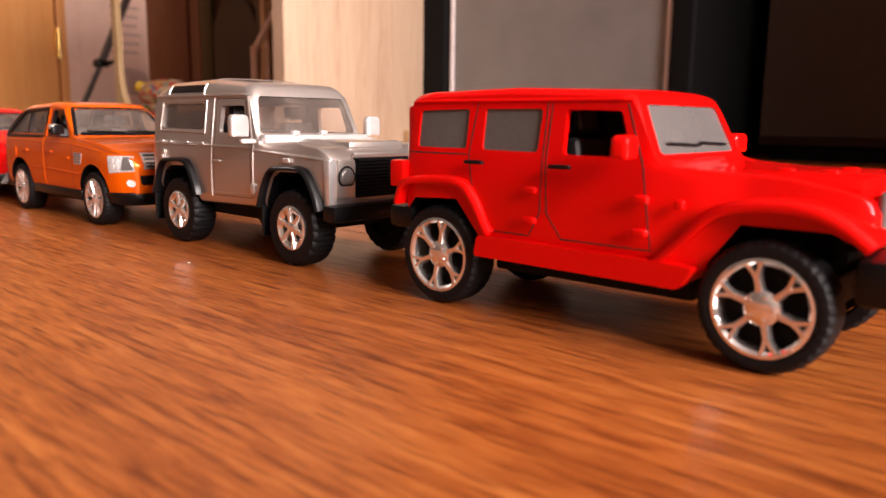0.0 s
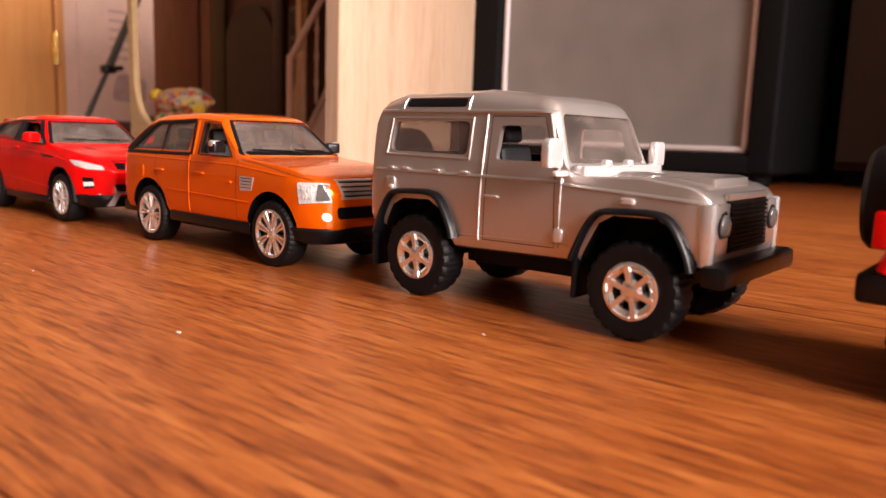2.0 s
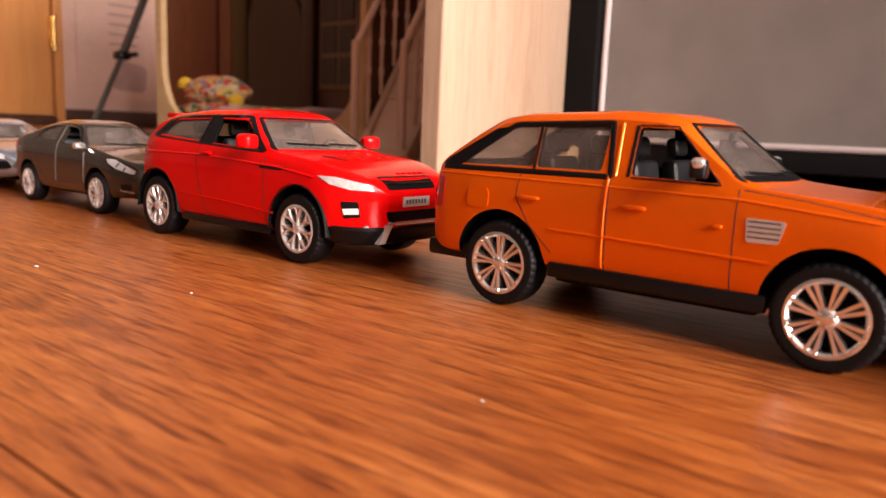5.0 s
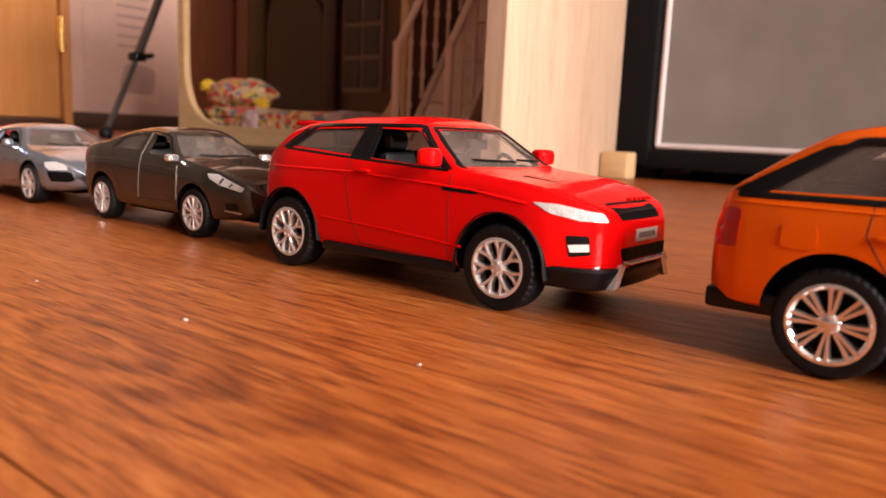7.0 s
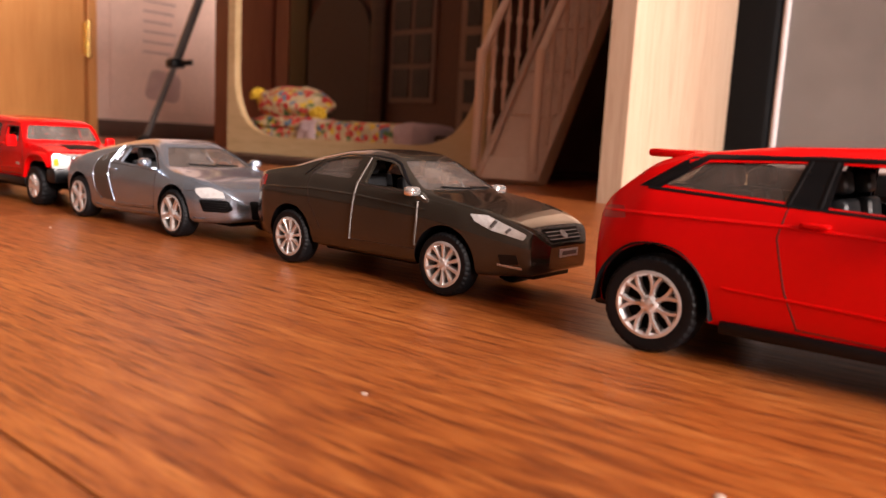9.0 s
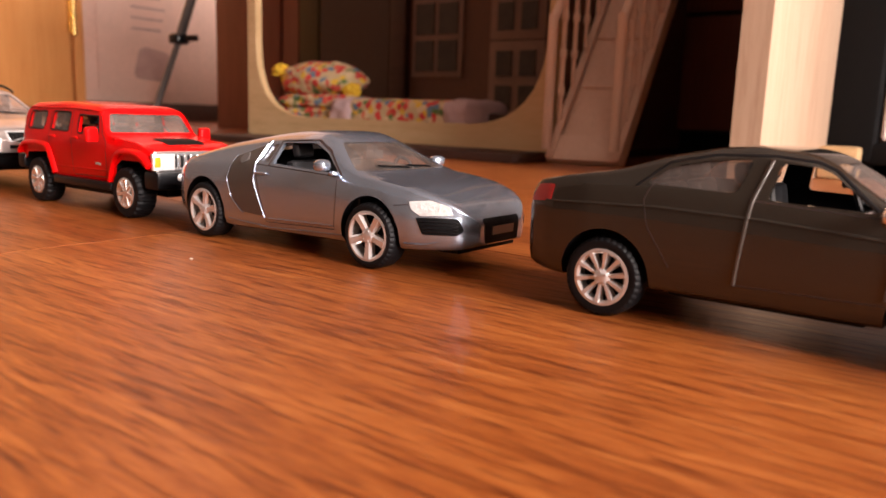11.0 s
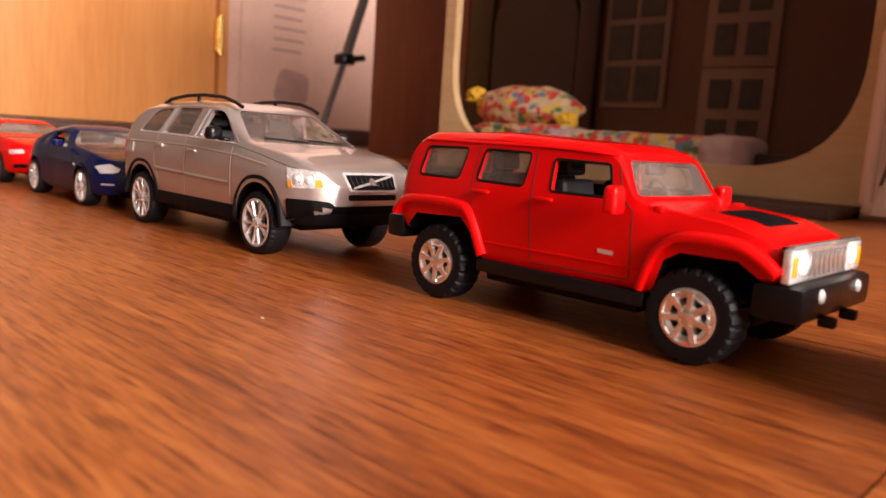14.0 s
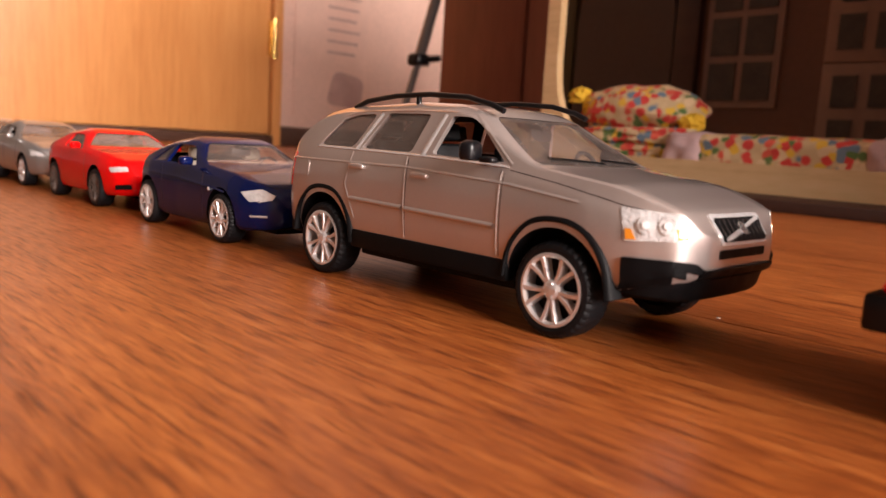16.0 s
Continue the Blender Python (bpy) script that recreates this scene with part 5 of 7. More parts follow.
    c.block("corner_post", 14.8, 17.8, 20.6, 23.8, 19.8, 34.2, M["alloy"], 0.8, "bright silver wing corner", both=True)
    for s in (-1, 1):
        hl = part("lamp_panel", box(16.6, 17.9, min(s * 13.6, s * 20.2), max(s * 13.6, s * 20.2), 22.4, 34.0, bevel=0.5), c.paint, c.root, "silver lamp surround", mm=True)
        part("lamp_recess", soft_lump(17.85, s * 16.9, 28.8, 0.5, 3.5, 3.5, 2.0, 0), M["matt_black"], hl, "dark lamp rim", mm=True, sharp=60)
        b = soft_lump(18.0, s * 16.9, 28.8, 1.2, 2.9, 2.9, 2.0, 0)
        part("headlight", b, M["frosted"], hl, "round clear headlight", mm=True, sharp=60)
    b = None
    for k in range(11):
        b = box(17.0, 18.0, -12.4, 12.4, 22.6 + k * 1.08, 23.2 + k * 1.08, bevel=0.12, seg=1, bm=b)
    box(16.4, 17.4, -12.8, 12.8, 22.2, 34.4, bm=b)
    part("grille", b, M["matt_black"], c.root, "black slatted grille", mm=True)
    c.block("grille_frame", 16.2, 17.6, -13.6, 13.6, 34.4, 36.2, c.paint, 0.6)
    c.block("front_bumper", 16.2, 22.2, -25.5, 25.5, 15.6, 20.8, M["black"], 1.5, "black steel-style bumper")
    c.block("mud_flap", -86.8, -85.6, 17.5, 24.6, 7.0, 19.0, M["black"], 0.4, "black mud flap", both=True)
    c.block("mud_flap", -16.2, -15.0, 17.5, 24.6, 8.0, 18.0, M["black"], 0.4, "black mud flap", both=True)
    c.knob("tail_lamp", -90.2, -20.5, 31, 0.9, 1.6, 1.6, M["red_lens"], 2)
    spare(c, -93.6, -2, 38, 11.2)
    # scuttle in paler alloy, with the window's light put into its colour
    c.block("scuttle", -19.5, -15.2, -22.4, 22.4, 36.6, 41.0, M["alloy"], 1.0, "silver scuttle panel, made paler for the light on it")
    for y in (-10, 2):
        c.knob("wiper_base", -16.0, y, 41.4, 1.2, 1.6, 1.0, M["alloy"], both=False)


build_silver_offroad()


def build_orange():
    c = Car(dict(x=-0.3253, side=0.140, half=25.0, wb=81.1, wheel=(11.6, 8.6, 8.3), rim="eight", rim_mat="chrome", paint="orange", apex=(100, -187, 46), pillar_mat="black", arch_up=0.6,
                 top=[(-108, 26), (-106.5, 33), (-104.5, 37), (-92, 46), (-85, 50.4), (-78, 51.8), (-52, 53), (-38, 52.4), (-32.5, 51.0), (-15.5, 37.6), (-12.5, 36.9), (6, 35.0), (17, 32.4), (22, 30.2), (24.5, 27)],
                 belt=[(-108, 30), (-103, 36.6), (-52, 36.8), (-20, 36.4), (0, 34.0), (14, 31.4), (24.5, 27.5)], bot=[(-108, 13.5), (-100, 12.5), (-63, 12.6), (-12, 12.6), (12, 12.6), (24.5, 13.5)],
                 plan=[(-108, 0.80), (-106, 0.90), (-101, 0.975), (-92, 1), (8, 1), (14, 0.98), (19, 0.92), (23, 0.80), (24.5, 0.70)], roof_w=19.5, roof_z=52, shoulder=0.95, bulge=0.03, corner=0.14,
                 bow=(5.0, -22), mirror_x=-31, cabin=(-100, -16), seat_z=26, seats=[-41, -64], dash=-23, seat_top=45,
                 windows=[dict(poly=[(-97, 37.6), (-72.6, 38.0), (-72.6, 48.5), (-80, 48.2)], r=1.2), dict(poly=[(-71.4, 38.0), (-53, 38.1), (-52.4, 49.3), (-71.4, 48.6)], r=1.2), dict(poly=[(-45.2, 37.6), (-24.6, 37.2), (-35.6, 48.8), (-45.0, 49.0)], r=1.0, glass=None)],
                 screen=(21.8, 16.8, 38.2, 49.6, -38, 60), rear_screen=(17, 15, 38.5, 49, -130, -84), arch=(14.0, 14.0)),
            "toy_car", "burnt orange four-door toy off-roader with dark tinted glass")
    for runs in ([(-97.4, 37.0), (-80.2, 48.6), (-52.0, 49.8), (-50.6, 36.9), (-102, 36.5)],):
        c.lines("window_trim", [runs], M["black"], 1.7, 0.25, label="black window surround")
    c.lines("window_trim", [[(-71.9, 48.8), (-72.1, 37.6)], [(-46.0, 37.2), (-45.6, 49.4)]], M["black"], 1.1, 0.2)
    c.lines("window_trim", [[(-45.0, 49.4), (-36.0, 49.4), (-24.0, 36.9), (-45.2, 37.1)]], M["black"], 0.6, 0.12)
    c.both("pillar", [(-103.2, 37.2), (-97.4, 37.2), (-80.4, 48.2), (-85.6, 47.4)], M["black"], "side", 0.3, 0.5, label="black rear pillar")
    c.lines("door_edge", [[(-50.9, 37), (-51.1, 14.5)], [(-49.5, 49.8), (-49.2, 37.2)]], c.paint, 0.9, 0.36, label="raised orange door edge")
    c.lines("door_gap", [[(-19.9, 36.4), (-20.0, 13.6)], [(-50.2, 36.5), (-50.2, 14.2)], [(-75.6, 36.6), (-76.4, 30), (-72, 23), (-65, 16.5)]], M["gap"], 0.45, 0.05)
    c.lines("side_crease", [[(-66, 22.6), (-49, 22.3), (-12, 21.4)]], c.paint, 0.8, 0.35)
    c.lines("shoulder_crease", [[(-104, 35), (-50, 34.6), (-20, 34.3), (8, 31.8)]], c.paint, 0.7, 0.25)
    c.lines("hood_line", [[(-19, 36.3), (-6, 35.0), (8, 32.8), (22, 30.6)]], M["gap"], 0.4, 0.04)
    c.both("fuel_flap", rounded([(-92, 26.2), (-85, 26.2), (-85, 31.4), (-92, 31.4)], 1.5), c.paint, "side", 0.3, 0.5)
    for x, z in ((-72.2, 30.0), (-43.3, 30.2)):
        c.knob("door_handle", x, -25.1, z, 3.0, 0.8, 0.6, c.paint, label="orange door handle")
    c.knob("side_repeater", -23.6, -25.2, 28, 1.2, 0.5, 0.5, c.paint)
    v = c.both("side_vent", rounded([(-17.6, 30.6), (-9.4, 30.4), (-10.6, 25.6), (-17.2, 25.4)], 0.6), M["alloy"], "side", 0.2, 0.5, label="silver slatted side vent")
    for k in range(4):
        for m, o in zip((-1, 1), v):
            c.ribbon("vent_slot", [(-17.0, 26.6 + k * 1.1), (-10.4, 26.6 + k * 1.1)], M["matt_black"], 0.5, 0.28, "side", m, parent=o)
    for m in (-1, 1):
        h = c.patch("headlight", rounded([(13.9, 30.3), (25.4, 31.0), (27.2, 24.9), (15.2, 23.2)], 0.6), M["lamp"], "corner", 0.25, 0.6, m, label="clear bright headlight")
        # dark patch that paints shade over the inner third of the lamp
        c.patch("lamp_inner", rounded([(22.6, 30.3), (25.0, 30.4), (26.6, 25.4), (22.2, 24.8)], 0.5), M["frosted"], "corner", 0.6, 0.4, m, parent=h, label="dark inner lamp section painted as shade")
        for x, z in ((17.2, 28.4), (19.6, 28.6), (17.8, 26.0), (20.2, 26.2)):
            c.patch("lamp_cell", [(x + 1.0 * math.cos(a), z + 1.0 * math.sin(a)) for a in (k * math.pi / 5 for k in range(10))], M["lamp"], "corner", 0.6, 0.5, m, parent=h, label="round reflector cell")
    g = c.patch("grille", [(-14.2, 24.8), (14.2, 24.8), (13.4, 31.4), (-13.4, 31.4)], M["alloy"], "front", 0.3, 0.8, label="silver four-bar grille")
    for k in range(4):
        c.ribbon("grille_slot", [(-13.0, 25.9 + k * 1.5), (13.0, 25.9 + k * 1.5)], M["matt_black"], 0.85, 0.42, "front", parent=g)
    c.patch("lower_intake", rounded([(-15.5, 18.2), (15.5, 18.2), (16.0, 22.2), (-16.0, 22.2)], 1.2), M["matt_black"], "front", 0.15, 0.5, label="black lower intake")
    for m in (-1, 1):
        c.patch("fog_lamp", [(25.6 + 1.5 * math.cos(a), 20.0 + 1.4 * math.sin(a)) for a in (k * math.pi / 8 for k in range(16))], M["bulb"], "corner", 0.3, 0.5, m, label="small round fog lamp")
    nose_lip(c, 8, 25.0, 24.6, 9.6, 15.2, M["black"], "black lower bumper")
    c.block("rear_valance", -107.5, -92, -22.5, 22.5, 10.5, 15.5, M["black"], 1.4, "black lower rear bumper")
    c.block("sill", -66, -12, 21.5, 24.8, 10.2, 14.2, M["black"], 0.9, "black side sill", both=True)
    c.both("tail_lamp", rounded([(-106.5, 25), (-101, 25), (-100.5, 33.5), (-104.5, 33.5)], 1), M["red_lens"], "side", 0.2, 0.5, label="red tail lamp")
    c.knob("door_mirror", -27.8, -27.4, 40.2, 2.0, 3.2, 2.4, M["black"], 4, label="black and chrome door mirror", tilt=0.25)
    c.knob("mirror_cap", -27.6, -28.4, 41.4, 1.7, 2.3, 1.5, M["chrome"], 3, label="chrome mirror cap", tilt=0.25)
    wiper(c, -17, -1, 39.8, 39.4)
    wiper(c, 0, 16, 39.8, 39.4)
    c.ribbon("cowl_strip", [(-20, 38.5), (20, 38.5)], M["matt_black"], 1.4, 0.25, "front")
    screen_frame(c)


build_orange()


def build_red_coupe_suv():
    c = Car(dict(x=-0.4864, side=0.138, half=26.5, wb=84.5, wheel=(11.8, 8.8, 8.0), rim="vee", rim_mat="alloy", paint="scarlet", apex=(90, -190, 46), pillar_mat="black", arch_up=0.6,
                 top=[(-104, 22), (-102.5, 30), (-100, 35), (-96, 38.5), (-88, 45.5), (-82, 47.8), (-62, 50.3), (-40, 51.0), (-31.5, 49.8), (-27.5, 48.2), (-9.5, 37.0), (-6, 36.4), (9, 34.6), (18, 32.2), (25, 29.4), (28.2, 27), (29.5, 23.5)],
                 belt=[(-104, 28), (-98, 34.5), (-88, 37.0), (-56, 37.2), (-20, 35.6), (0, 33.6), (12, 31.0), (29.5, 26)], bot=[(-104, 11.5), (-98, 9.5), (-70, 9.4), (-10, 9.2), (14, 9.0), (29.5, 12)],
                 plan=[(-104, 0.66), (-102, 0.80), (-97, 0.93), (-88, 0.99), (-80, 1), (8, 1), (14, 0.975), (20, 0.90), (25, 0.78), (29.5, 0.56)], roof_w=19.5, roof_z=50.5, shoulder=0.955, bulge=0.04, corner=0.16,
                 bow=(7.0, -18), mirror_x=-27, cabin=(-94, -10), seat_z=25, seats=[-41, -64], dash=-17, seat_top=44,
                 windows=[dict(poly=[(-84.5, 40.2), (-55.6, 38.6), (-52.8, 47.0), (-75.5, 46.0)], r=1.6), dict(poly=[(-49.2, 38.2), (-20.6, 36.8), (-32.6, 46.8), (-48.0, 47.0)], r=1.2, glass=None)],
                 screen=(22.8, 17.0, 37.5, 47.4, -34, 60), rear_screen=(17, 14, 39.5, 46.5, -130, -86), arch=(13.9, 13.9)),
            "toy_car", "scarlet two-door coupe-style toy off-roader with black pillars")
    c.lines("window_trim", [[(-87.5, 40.0), (-75.8, 47.2), (-52.0, 48.0), (-32.4, 48.2), (-18.6, 36.4)], [(-53.6, 47.6), (-56.4, 38.2)], [(-48.7, 47.6), (-50.2, 38.0)]], M["black"], 1.5, 0.25, label="black window surround")
    c.lines("window_trim", [[(-88, 39.4), (-56, 37.8), (-19, 36.3)]], M["black"], 0.9, 0.2)
    for poly in ([(-56.6, 38.0), (-48.6, 37.8), (-47.4, 48.0), (-53.4, 47.8)], [(-90.5, 39.6), (-84.8, 39.6), (-75.0, 46.6), (-79.0, 47.2)], [(-20.8, 36.6), (-32.8, 47.2), (-31.4, 48.0), (-17.4, 36.6)]):
        c.both("pillar", poly, M["black"], "side", 0.12, 0.4, label="gloss black window pillar")
    c.lines("door_gap", [[(-56.2, 37.6), (-57.6, 31), (-55.0, 20), (-51.6, 11.9)], [(-17.3, 35.6), (-16.8, 10.8)], [(-52, 12.0), (-17, 11.0)]], M["gap"], 0.5, 0.05)
    c.lines("side_crease", [[(-68, 18.5), (-40, 17.5), (-12, 15.8)]], c.paint, 0.8, 0.3)
    c.lines("shoulder_crease", [[(-100, 33.2), (-56, 33.6), (-10, 31.8), (8, 29.6)]], c.paint, 0.9, 0.4)
    c.both("side_gill", rounded([(-20.2, 32.6), (-5.2, 31.8), (-8.4, 30.6), (-19.4, 30.9)], 0.3), M["black"], "side", 0.18, 0.4, label="black side gill")
    c.knob("door_handle", -50.4, -26.4, 34.3, 3.0, 0.8, 0.6, c.paint, label="red door handle")
    for x in (0, -84.5):
        c.flare([(x - 14.4, 10.5), (x - 12.6, 18.5), (x - 7, 24.6), (x, 26.3), (x + 7, 24.6), (x + 12.6, 18.5), (x + 14.4, 10.5)], 22, 26.7, 0.7, M["matt_black"], "thin black wheel arch lip")
    c.knob("door_mirror", -21.5, -29.8, 39.6, 3.0, 3.6, 2.8, c.paint, 3.6, label="red door mirror", tilt=0.3)
    for m in (-1, 1):
        c.patch("headlight", rounded([(9.8, 30.3), (17.1, 30.4), (29.2, 29.0), (30.4, 27.2), (23.5, 26.8), (15.1, 27.9)], 0.4), M["lamp"], "corner", 0.25, 0.6, m, label="narrow clear headlight")
        f = c.patch("fog_lamp", rounded([(19.8, 22.9), (25.9, 23.4), (26.7, 18.8), (21.0, 17.6)], 0.6), M["black"], "corner", 0.15, 0.5, m, label="black framed fog lamp")
        c.patch("fog_bar", rounded([(20.6, 20.6), (26.0, 21.4), (26.3, 19.6), (21.2, 18.8)], 0.3), M["bulb"], "corner", 0.45, 0.4, m, parent=f, label="bright fog lamp bar")
    g = c.patch("grille", rounded([(-11.5, 26.4), (11.5, 26.4), (13.0, 30.4), (-13.0, 30.4)], 0.8), M["matt_black"], "front", 0.2, 0.6, label="black mesh grille")
    c.ribbon("grille_bar", [(-12, 28.3), (12, 28.3)], M["black"], 0.8, 0.5, "front", parent=g)
    p = c.patch("plate", [(-6.5, 20.8), (6.5, 20.8), (6.5, 24.0), (-6.5, 24.0)], M["plate"], "front", 0.4, 0.5, label="pale plate with dark bars")
    for k in range(7):
        c.patch("plate_bar", [(-5.2 + k * 1.5, 21.7), (-4.3 + k * 1.5, 21.7), (-4.3 + k * 1.5, 23.2), (-5.2 + k * 1.5, 23.2)], M["bar"], "front", 0.5, 0.2, parent=p)
    c.patch("lower_intake", rounded([(-13, 16.2), (13, 16.2), (14, 19.6), (-14, 19.6)], 1.0), M["matt_black"], "front", 0.15, 0.5, label="black lower intake")
    for m in (-1, 1):
        c.patch("skid_plate", rounded([(29.0, 16.6), (29.4, 13.2), (26.2, 12.6), (27.4, 15.8)], 0.4), M["alloy"], "corner", 0.3, 0.5, m, label="silver skid plate")
    nose_lip(c, 13, 30.0, 25.6, 8.8, 14.6, M["black"], "black lower bumper")
    c.ribbon("skid_plate", [(-13.5, 16.2), (-10.0, 15.4), (10.0, 15.4), (13.5, 16.2)], M["alloy"], 1.2, 0.8, "front", label="silver skid plate strip")
    for m in (-1, 1):
        part("skid_corner", prism([(m * 11.0, 15.4), (m * 14.0, 15.4), (m * 17.6, 9.4), (m * 14.6, 9.4)], 25.0, 29.7, "x"), M["alloy"], c.root, "silver skid plate corner", mm=True)
    c.block("sill", -68, -14, 23.0, 26.0, 8.0, 11.0, M["black"], 0.8, "black side sill", both=True)
    c.block("rear_valance", -102.5, -92, -19, 19, 8.0, 13.5, M["black"], 1.4, "black rear lower bumper")
    c.both("tail_lamp", rounded([(-100, 31.0), (-92.5, 31.6), (-93.5, 34.6), (-99, 34.2)], 0.8), M["red_lens"], "side", 0.2, 0.5, label="dark red tail lamp")
    screen_frame(c)
    c.block("roof_spoiler", -92, -80, -17, 17, 46.6, 48.6, c.paint, 0.9, "red roof spoiler")
    c.patch("hood_vent", rounded([(-1.0, -14.5), (9, -12.5), (9, -11.3), (-1, -13.0)], 0.3), M["matt_black"], "top", 0.1, 0.3)
    for k in range(5):
        c.block("hood_lettering_bar", 26.0, 27.6, -6.6 + k * 2.8, -5.4 + k * 2.8, 31.2, 31.9, c.paint, 0.2)
    wiper(c, -17, -1, 39.4, 38.9)
    wiper(c, 0, 16, 39.4, 38.9)


build_red_coupe_suv()


def build_dark_sedan():
    c = Car(dict(x=-0.6425, side=0.149, half=22.5, wb=72.5, wheel=(10.0, 7.4, 7.0), rim="ten", rim_mat="alloy", paint="bronze", apex=(128, -200, 46), arch_up=0.3, soft=2.6,
                 top=[(-98, 20), (-97, 28), (-94.5, 32.2), (-84, 34.4), (-73, 36.0), (-61, 40.2), (-50, 42.6), (-39, 43.6), (-29, 42.8), (-24, 41.2), (-6.5, 31.6), (-3, 31.0), (10, 28.8), (20, 26.0), (27, 23.4), (30, 21.4), (31, 18)],
                 belt=[(-98, 27), (-93, 31.0), (-80, 32.6), (-60, 32.4), (-36, 31.4), (-8, 30.0), (8, 27.4), (22, 23.6), (31, 19.5)], bot=[(-98, 10.5), (-88, 8.8), (-60, 8.6), (0, 8.4), (14, 8.4), (31, 10)],
                 plan=[(-98, 0.68), (-96, 0.82), (-89, 0.94), (-78, 0.99), (6, 1), (13, 0.97), (21, 0.90), (28, 0.75), (31, 0.58)], roof_w=15.8, roof_z=43, shoulder=0.95, bulge=0.045, corner=0.2,
                 bow=(5.5, -14), mirror_x=-24, cabin=(-72, -7), seat_z=20, seats=[-36, -54], dash=-15, seat_top=38,
                 windows=[dict(poly=[(-63.6, 33.8), (-42.6, 33.2), (-40.4, 40.6), (-49, 40.0), (-57.6, 38.2)], r=1.4), dict(poly=[(-36.2, 32.2), (-15.0, 31.4), (-24.8, 38.8), (-28, 39.8), (-34.6, 40.2)], r=1.2, glass=None)],
                 screen=(19.2, 13.6, 32.0, 40.6, -29, 60), rear_screen=(15, 12.5, 36.0, 41.4, -110, -54), arch=(11.8, 11.8)),
            "toy_car", "dark bronze four-door toy saloon with bright door edges")
    c.lines("door_edge", [[(-36.6, 40.8), (-39.0, 32.2), (-39.8, 26), (-41.2, 13)], [(-11.4, 28.4), (-11.2, 22), (-11.8, 14.5)]], M["blade"], 0.9, 0.4, label="raised door edge in paler grey")
    c.lines("door_gap", [[(-61.5, 34.5), (-63.4, 30), (-62, 24), (-56, 14.8)], [(-40, 32), (-12, 30.4)], [(-41, 13), (-11.8, 13.4)]], M["gap"], 0.45, 0.05)
    c.lines("window_trim", [[(-65.6, 33.2), (-59, 39.0), (-49, 41.2), (-36, 41.6), (-28, 40.8), (-24.2, 39.4), (-13.6, 30.8)]], M["black"], 0.8, 0.2)
    c.lines("side_crease", [[(-90, 27.5), (-60, 28.6), (-36, 28.0), (-8, 26.0)]], c.paint, 0.8, 0.3)
    c.knob("door_mirror", -12.4, -23.6, 31.4, 2.1, 3.0, 1.7, M["chrome"], 3, label="chrome door mirror", tilt=0.2)
    for m in (-1, 1):
        c.patch("headlight", rounded([(9.7, 26.7), (15.8, 26.9), (29.6, 22.6), (28.6, 20.9), (17.0, 22.7), (11.2, 24.8)], 0.4), M["lamp"], "corner", 0.25, 0.6, m, label="long clear headlight")
        c.ribbon("lamp_divider", [(17.4, 23.4), (19.2, 25.6)], M["frosted"], 1.6, 0.7, "corner", m)
        c.ribbon("lamp_divider", [(22.6, 22.4), (24.2, 23.8)], M["frosted"], 1.2, 0.7, "corner", m)
        c.patch("fog_lamp", rounded([(20.4, 15.9), (26.6, 16.4), (27.7, 13.9), (21.5, 13.0)], 0.4), M["black"], "corner", 0.2, 0.4, m, label="black fog lamp recess")
        c.ribbon("bumper_bright_line", [(20.4, 13.0), (28.7, 12.7)], M["alloy"], 0.8, 0.3, "corner", m)
    g = c.patch("grille", rounded([(-8.5, 19.6), (8.5, 19.6), (10.5, 23.2), (-10.5, 23.2)], 0.6), M["matt_black"], "front", 0.2, 0.6, label="black barred grille")
    for k in range(3):
        c.ribbon("grille_bar", [(-9.2, 20.4 + k), (9.2, 20.4 + k)], M["alloy"], 0.35, 0.35, "front", parent=g)
    c.patch("badge", [(1.4 * math.cos(a), 21.6 + 1.2 * math.sin(a)) for a in (k * math.pi / 6 for k in range(12))], M["alloy"], "front", 0.6, 0.4, parent=g, label="plain silver badge")
    p = c.patch("plate", [(-5.2, 15.0), (5.2, 15.0), (5.2, 17.4), (-5.2, 17.4)], M["plate"], "front", 0.4, 0.5, label="pale plate with a dark bar")
    c.patch("plate_bar", [(-4.2, 15.6), (4.2, 15.6), (4.2, 16.8), (-4.2, 16.8)], M["bar"], "front", 0.5, 0.2, parent=p)
    c.both("tail_lamp", rounded([(-95.6, 26.8), (-88.5, 27.4), (-87.6, 31.8), (-93, 31.4)], 0.8), M["red_lens"], "side", 0.2, 0.5, label="red tail lamp")
    wiper(c, -12, 0, 32.8, 32.4)
    wiper(c, 1, 13, 32.8, 32.4)


build_dark_sedan()


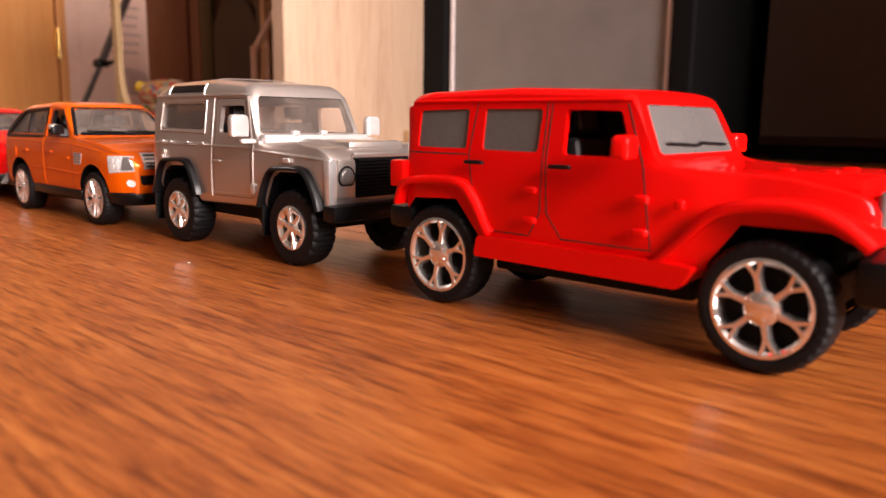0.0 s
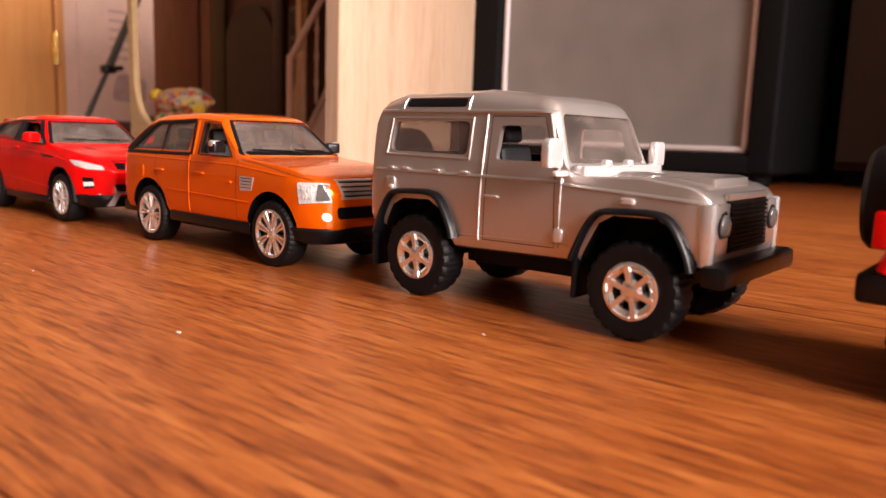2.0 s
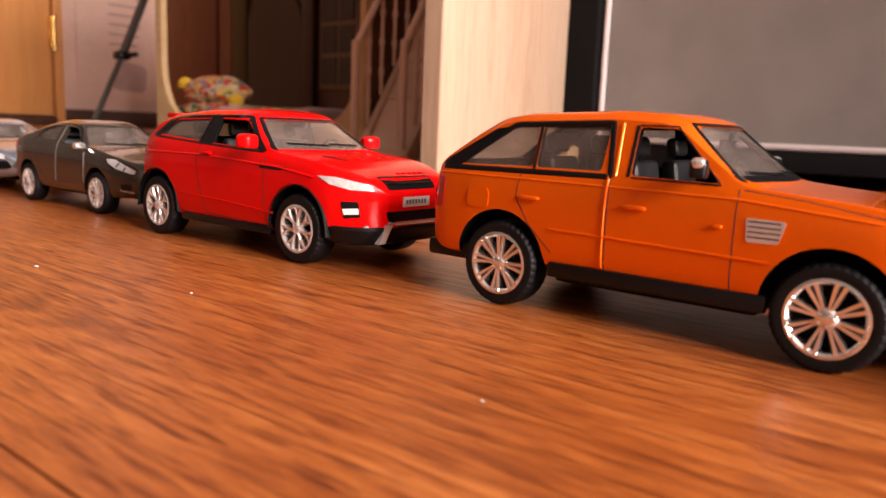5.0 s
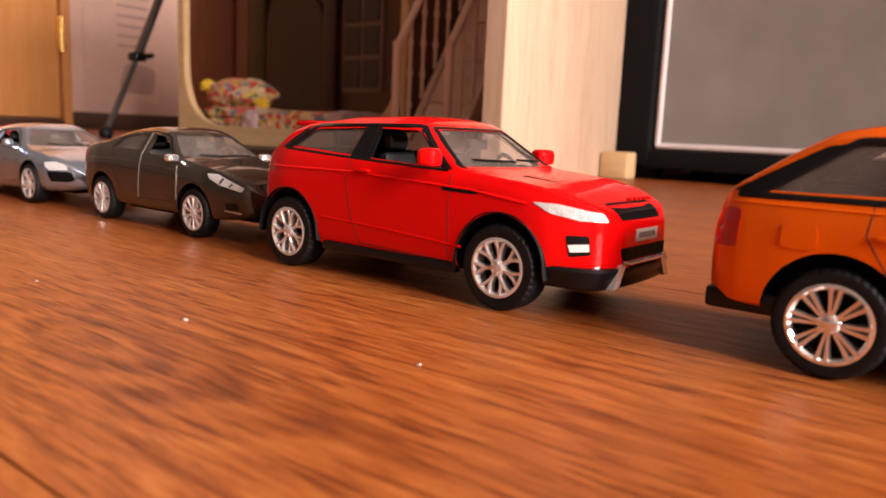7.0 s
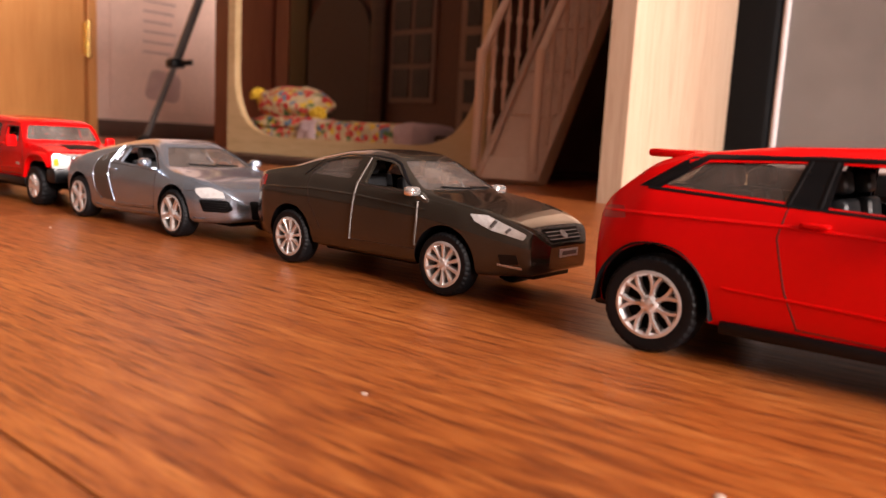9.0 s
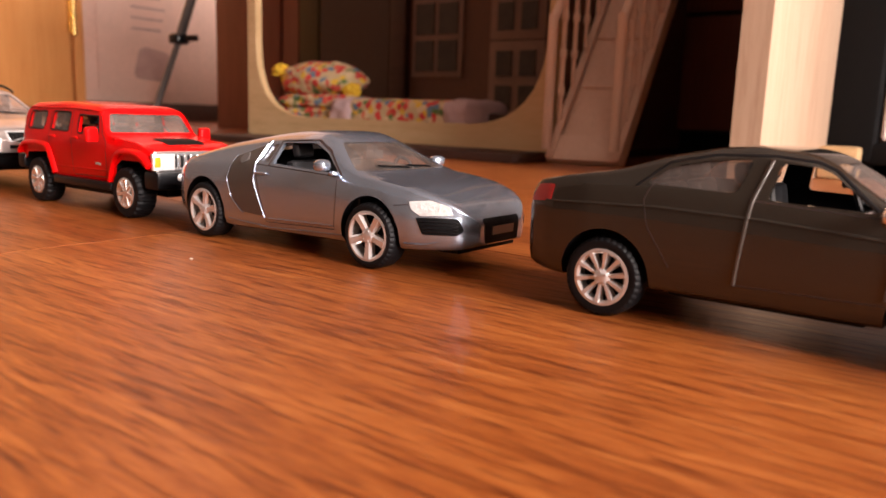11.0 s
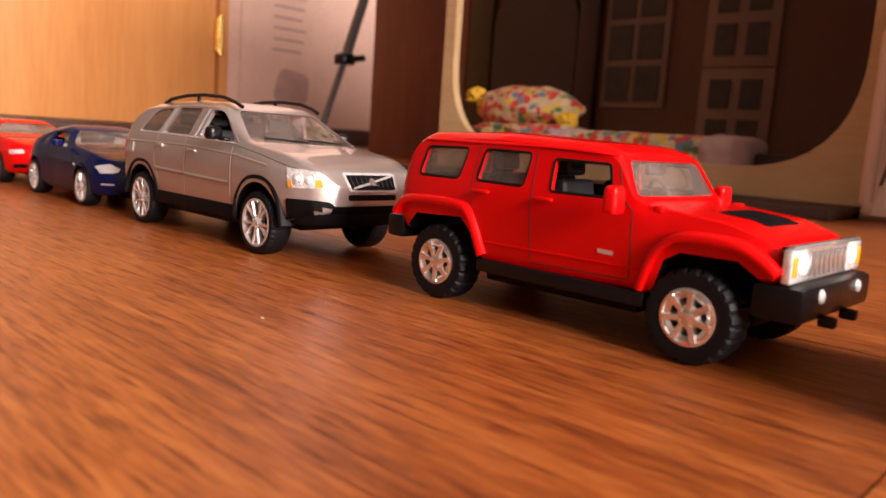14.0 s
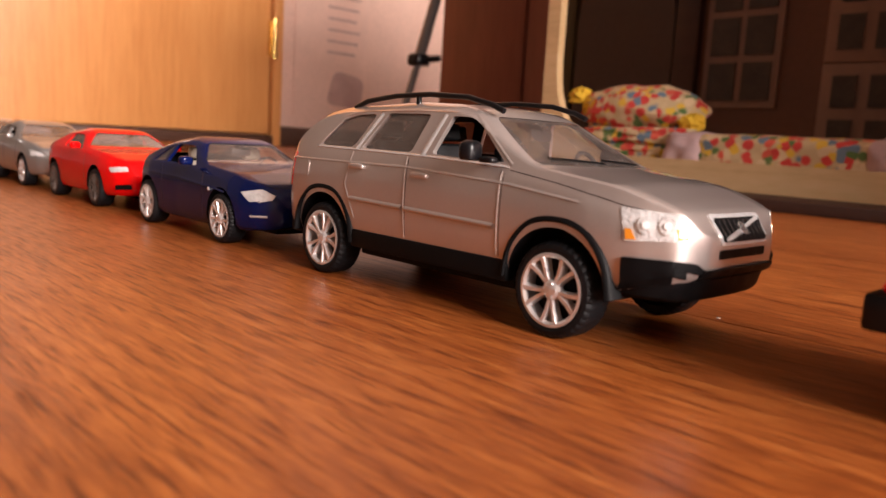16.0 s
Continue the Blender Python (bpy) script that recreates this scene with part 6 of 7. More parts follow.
def build_sports_car():
    c = Car(dict(x=-0.7941, side=0.150, half=28.0, wb=83.2, wheel=(10.4, 8.6, 7.8), rim="five", rim_mat="alloy", paint="ice", apex=(59, -186, 46), arch_up=0.5, soft=3.6,
                 top=[(-106, 20), (-105, 25), (-100, 27.6), (-89, 31.0), (-72, 36.0), (-56, 39.2), (-45, 40.9), (-35, 41.4), (-28, 40.4), (-22.5, 38.0), (-4.5, 29.2), (-1, 28.6), (14, 26.2), (24, 23.0), (30, 19.8), (31.5, 16)],
                 belt=[(-106, 22), (-100, 26), (-88, 27.6), (-70, 28.6), (-52, 29.6), (-14, 27.6), (-4, 26.2), (6, 24.9), (16, 22.6), (31.5, 16.5)], bot=[(-106, 9.5), (-96, 6.5), (-70, 5.6), (-10, 6.6), (12, 7.4), (31.5, 8.6)],
                 plan=[(-106, 0.74), (-103, 0.86), (-96, 0.96), (-84, 1), (-66, 0.985), (-30, 0.965), (-6, 0.985), (8, 0.985), (16, 0.94), (23, 0.83), (28, 0.68), (31.5, 0.5)], roof_w=16.5, roof_z=41, shoulder=0.955, bulge=0.05, corner=0.2,
                 bow=(6.0, -12), mirror_x=-23, cabin=(-62, -5), seat_z=17, seats=[-36], dash=-13, seat_top=35, cabin_mat="matt_black",
                 windows=[dict(poly=[(-52.4, 30.4), (-48.6, 30.2), (-48.6, 36.4), (-51.8, 35.8)], r=0.6), dict(poly=[(-46.6, 29.8), (-14.6, 28.4), (-23.6, 34.4), (-31.5, 37.4), (-46.8, 36.8)], r=1.2, glass=None)],
                 screen=(22.8, 14.6, 29.7, 38.0, -28, 60), rear_screen=(13, 11.5, 33.5, 38.6, -120, -56), arch=(12.0, 12.0)),
            "toy_car", "satin ice-silver mid-engined toy sports car with dark side blades")
    c.both("side_blade", rounded([(-66.2, 31.2), (-54.6, 35.6), (-55.2, 23.1), (-49.6, 11.3), (-60.6, 11.9), (-66, 16.5), (-68.8, 23.2)], 0.8), M["blade"], "side", 0.25, 0.6, label="dark grey side blade")
    c.lines("blade_edge", [[(-66.6, 31.6), (-69.2, 23.2), (-66.4, 16.2), (-61, 11.4)], [(-54.2, 36.0), (-54.8, 23.2), (-49.2, 11.0)], [(-52.8, 38.2), (-53.6, 31)]], c.paint, 0.5, 0.3, label="raised silver blade edge")
    c.lines("door_gap", [[(-54.8, 28.9), (-48.4, 9.4), (-15.3, 10.6), (-14.4, 20), (-14.6, 26.6)], [(-54.4, 29.2), (-15, 27.6)]], M["gap"], 0.5, 0.05)
    c.lines("door_gap", [[(9.6, 20.9), (16, 21.6)]], M["gap"], 0.4, 0.05)
    c.lines("lower_edge", [[(-48.0, 10.6), (-16, 11.6)]], c.paint, 0.7, 0.3)
    c.lines("sill_line", [[(-69, 8.6), (-48, 7.2), (-12, 9.0)]], c.paint, 0.7, 0.3)
    c.lines("window_trim", [[(-47.6, 29.2), (-47.7, 37.4), (-30.8, 38.4), (-23.0, 35.2), (-13.4, 28.0)]], M["gap"], 0.7, 0.15)
    c.both("filler_cap", [(-61.5 + 2.0 * math.cos(a), 31.0 + 1.8 * math.sin(a)) for a in (k * math.pi / 9 for k in range(18))], M["frosted"], "side", 0.55, 0.5, label="round dark filler cap")
    c.knob("door_handle", -51, -27.2, 26.2, 3.2, 0.7, 0.5, c.paint)
    c.knob("door_mirror", -17.8, -29.8, 31.0, 2.4, 3.0, 2.1, M["ice"], 2.6, label="silver door mirror", tilt=0.3)
    c.knob("mirror_arm", -15.4, -27.0, 28.6, 1.2, 1.8, 0.8, M["ice"])
    for m in (-1, 1):
        h = c.patch("headlight", rounded([(15.3, 22.8), (22.0, 23.8), (27.2, 22.6), (28.4, 20.2), (19.4, 18.9), (16.4, 20.6)], 0.5), M["lamp"], "corner", 0.25, 0.6, m, label="bright clear headlight")
        g = c.patch("air_intake", rounded([(18.0, 18.3), (29.6, 19.5), (31.2, 16.4), (29.6, 14.6), (20.3, 13.5)], 0.8), M["matt_black"], "corner", 0.2, 0.5, m, label="black slatted air intake")
        for k in range(4):
            c.ribbon("intake_slat", [(19.6 + 0.3 * k, 17.3 - 0.95 * k), (29.8 + 0.1 * k, 18.2 - 0.95 * k)], M["black"], 0.45, 0.55, "corner", m, parent=g)
    g = c.patch("grille", rounded([(-9, 9.8), (9, 9.8), (10, 17.6), (-10, 17.6)], 1.0), M["matt_black"], "front", 0.2, 0.6, label="black front grille")
    c.patch("plate", [(-6, 12.4), (6, 12.4), (6, 15.0), (-6, 15.0)], M["blade"], "front", 0.6, 0.4, parent=g, label="grey plate with no readable writing")
    c.lines("lip", [[(13.5, 8.0), (20, 8.6), (27, 9.6)]], M["ice"], 0.9, 0.3, "corner")
    wiper(c, -13, -1, 31.0, 30.4)
    wiper(c, 0, 12, 31.0, 30.4)
    c.both("tail_lamp", rounded([(-104, 22), (-98, 22.4), (-97.5, 25), (-102, 24.8)], 0.7), M["red_lens"], "side", 0.15, 0.4, label="red tail lamp")


build_sports_car()


def build_red_hummer_like():
    c = Car(dict(x=-0.9381, side=0.155, half=24.0, wb=77.7, wheel=(10.9, 9.2, 6.4), rim="offroad", end_r=1.8, paint="fire", apex=(113, -180, 46), wheel_out=0.6,
                 top=[(-96, 26), (-95.4, 35), (-93.4, 42), (-90.6, 46.4), (-86, 48.2), (-60, 49.0), (-28, 47.6), (-22.2, 45.8), (-20.8, 44.2), (-15.6, 35.4), (-13, 34.4), (6, 32.4), (14, 29.8), (17.2, 27.8), (18.2, 25.5)],
                 belt=[(-96, 32.6), (-92, 33.4), (-20, 33.6), (-12, 32.2), (12, 28.4), (18.2, 25.4)], bot=[(-96, 21), (-90, 18), (-61, 13.6), (-11, 14.0), (10, 20), (18.2, 21.5)],
                 plan=[(-96, 0.92), (-92, 0.965), (-84, 0.98), (-14, 0.98), (-6, 0.96), (12, 0.95), (16, 0.92), (18.2, 0.86)], roof_w=20.0, roof_z=48.2, shoulder=0.98, bulge=0.02, corner=0.14, soft=1.0,
                 bow=(1.5, -18), mirror_x=-24, seal=True, cabin=(-91.5, -16.5), seat_z=24, seats=[-34, -56], dash=-21, seat_top=42,
                 windows=[dict(poly=[(-88.0, 35.6), (-72.6, 35.6), (-70.6, 43.9), (-86.2, 43.6)], r=1.6), dict(poly=[(-65.4, 35.6), (-49.6, 35.4), (-48.6, 43.8), (-63.8, 44.0)], r=1.4), dict(poly=[(-40.4, 34.9), (-22.9, 34.9), (-24.8, 42.5), (-40.6, 42.8)], r=1.0, glass=None)],
                 screen=(20.6, 17.8, 35.8, 44.0, -28, 60), rear_screen=(15, 14, 36, 44, -120, -88),
                 arch=([(-13, -5), (-10, 14.2), (-7.6, 22.4), (-4, 24.6), (9, 24.7), (16, 20), (22, 18), (22, -5)], [(-16, -5), (-13.5, 20), (-10, 24.0), (8, 24.8), (12, 21), (17, 13.4), (17, -5)])),
            "toy_car", "bright red boxy toy off-roader with a chrome grille")
    c.flare([(-11.6, 14.6), (-9.6, 21.5), (-6.4, 25.6), (-2, 27.2), (8, 27.0), (13.6, 24.8), (17, 22.2)], 20, 25.2, 2.6, c.paint, "red squared wing flare")
    c.flare([(-95.4, 22.8), (-92.2, 26.2), (-85, 27.4), (-71, 27.2), (-66.6, 24.6), (-61.6, 14.8)], 20, 25.2, 2.6, c.paint, "red squared wing flare")
    c.lines("door_gap", [[(-66.4, 46.2), (-67.2, 35), (-66.4, 28)], [(-46.6, 46.2), (-46.2, 33), (-44.6, 15.6)], [(-45.8, 45.4), (-23.0, 44.8), (-19.6, 35), (-16.4, 32), (-15.8, 16.4)], [(-44.4, 15.8), (-15.8, 16.4)], [(-66.2, 28), (-61, 18)]], M["gap"], 0.5, 0.05)
    c.lines("roof_gutter", [[(-88, 45.8), (-42, 45.8), (-23.5, 45.0)]], c.paint, 1.0, 0.5)
    c.lines("lower_line", [[(-60, 19), (-12, 19.4)]], c.paint, 0.8, 0.35)
    for x in (-62.5, -41.5):
        c.knob("door_handle", x, -24.2, 32.6, 3.0, 0.8, 0.6, c.paint, label="red door handle")
    c.knob("door_mirror", -18.4, -28.6, 34.6, 1.8, 2.8, 3.6, c.paint, 4.5, label="red door mirror", tilt=0.1)
    c.patch("side_badge", [(-24.6, 21.6), (-20.4, 21.4), (-20.4, 22.4), (-24.6, 22.6)], M["alloy"], "side", 0.2, 0.3, label="small silver badge bar")
    c.patch("hood_vent", rounded([(-2, -9.5), (9.5, -9.5), (9.5, 9.5), (-2, 9.5)], 1.0), M["matt_black"], "top", 0.25, 0.4, label="black hood vent panel")
    b = box(18.2, 19.8, -22.4, 22.4, 21.4, 22.6, bevel=0.4)
    box(18.2, 19.8, -22.4, 22.4, 27.4, 29.4, bevel=0.5, bm=b)
    for k in range(8):
        y = -11.2 + k * 3.2
        box(18.4, 20.0, y - 0.75, y + 0.75, 22.2, 28.0, bevel=0.4, bm=b)
    g = part("grille", b, M["chrome"], c.root, "chrome seven-slot grille band", mm=True)
    part("grille_backing", box(17.4, 18.8, -22.0, 22.0, 21.6, 29.0), M["matt_black"], g, mm=True)
    for s in (-1, 1):
        h = part("headlight", box(18.0, 19.9, min(s * 13, s * 23.2), max(s * 13, s * 23.2), 21.6, 28.6, bevel=0.5), M["lamp"], c.root, "square chrome headlight unit", mm=True)
        part("lamp_bowl", soft_lump(19.8, s * 16.4, 25.2, 0.9, 2.6, 2.6, 2, 0), M["bulb"], h, "round clear lamp", mm=True, sharp=60)
        part("indicator", box(18.4, 20.2, min(s * 19.8, s * 22.6), max(s * 19.8, s * 22.6), 22.8, 27.2, bevel=0.5), M["amber"], h, "amber indicator", mm=True)
    c.block("front_bumper", 12.5, 23.0, -23.4, 23.4, 13.6, 21.2, M["black"], 1.6, "black plastic bumper")
    for s in (-1, 1):
        c.knob("fog_lamp", 22.9, s * 12.5, 18.6, 0.9, 1.7, 1.7, M["bulb"], 2, both=False, label="small round fog lamp")
    c.block("tow_hook", 21.5, 25.2, 6, 8.5, 11.5, 14, M["black"], 0.7, both=True)
    c.block("rear_bumper", -100.5, -93.5, -23.2, 23.2, 15.6, 22.6, M["black"], 1.4, "black rear bumper")
    c.block("sill", -62, -11, 21.8, 24.6, 10.8, 14.4, M["black"], 0.8, "black side sill", both=True)
    c.knob("snorkel_stub", -10.5, -21.5, 33.4, 1.4, 1.2, 1.0, c.paint)


build_red_hummer_like()


def build_silver_estate():
    c = Car(dict(x=-1.1025, side=0.149, half=28.0, wb=93.8, wheel=(11.6, 8.8, 8.7), rim="pairs", rim_mat="alloy", paint="champagne", apex=(107, -166, 46), arch_up=0.6, soft=2.2,
                 top=[(-122, 24), (-121, 33), (-118.5, 39), (-110, 47), (-102, 52.0), (-92, 54.0), (-60, 55.6), (-40, 55.0), (-33.5, 53.8), (-29, 52.2), (-5, 40.2), (-1, 39.6), (14, 37.4), (25, 34.0), (30.5, 31.2), (32, 26)],
                 belt=[(-122, 34), (-114, 38.5), (-98, 40.2), (-50, 40.0), (-18, 38.8), (0, 36.4), (14, 33.4), (32, 28.5)], bot=[(-122, 14), (-112, 12.5), (-70, 12.4), (-16, 12.4), (14, 13.4), (24, 16), (32, 18.5)],
                 plan=[(-122, 0.72), (-120, 0.83), (-114, 0.94), (-104, 0.99), (-96, 1), (8, 1), (15, 0.975), (21, 0.93), (28, 0.82), (32, 0.62)], roof_w=20.5, roof_z=54.5, shoulder=0.95, bulge=0.04, corner=0.16,
                 bow=(6.0, -14), cabin=(-114, -6), seat_z=28, seats=[-44, -69], dash=-15, seat_top=48, mirror_x=-29,
                 windows=[dict(poly=[(-99.6, 41.2), (-80.6, 41.2), (-74.6, 51.6), (-84, 51.2), (-91.4, 49.2)], r=1.8), dict(poly=[(-76.6, 41.1), (-53.6, 41.0), (-50.4, 51.9), (-69.2, 51.9)], r=1.4), dict(poly=[(-45.2, 40.9), (-18.4, 40.2), (-30.0, 49.2), (-34.2, 51.2), (-41.8, 51.6)], r=1.4, glass=None)],
                 screen=(24.0, 17.6, 40.4, 51.8, -36, 60), rear_screen=(18, 15.5, 41.5, 51, -140, -100), arch=(14.2, 14.2)),
            "toy_car", "champagne silver toy estate off-roader with black lower trim")
    for p in ([(-78.8, 41.0), (-72.0, 52.0)], [(-48.6, 40.6), (-44.6, 52.0)]):
        c.lines("window_post", [p], M["alloy"], 2.2, 0.3, label="bright silver window post")
    c.lines("window_trim", [[(-99.4, 40.9), (-89.6, 50.8), (-80, 52.6), (-42, 52.9), (-34.0, 52.3), (-28.8, 49.0), (-16.0, 39.8)]], c.paint, 1.0, 0.2, label="silver window trim")
    c.lines("window_trim", [[(-99.4, 40.9), (-49, 40.3), (-16.6, 39.2)]], M["alloy"], 0.8, 0.25)
    c.lines("door_edge", [[(-54.4, 39.6), (-54.0, 25), (-53.4, 17)], [(-18.4, 38.0), (-18.0, 17.4)], [(-79.6, 40), (-82, 30), (-77, 20)]], c.paint, 0.7, 0.2, label="raised silver door edge")
    c.lines("door_gap", [[(-53.5, 39.4), (-53.1, 17.4)], [(-17.5, 37.6), (-17.1, 17.2)]], M["gap"], 0.4, 0.04)
    c.lines("side_moulding", [[(-79, 25.8), (-54.6, 25.3)], [(-53.2, 25.2), (-19.2, 24.4)]], c.paint, 1.6, 0.6, label="silver rubbing strip")
    c.lines("shoulder_crease", [[(-116, 36.5), (-54, 36.8), (-16, 35.2), (6, 32.8)]], c.paint, 0.8, 0.3)
    c.lines("hood_line", [[(-14.5, 38.6), (0, 36.6), (18, 33.4), (34, 31.8)]], M["gap"], 0.4, 0.04, "corner")
    c.both("fuel_flap", rounded([(-109, 31), (-102.5, 31), (-102.5, 36), (-109, 36)], 1.0), c.paint, "side", 0.25, 0.5)
    for x, z in ((-76, 35.6), (-47.8, 34.8)):
        c.knob("door_handle", x, -28.0, z, 3.4, 0.9, 0.9, c.paint, label="silver door handle")
    for ax in (0, -93.8):
        c.flare([(ax - 14.6, 12.6), (ax - 13.0, 20), (ax - 7.6, 26.0), (ax, 27.6), (ax + 7.6, 26.0), (ax + 13.0, 20), (ax + 15.2, 12.0)], 22, 28.4, 1.9, M["matt_black"], "black wheel arch trim")
    c.block("sill", -78, -14, 24.0, 27.9, 11.0, 16.6, M["matt_black"], 1.0, "black side sill", both=True)
    for m in (-1, 1):
        h = c.patch("headlight", rounded([(17.3, 33.0), (32.2, 32.8), (34.2, 27.6), (18.7, 25.8)], 0.7), M["lamp"], "corner", 0.3, 0.6, m, label="bright clear headlight")
        for x, z in ((23.6, 29.8), (28.8, 30.2)):
            c.patch("lamp_bowl", [(x + 2.0 * math.cos(a), z + 1.9 * math.sin(a)) for a in (k * math.pi / 7 for k in range(14))], M["lamp"], "corner", 0.75, 0.5, m, parent=h, label="round reflector bowl")
            c.patch("bulb", [(x + 0.9 * math.cos(a), z + 0.85 * math.sin(a)) for a in (k * math.pi / 5 for k in range(10))], M["bulb"], "corner", 1.15, 0.4, m, parent=h)
        c.patch("indicator", rounded([(18.6, 28.6), (20.2, 28.6), (21.6, 26.5), (19.0, 26.3)], 0.3), M["amber"], "corner", 0.5, 0.4, m, parent=h, label="amber indicator")
        c.patch("indicator", rounded([(30.8, 30.0), (33.0, 30.2), (33.8, 28.0), (31.4, 27.6)], 0.3), M["amber"], "corner", 0.5, 0.4, m, parent=h, label="amber indicator")
    g = c.patch("grille", rounded([(-11.0, 25.6), (11.0, 25.6), (12.0, 32.2), (-12.0, 32.2)], 1.0), M["lamp"], "front", 0.35, 0.7, label="chrome framed black grille")
    c.patch("grille_mesh", rounded([(-9.9, 26.4), (9.9, 26.4), (10.9, 31.4), (-10.9, 31.4)], 0.8), M["matt_black"], "front", 0.6, 0.4, parent=g, label="black grille mesh")
    for k in range(9):
        c.ribbon("grille_rib", [(-8.8 + 2.2 * k, 26.8), (-9.2 + 2.3 * k, 31.0)], M["frosted"], 0.35, 0.7, "front", parent=g)
    c.ribbon("grille_bar", [(-9.6, 26.8), (9.8, 31.2)], M["lamp"], 1.2, 0.9, "front", parent=g, label="chrome diagonal bar")
    c.patch("badge", [(1.5 * math.cos(a), 29.2 + 1.3 * math.sin(a)) for a in (k * math.pi / 6 for k in range(12))], M["chrome"], "front", 0.95, 0.4, parent=g, label="plain chrome badge")
    c.patch("intake_slot", rounded([(-11, 22.6), (11, 22.6), (11, 24.6), (-11, 24.6)], 0.6), M["matt_black"], "front", 0.2, 0.4, label="black bumper slot")
    for m in (-1, 1):
        c.patch("lower_bumper", rounded([(18.2, 22.4), (36.0, 23.6), (39.5, 21.4), (39.5, 17.6), (31.6, 14.8), (17.0, 11.0), (18.6, 16.8)], 0.8), M["matt_black"], "corner", 0.9, 1.2, m, label="black bumper corner")
    c.patch("lower_bumper", rounded([(-17, 16.5), (17, 16.5), (17, 20.6), (-17, 20.6)], 1.0), M["matt_black"], "front", 0.9, 1.2, label="black lower bumper")
    nose_lip(c, 12, 30.6, 25.6, 13.0, 18.6, M["matt_black"], "black underbody lip")
    c.block("rear_valance", -121, -108, -22, 22, 10.5, 17, M["matt_black"], 1.5, "black rear lower bumper")
    c.both("tail_lamp", rounded([(-119.5, 26), (-114.5, 27), (-112.5, 38.5), (-116.5, 38.5)], 1.0), M["red_lens"], "side", 0.25, 0.5, label="red tail lamp")
    for s in (-1, 1):
        pts = [(-90, s * 18.6, 53.6), (-84, s * 18.6, 55.6), (-70, s * 18.6, 57.2), (-55, s * 18.6, 57.6), (-40, s * 18.4, 56.8), (-31, s * 18.2, 54.8), (-27, s * 18.0, 53.2)]
        b = tube(pts, 0.8, 10)
        tube([(-60, s * 18.5, 54.6), (-60, s * 18.6, 57.2)], 0.8, 8, b)
        part("roof_rail", b, M["black"], c.root, "black roof rail", mm=True, sharp=60)
    c.knob("door_mirror", -26.0, -30.6, 42.4, 2.4, 3.2, 2.9, M["black"], 3, label="black door mirror", tilt=0.25)
    c.knob("mirror_arm", -21.6, -28.6, 40.6, 2.4, 1.6, 0.9, M["black"])
    wiper(c, -18, -1, 42.0, 41.2)
    wiper(c, 0, 17, 42.0, 41.2)


build_silver_estate()


def build_blue_coupe():
    c = Car(dict(x=-1.2660, side=0.149, half=26.0, wb=69.5, wheel=(9.9, 8.2, 7.4), rim="pairs", rim_mat="alloy", paint="navy", apex=(270, -165, 46), arch_up=0.4,
                 top=[(-86, 20), (-85, 26), (-80, 29.5), (-70, 34), (-56, 38.6), (-42, 40.6), (-36, 40.2), (-30, 38.8), (-14, 30.2), (-9, 29.6), (8, 27.8), (20, 24.8), (26, 21.5), (28, 17)],
                 belt=[(-86, 24), (-78, 27.5), (-60, 28.4), (-30, 28.0), (-12, 27.2), (4, 24.8), (16, 22.4), (28, 17.5)], bot=[(-86, 9), (-78, 6.6), (-60, 5.6), (-10, 5.6), (12, 6.4), (28, 8)],
                 plan=[(-86, 0.7), (-84, 0.84), (-78, 0.95), (-68, 1), (-40, 0.97), (-10, 0.98), (6, 1), (14, 0.96), (21, 0.86), (28, 0.58)], roof_w=17, roof_z=40, shoulder=0.95, bulge=0.05, corner=0.2,
                 bow=(5.0, -20), cabin=(-66, -15), seat_z=18, seats=[-38], seat_mat="cream_seat", dash=-21, seat_top=34,
                 windows=[dict(poly=[(-66, 28.8), (-55.4, 29.0), (-53.6, 35.6), (-58, 34.6)], r=1.0), dict(poly=[(-52.6, 29.0), (-25.0, 28.8), (-33.0, 35.8), (-37, 36.8), (-51, 36.4)], r=1.2, glass=None)],
                 screen=(22.0, 14.8, 30.6, 38.2, -35, 60), rear_screen=(14, 12, 32.5, 38, -120, -58), arch=(11.6, 11.6)),
            "toy_car", "dark navy blue two-door toy coupe with cream seats")
    c.lines("door_gap", [[(-54.5, 28), (-53, 9)], [(-16, 27), (-15.6, 8.6)]], M["gap"], 0.5, 0.05)
    c.lines("side_crease", [[(-70, 24), (-40, 23.4), (-8, 21.4), (4, 20.2)]], c.paint, 0.9, 0.4)
    c.knob("door_mirror", -24.4, -28.2, 30.6, 2.2, 2.8, 2.0, M["navy"], 3, label="blue door mirror", tilt=0.2)
    c.knob("side_badge", -9.0, -25.9, 20.6, 0.9, 0.4, 0.9, M["alloy"], 2)
    for m in (-1, 1):
        c.patch("headlight", rounded([(14.0, 21.4), (22.0, 23.0), (27.6, 19.4), (18.6, 17.9)], 0.6), M["lamp"], "side", 0.25, 0.6, m, label="swept clear headlight")
    c.patch("grille", rounded([(-8, 10), (8, 10), (9, 14.6), (-9, 14.6)], 0.8), M["matt_black"], "front", 0.2, 0.5, label="black lower grille")
    c.lines("bumper_bright_line", [[(19, 12.6), (24.5, 12.8)]], M["alloy"], 1.0, 0.3)
    c.both("tail_lamp", rounded([(-84, 22.5), (-79, 23), (-78.5, 26), (-82, 25.6)], 0.7), M["red_lens"], "side", 0.2, 0.4, label="red tail lamp")


build_blue_coupe()


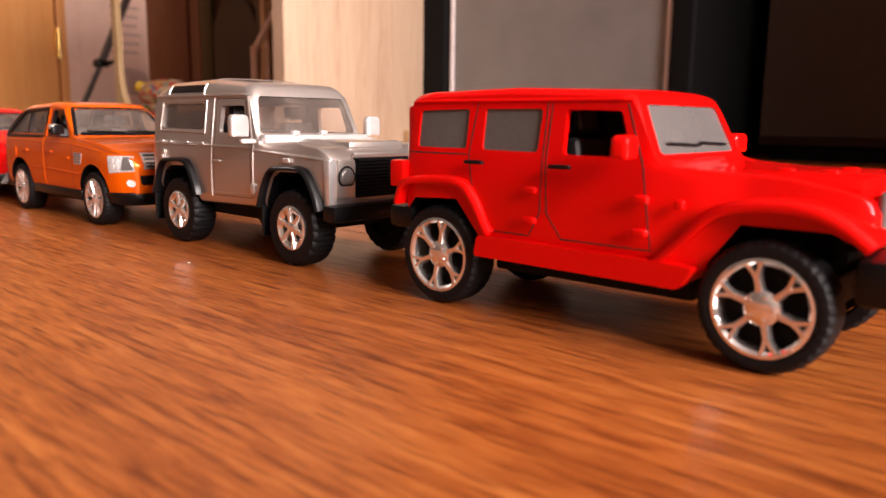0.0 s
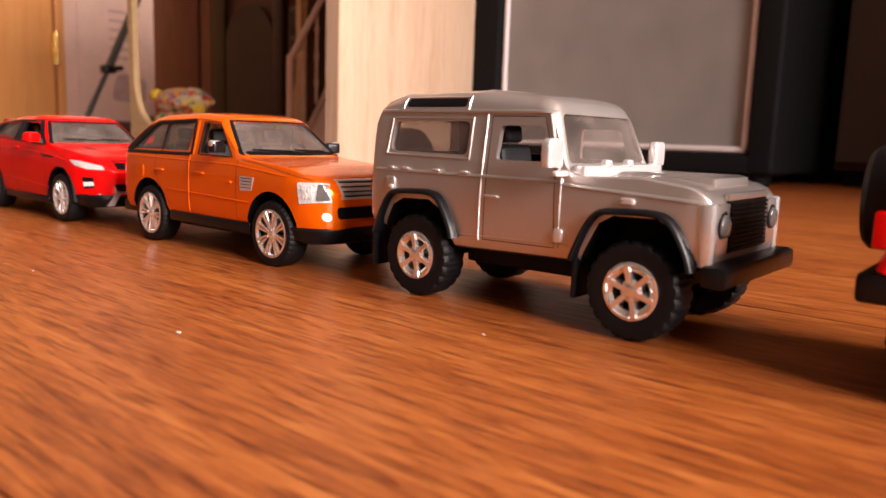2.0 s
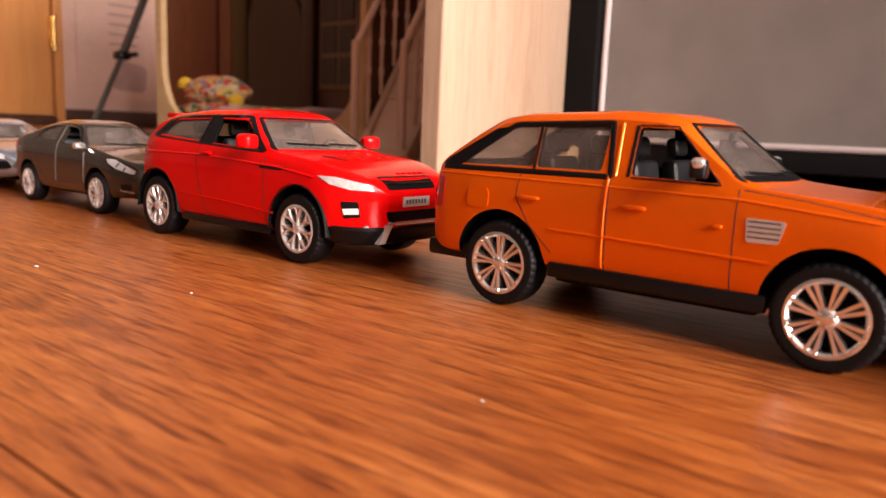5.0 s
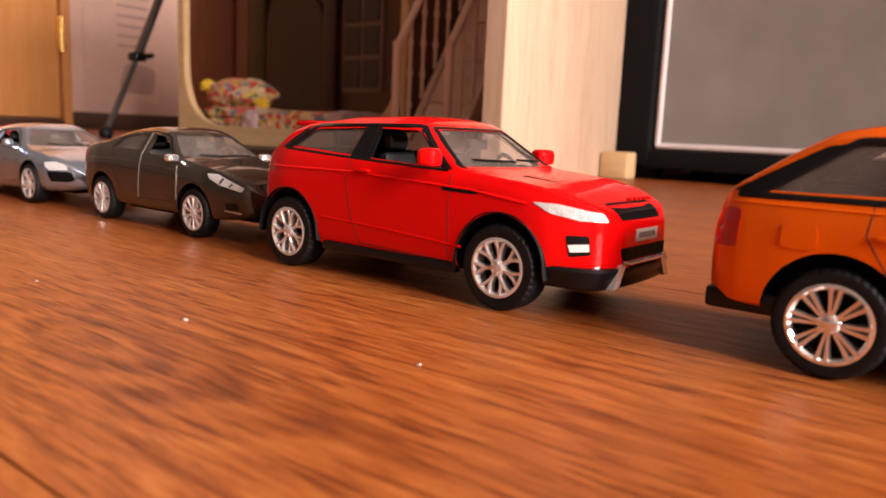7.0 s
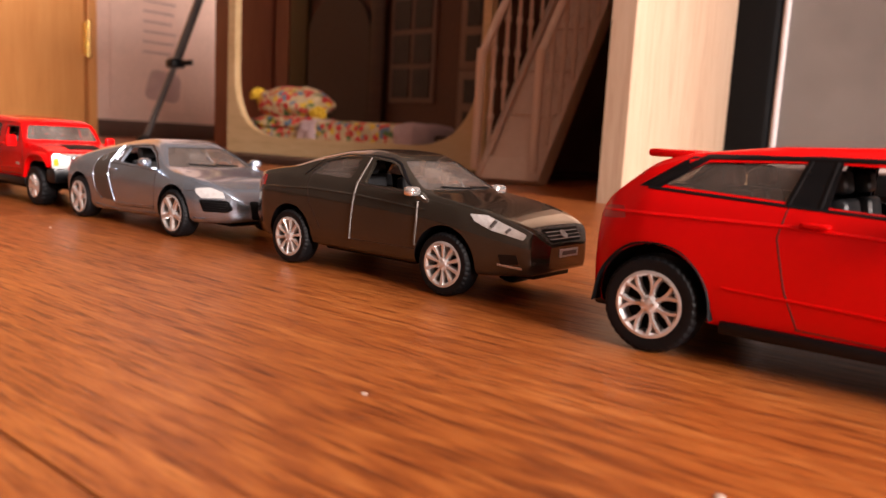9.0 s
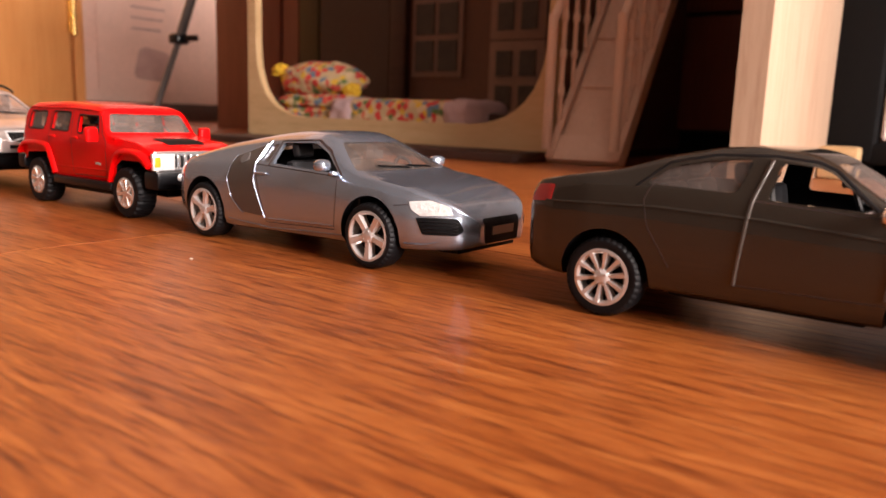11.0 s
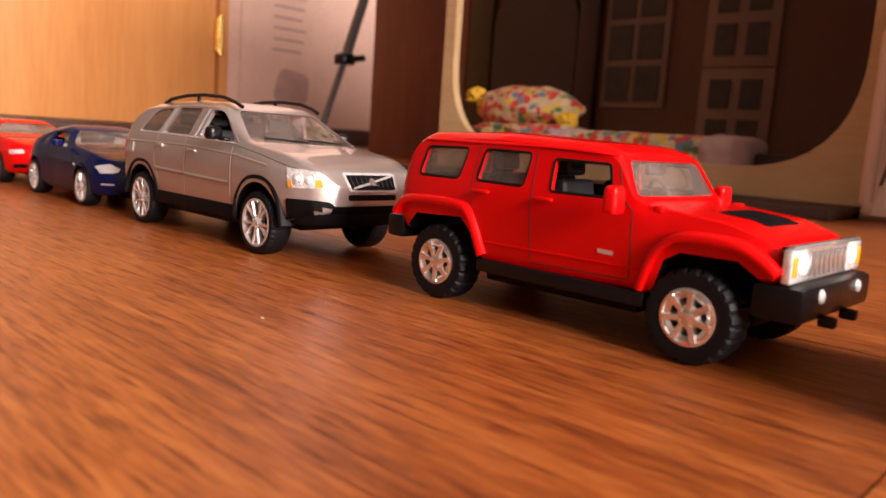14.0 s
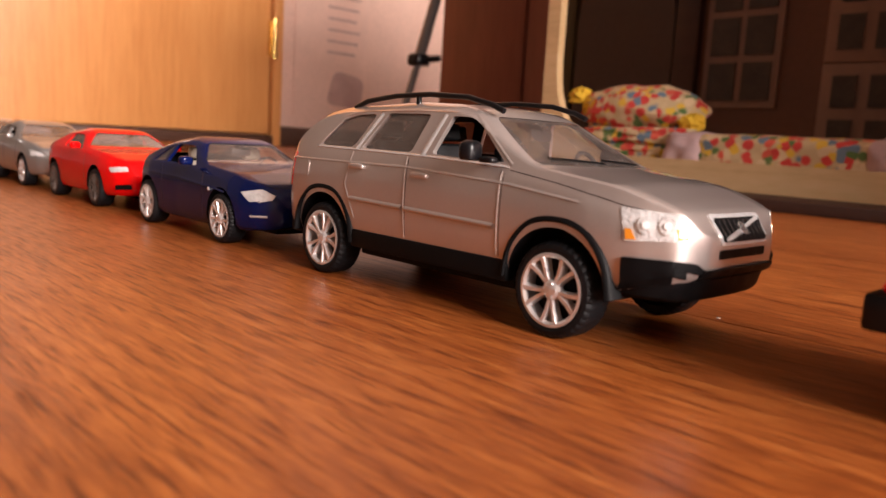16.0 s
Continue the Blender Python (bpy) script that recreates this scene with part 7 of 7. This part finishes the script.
def build_red_muscle():
    c = Car(dict(x=-1.4060, side=0.150, half=26.0, wb=66.5, wheel=(10.0, 8.2, 7.2), rim="ten", rim_mat="blade", paint="fire", apex=(400, -165, 46), arch_up=0.4,
                 top=[(-88, 20), (-87, 28), (-82, 30.4), (-72, 33), (-58, 38.2), (-42, 40.4), (-34, 40.0), (-28.5, 38.6), (-12, 30.6), (-7, 30), (12, 28.4), (24, 25.6), (29, 22), (30, 16)],
                 belt=[(-88, 26), (-78, 28.8), (-60, 29.4), (-30, 28.6), (-8, 27.8), (8, 26.0), (20, 23.8), (30, 19)], bot=[(-88, 9), (-78, 7.4), (-60, 6.6), (-10, 6.6), (12, 7), (30, 8)],
                 plan=[(-88, 0.7), (-86, 0.84), (-80, 0.95), (-70, 1), (6, 1), (14, 0.97), (22, 0.9), (30, 0.68)], roof_w=16.6, roof_z=40, shoulder=0.95, bulge=0.05, corner=0.2,
                 bow=(5.0, -18), cabin=(-66, -13), seat_z=19, seats=[-36], dash=-12, seat_top=34,
                 windows=[dict(poly=[(-52, 29.8), (-23.0, 29.2), (-31.6, 36.0), (-37, 37.0), (-50, 36.8)], r=1.2)],
                 screen=(22.0, 14.4, 31.2, 38.0, -33, 60), rear_screen=(14, 12, 33.5, 38, -120, -58), arch=(11.6, 11.6)),
            "toy_car", "bright red two-door toy muscle coupe with dark wheels")
    c.lines("door_gap", [[(-53, 29), (-52, 9)], [(-15, 28), (-14.8, 9)]], M["gap"], 0.5, 0.05)
    c.knob("door_mirror", -21.5, -28.2, 31.0, 2.2, 2.8, 2.0, c.paint, 3, label="red door mirror", tilt=0.2)
    for m in (-1, 1):
        c.patch("headlight", rounded([(17.0, 21.6), (26.5, 22.6), (27.4, 20.2), (19.0, 19.2)], 0.6), M["lamp"], "side", 0.25, 0.6, m, label="slim clear headlight")
    for m in (-1, 1):
        c.patch("front_intake", rounded([(21.5, 10.6), (29, 11.2), (29, 13.8), (22.5, 13.2)], 0.6), M["matt_black"], "side", 0.2, 0.4, m, label="black bumper intake")
    c.patch("grille", rounded([(-11, 15.6), (11, 15.6), (12, 21), (-12, 21)], 0.8), M["matt_black"], "front", 0.2, 0.5, label="black grille")


build_red_muscle()


def build_grey_saloon():
    for k, (x, paint_name, lab) in enumerate(((-1.5385, "grey", "silver grey four-door toy saloon"), (-1.672, "ice", "pale silver toy saloon at the end of the row"))):
        c = Car(dict(x=x, side=0.150, half=24.0, wb=68.0, wheel=(10.0, 7.8, 7.2), rim="five", rim_mat="alloy", paint=paint_name, apex=(500, -165, 46), arch_up=0.3,
                     top=[(-88, 20), (-87, 28), (-82, 31.5), (-70, 34), (-58, 39.4), (-44, 42), (-34, 41.6), (-28, 39.8), (-11, 31.4), (-6, 30.6), (12, 28.6), (24, 25), (28, 20)],
                     belt=[(-88, 26), (-80, 29.8), (-60, 31), (-30, 30.2), (-8, 28.8), (10, 26), (28, 19.5)], bot=[(-88, 9.6), (-78, 8), (-10, 8), (12, 8), (28, 9)],
                     plan=[(-88, 0.7), (-86, 0.84), (-79, 0.95), (-70, 1), (6, 1), (14, 0.96), (22, 0.87), (28, 0.66)], roof_w=16, roof_z=41.5, shoulder=0.95, bulge=0.045, corner=0.2,
                     bow=(4.0, -18), cabin=(-70, -12), seat_z=19, seats=[-36], dash=-12, seat_top=36,
                     windows=[dict(poly=[(-62, 31.6), (-43, 31.4), (-41.6, 38.8), (-54, 37.8)], r=1.2), dict(poly=[(-40.4, 31.2), (-22, 30.6), (-30, 37.2), (-39.4, 38.4)], r=1.2, glass=None)],
                     screen=(20.0, 13.8, 31.8, 39.2, -32, 60), rear_screen=(14, 12, 34.5, 39.4, -120, -58), arch=(11.6, 11.6)), "toy_car", lab)
        c.lines("door_gap", [[(-42.2, 30.6), (-43, 10)], [(-14, 29), (-14, 10)]], M["gap"], 0.5, 0.05)
        c.knob("door_mirror", -19, -25.8, 31.6, 2.0, 2.4, 1.7, c.paint, 3, tilt=0.2)
        for m in (-1, 1):
            c.patch("headlight", rounded([(13, 23.6), (23, 23.0), (26, 20.4), (16, 20.6)], 0.6), M["lamp"], "side", 0.25, 0.6, m, label="clear headlight")
        c.patch("grille", rounded([(-9, 14), (9, 14), (10, 19), (-10, 19)], 0.8), M["matt_black"], "front", 0.2, 0.5, label="black grille")


build_grey_saloon()
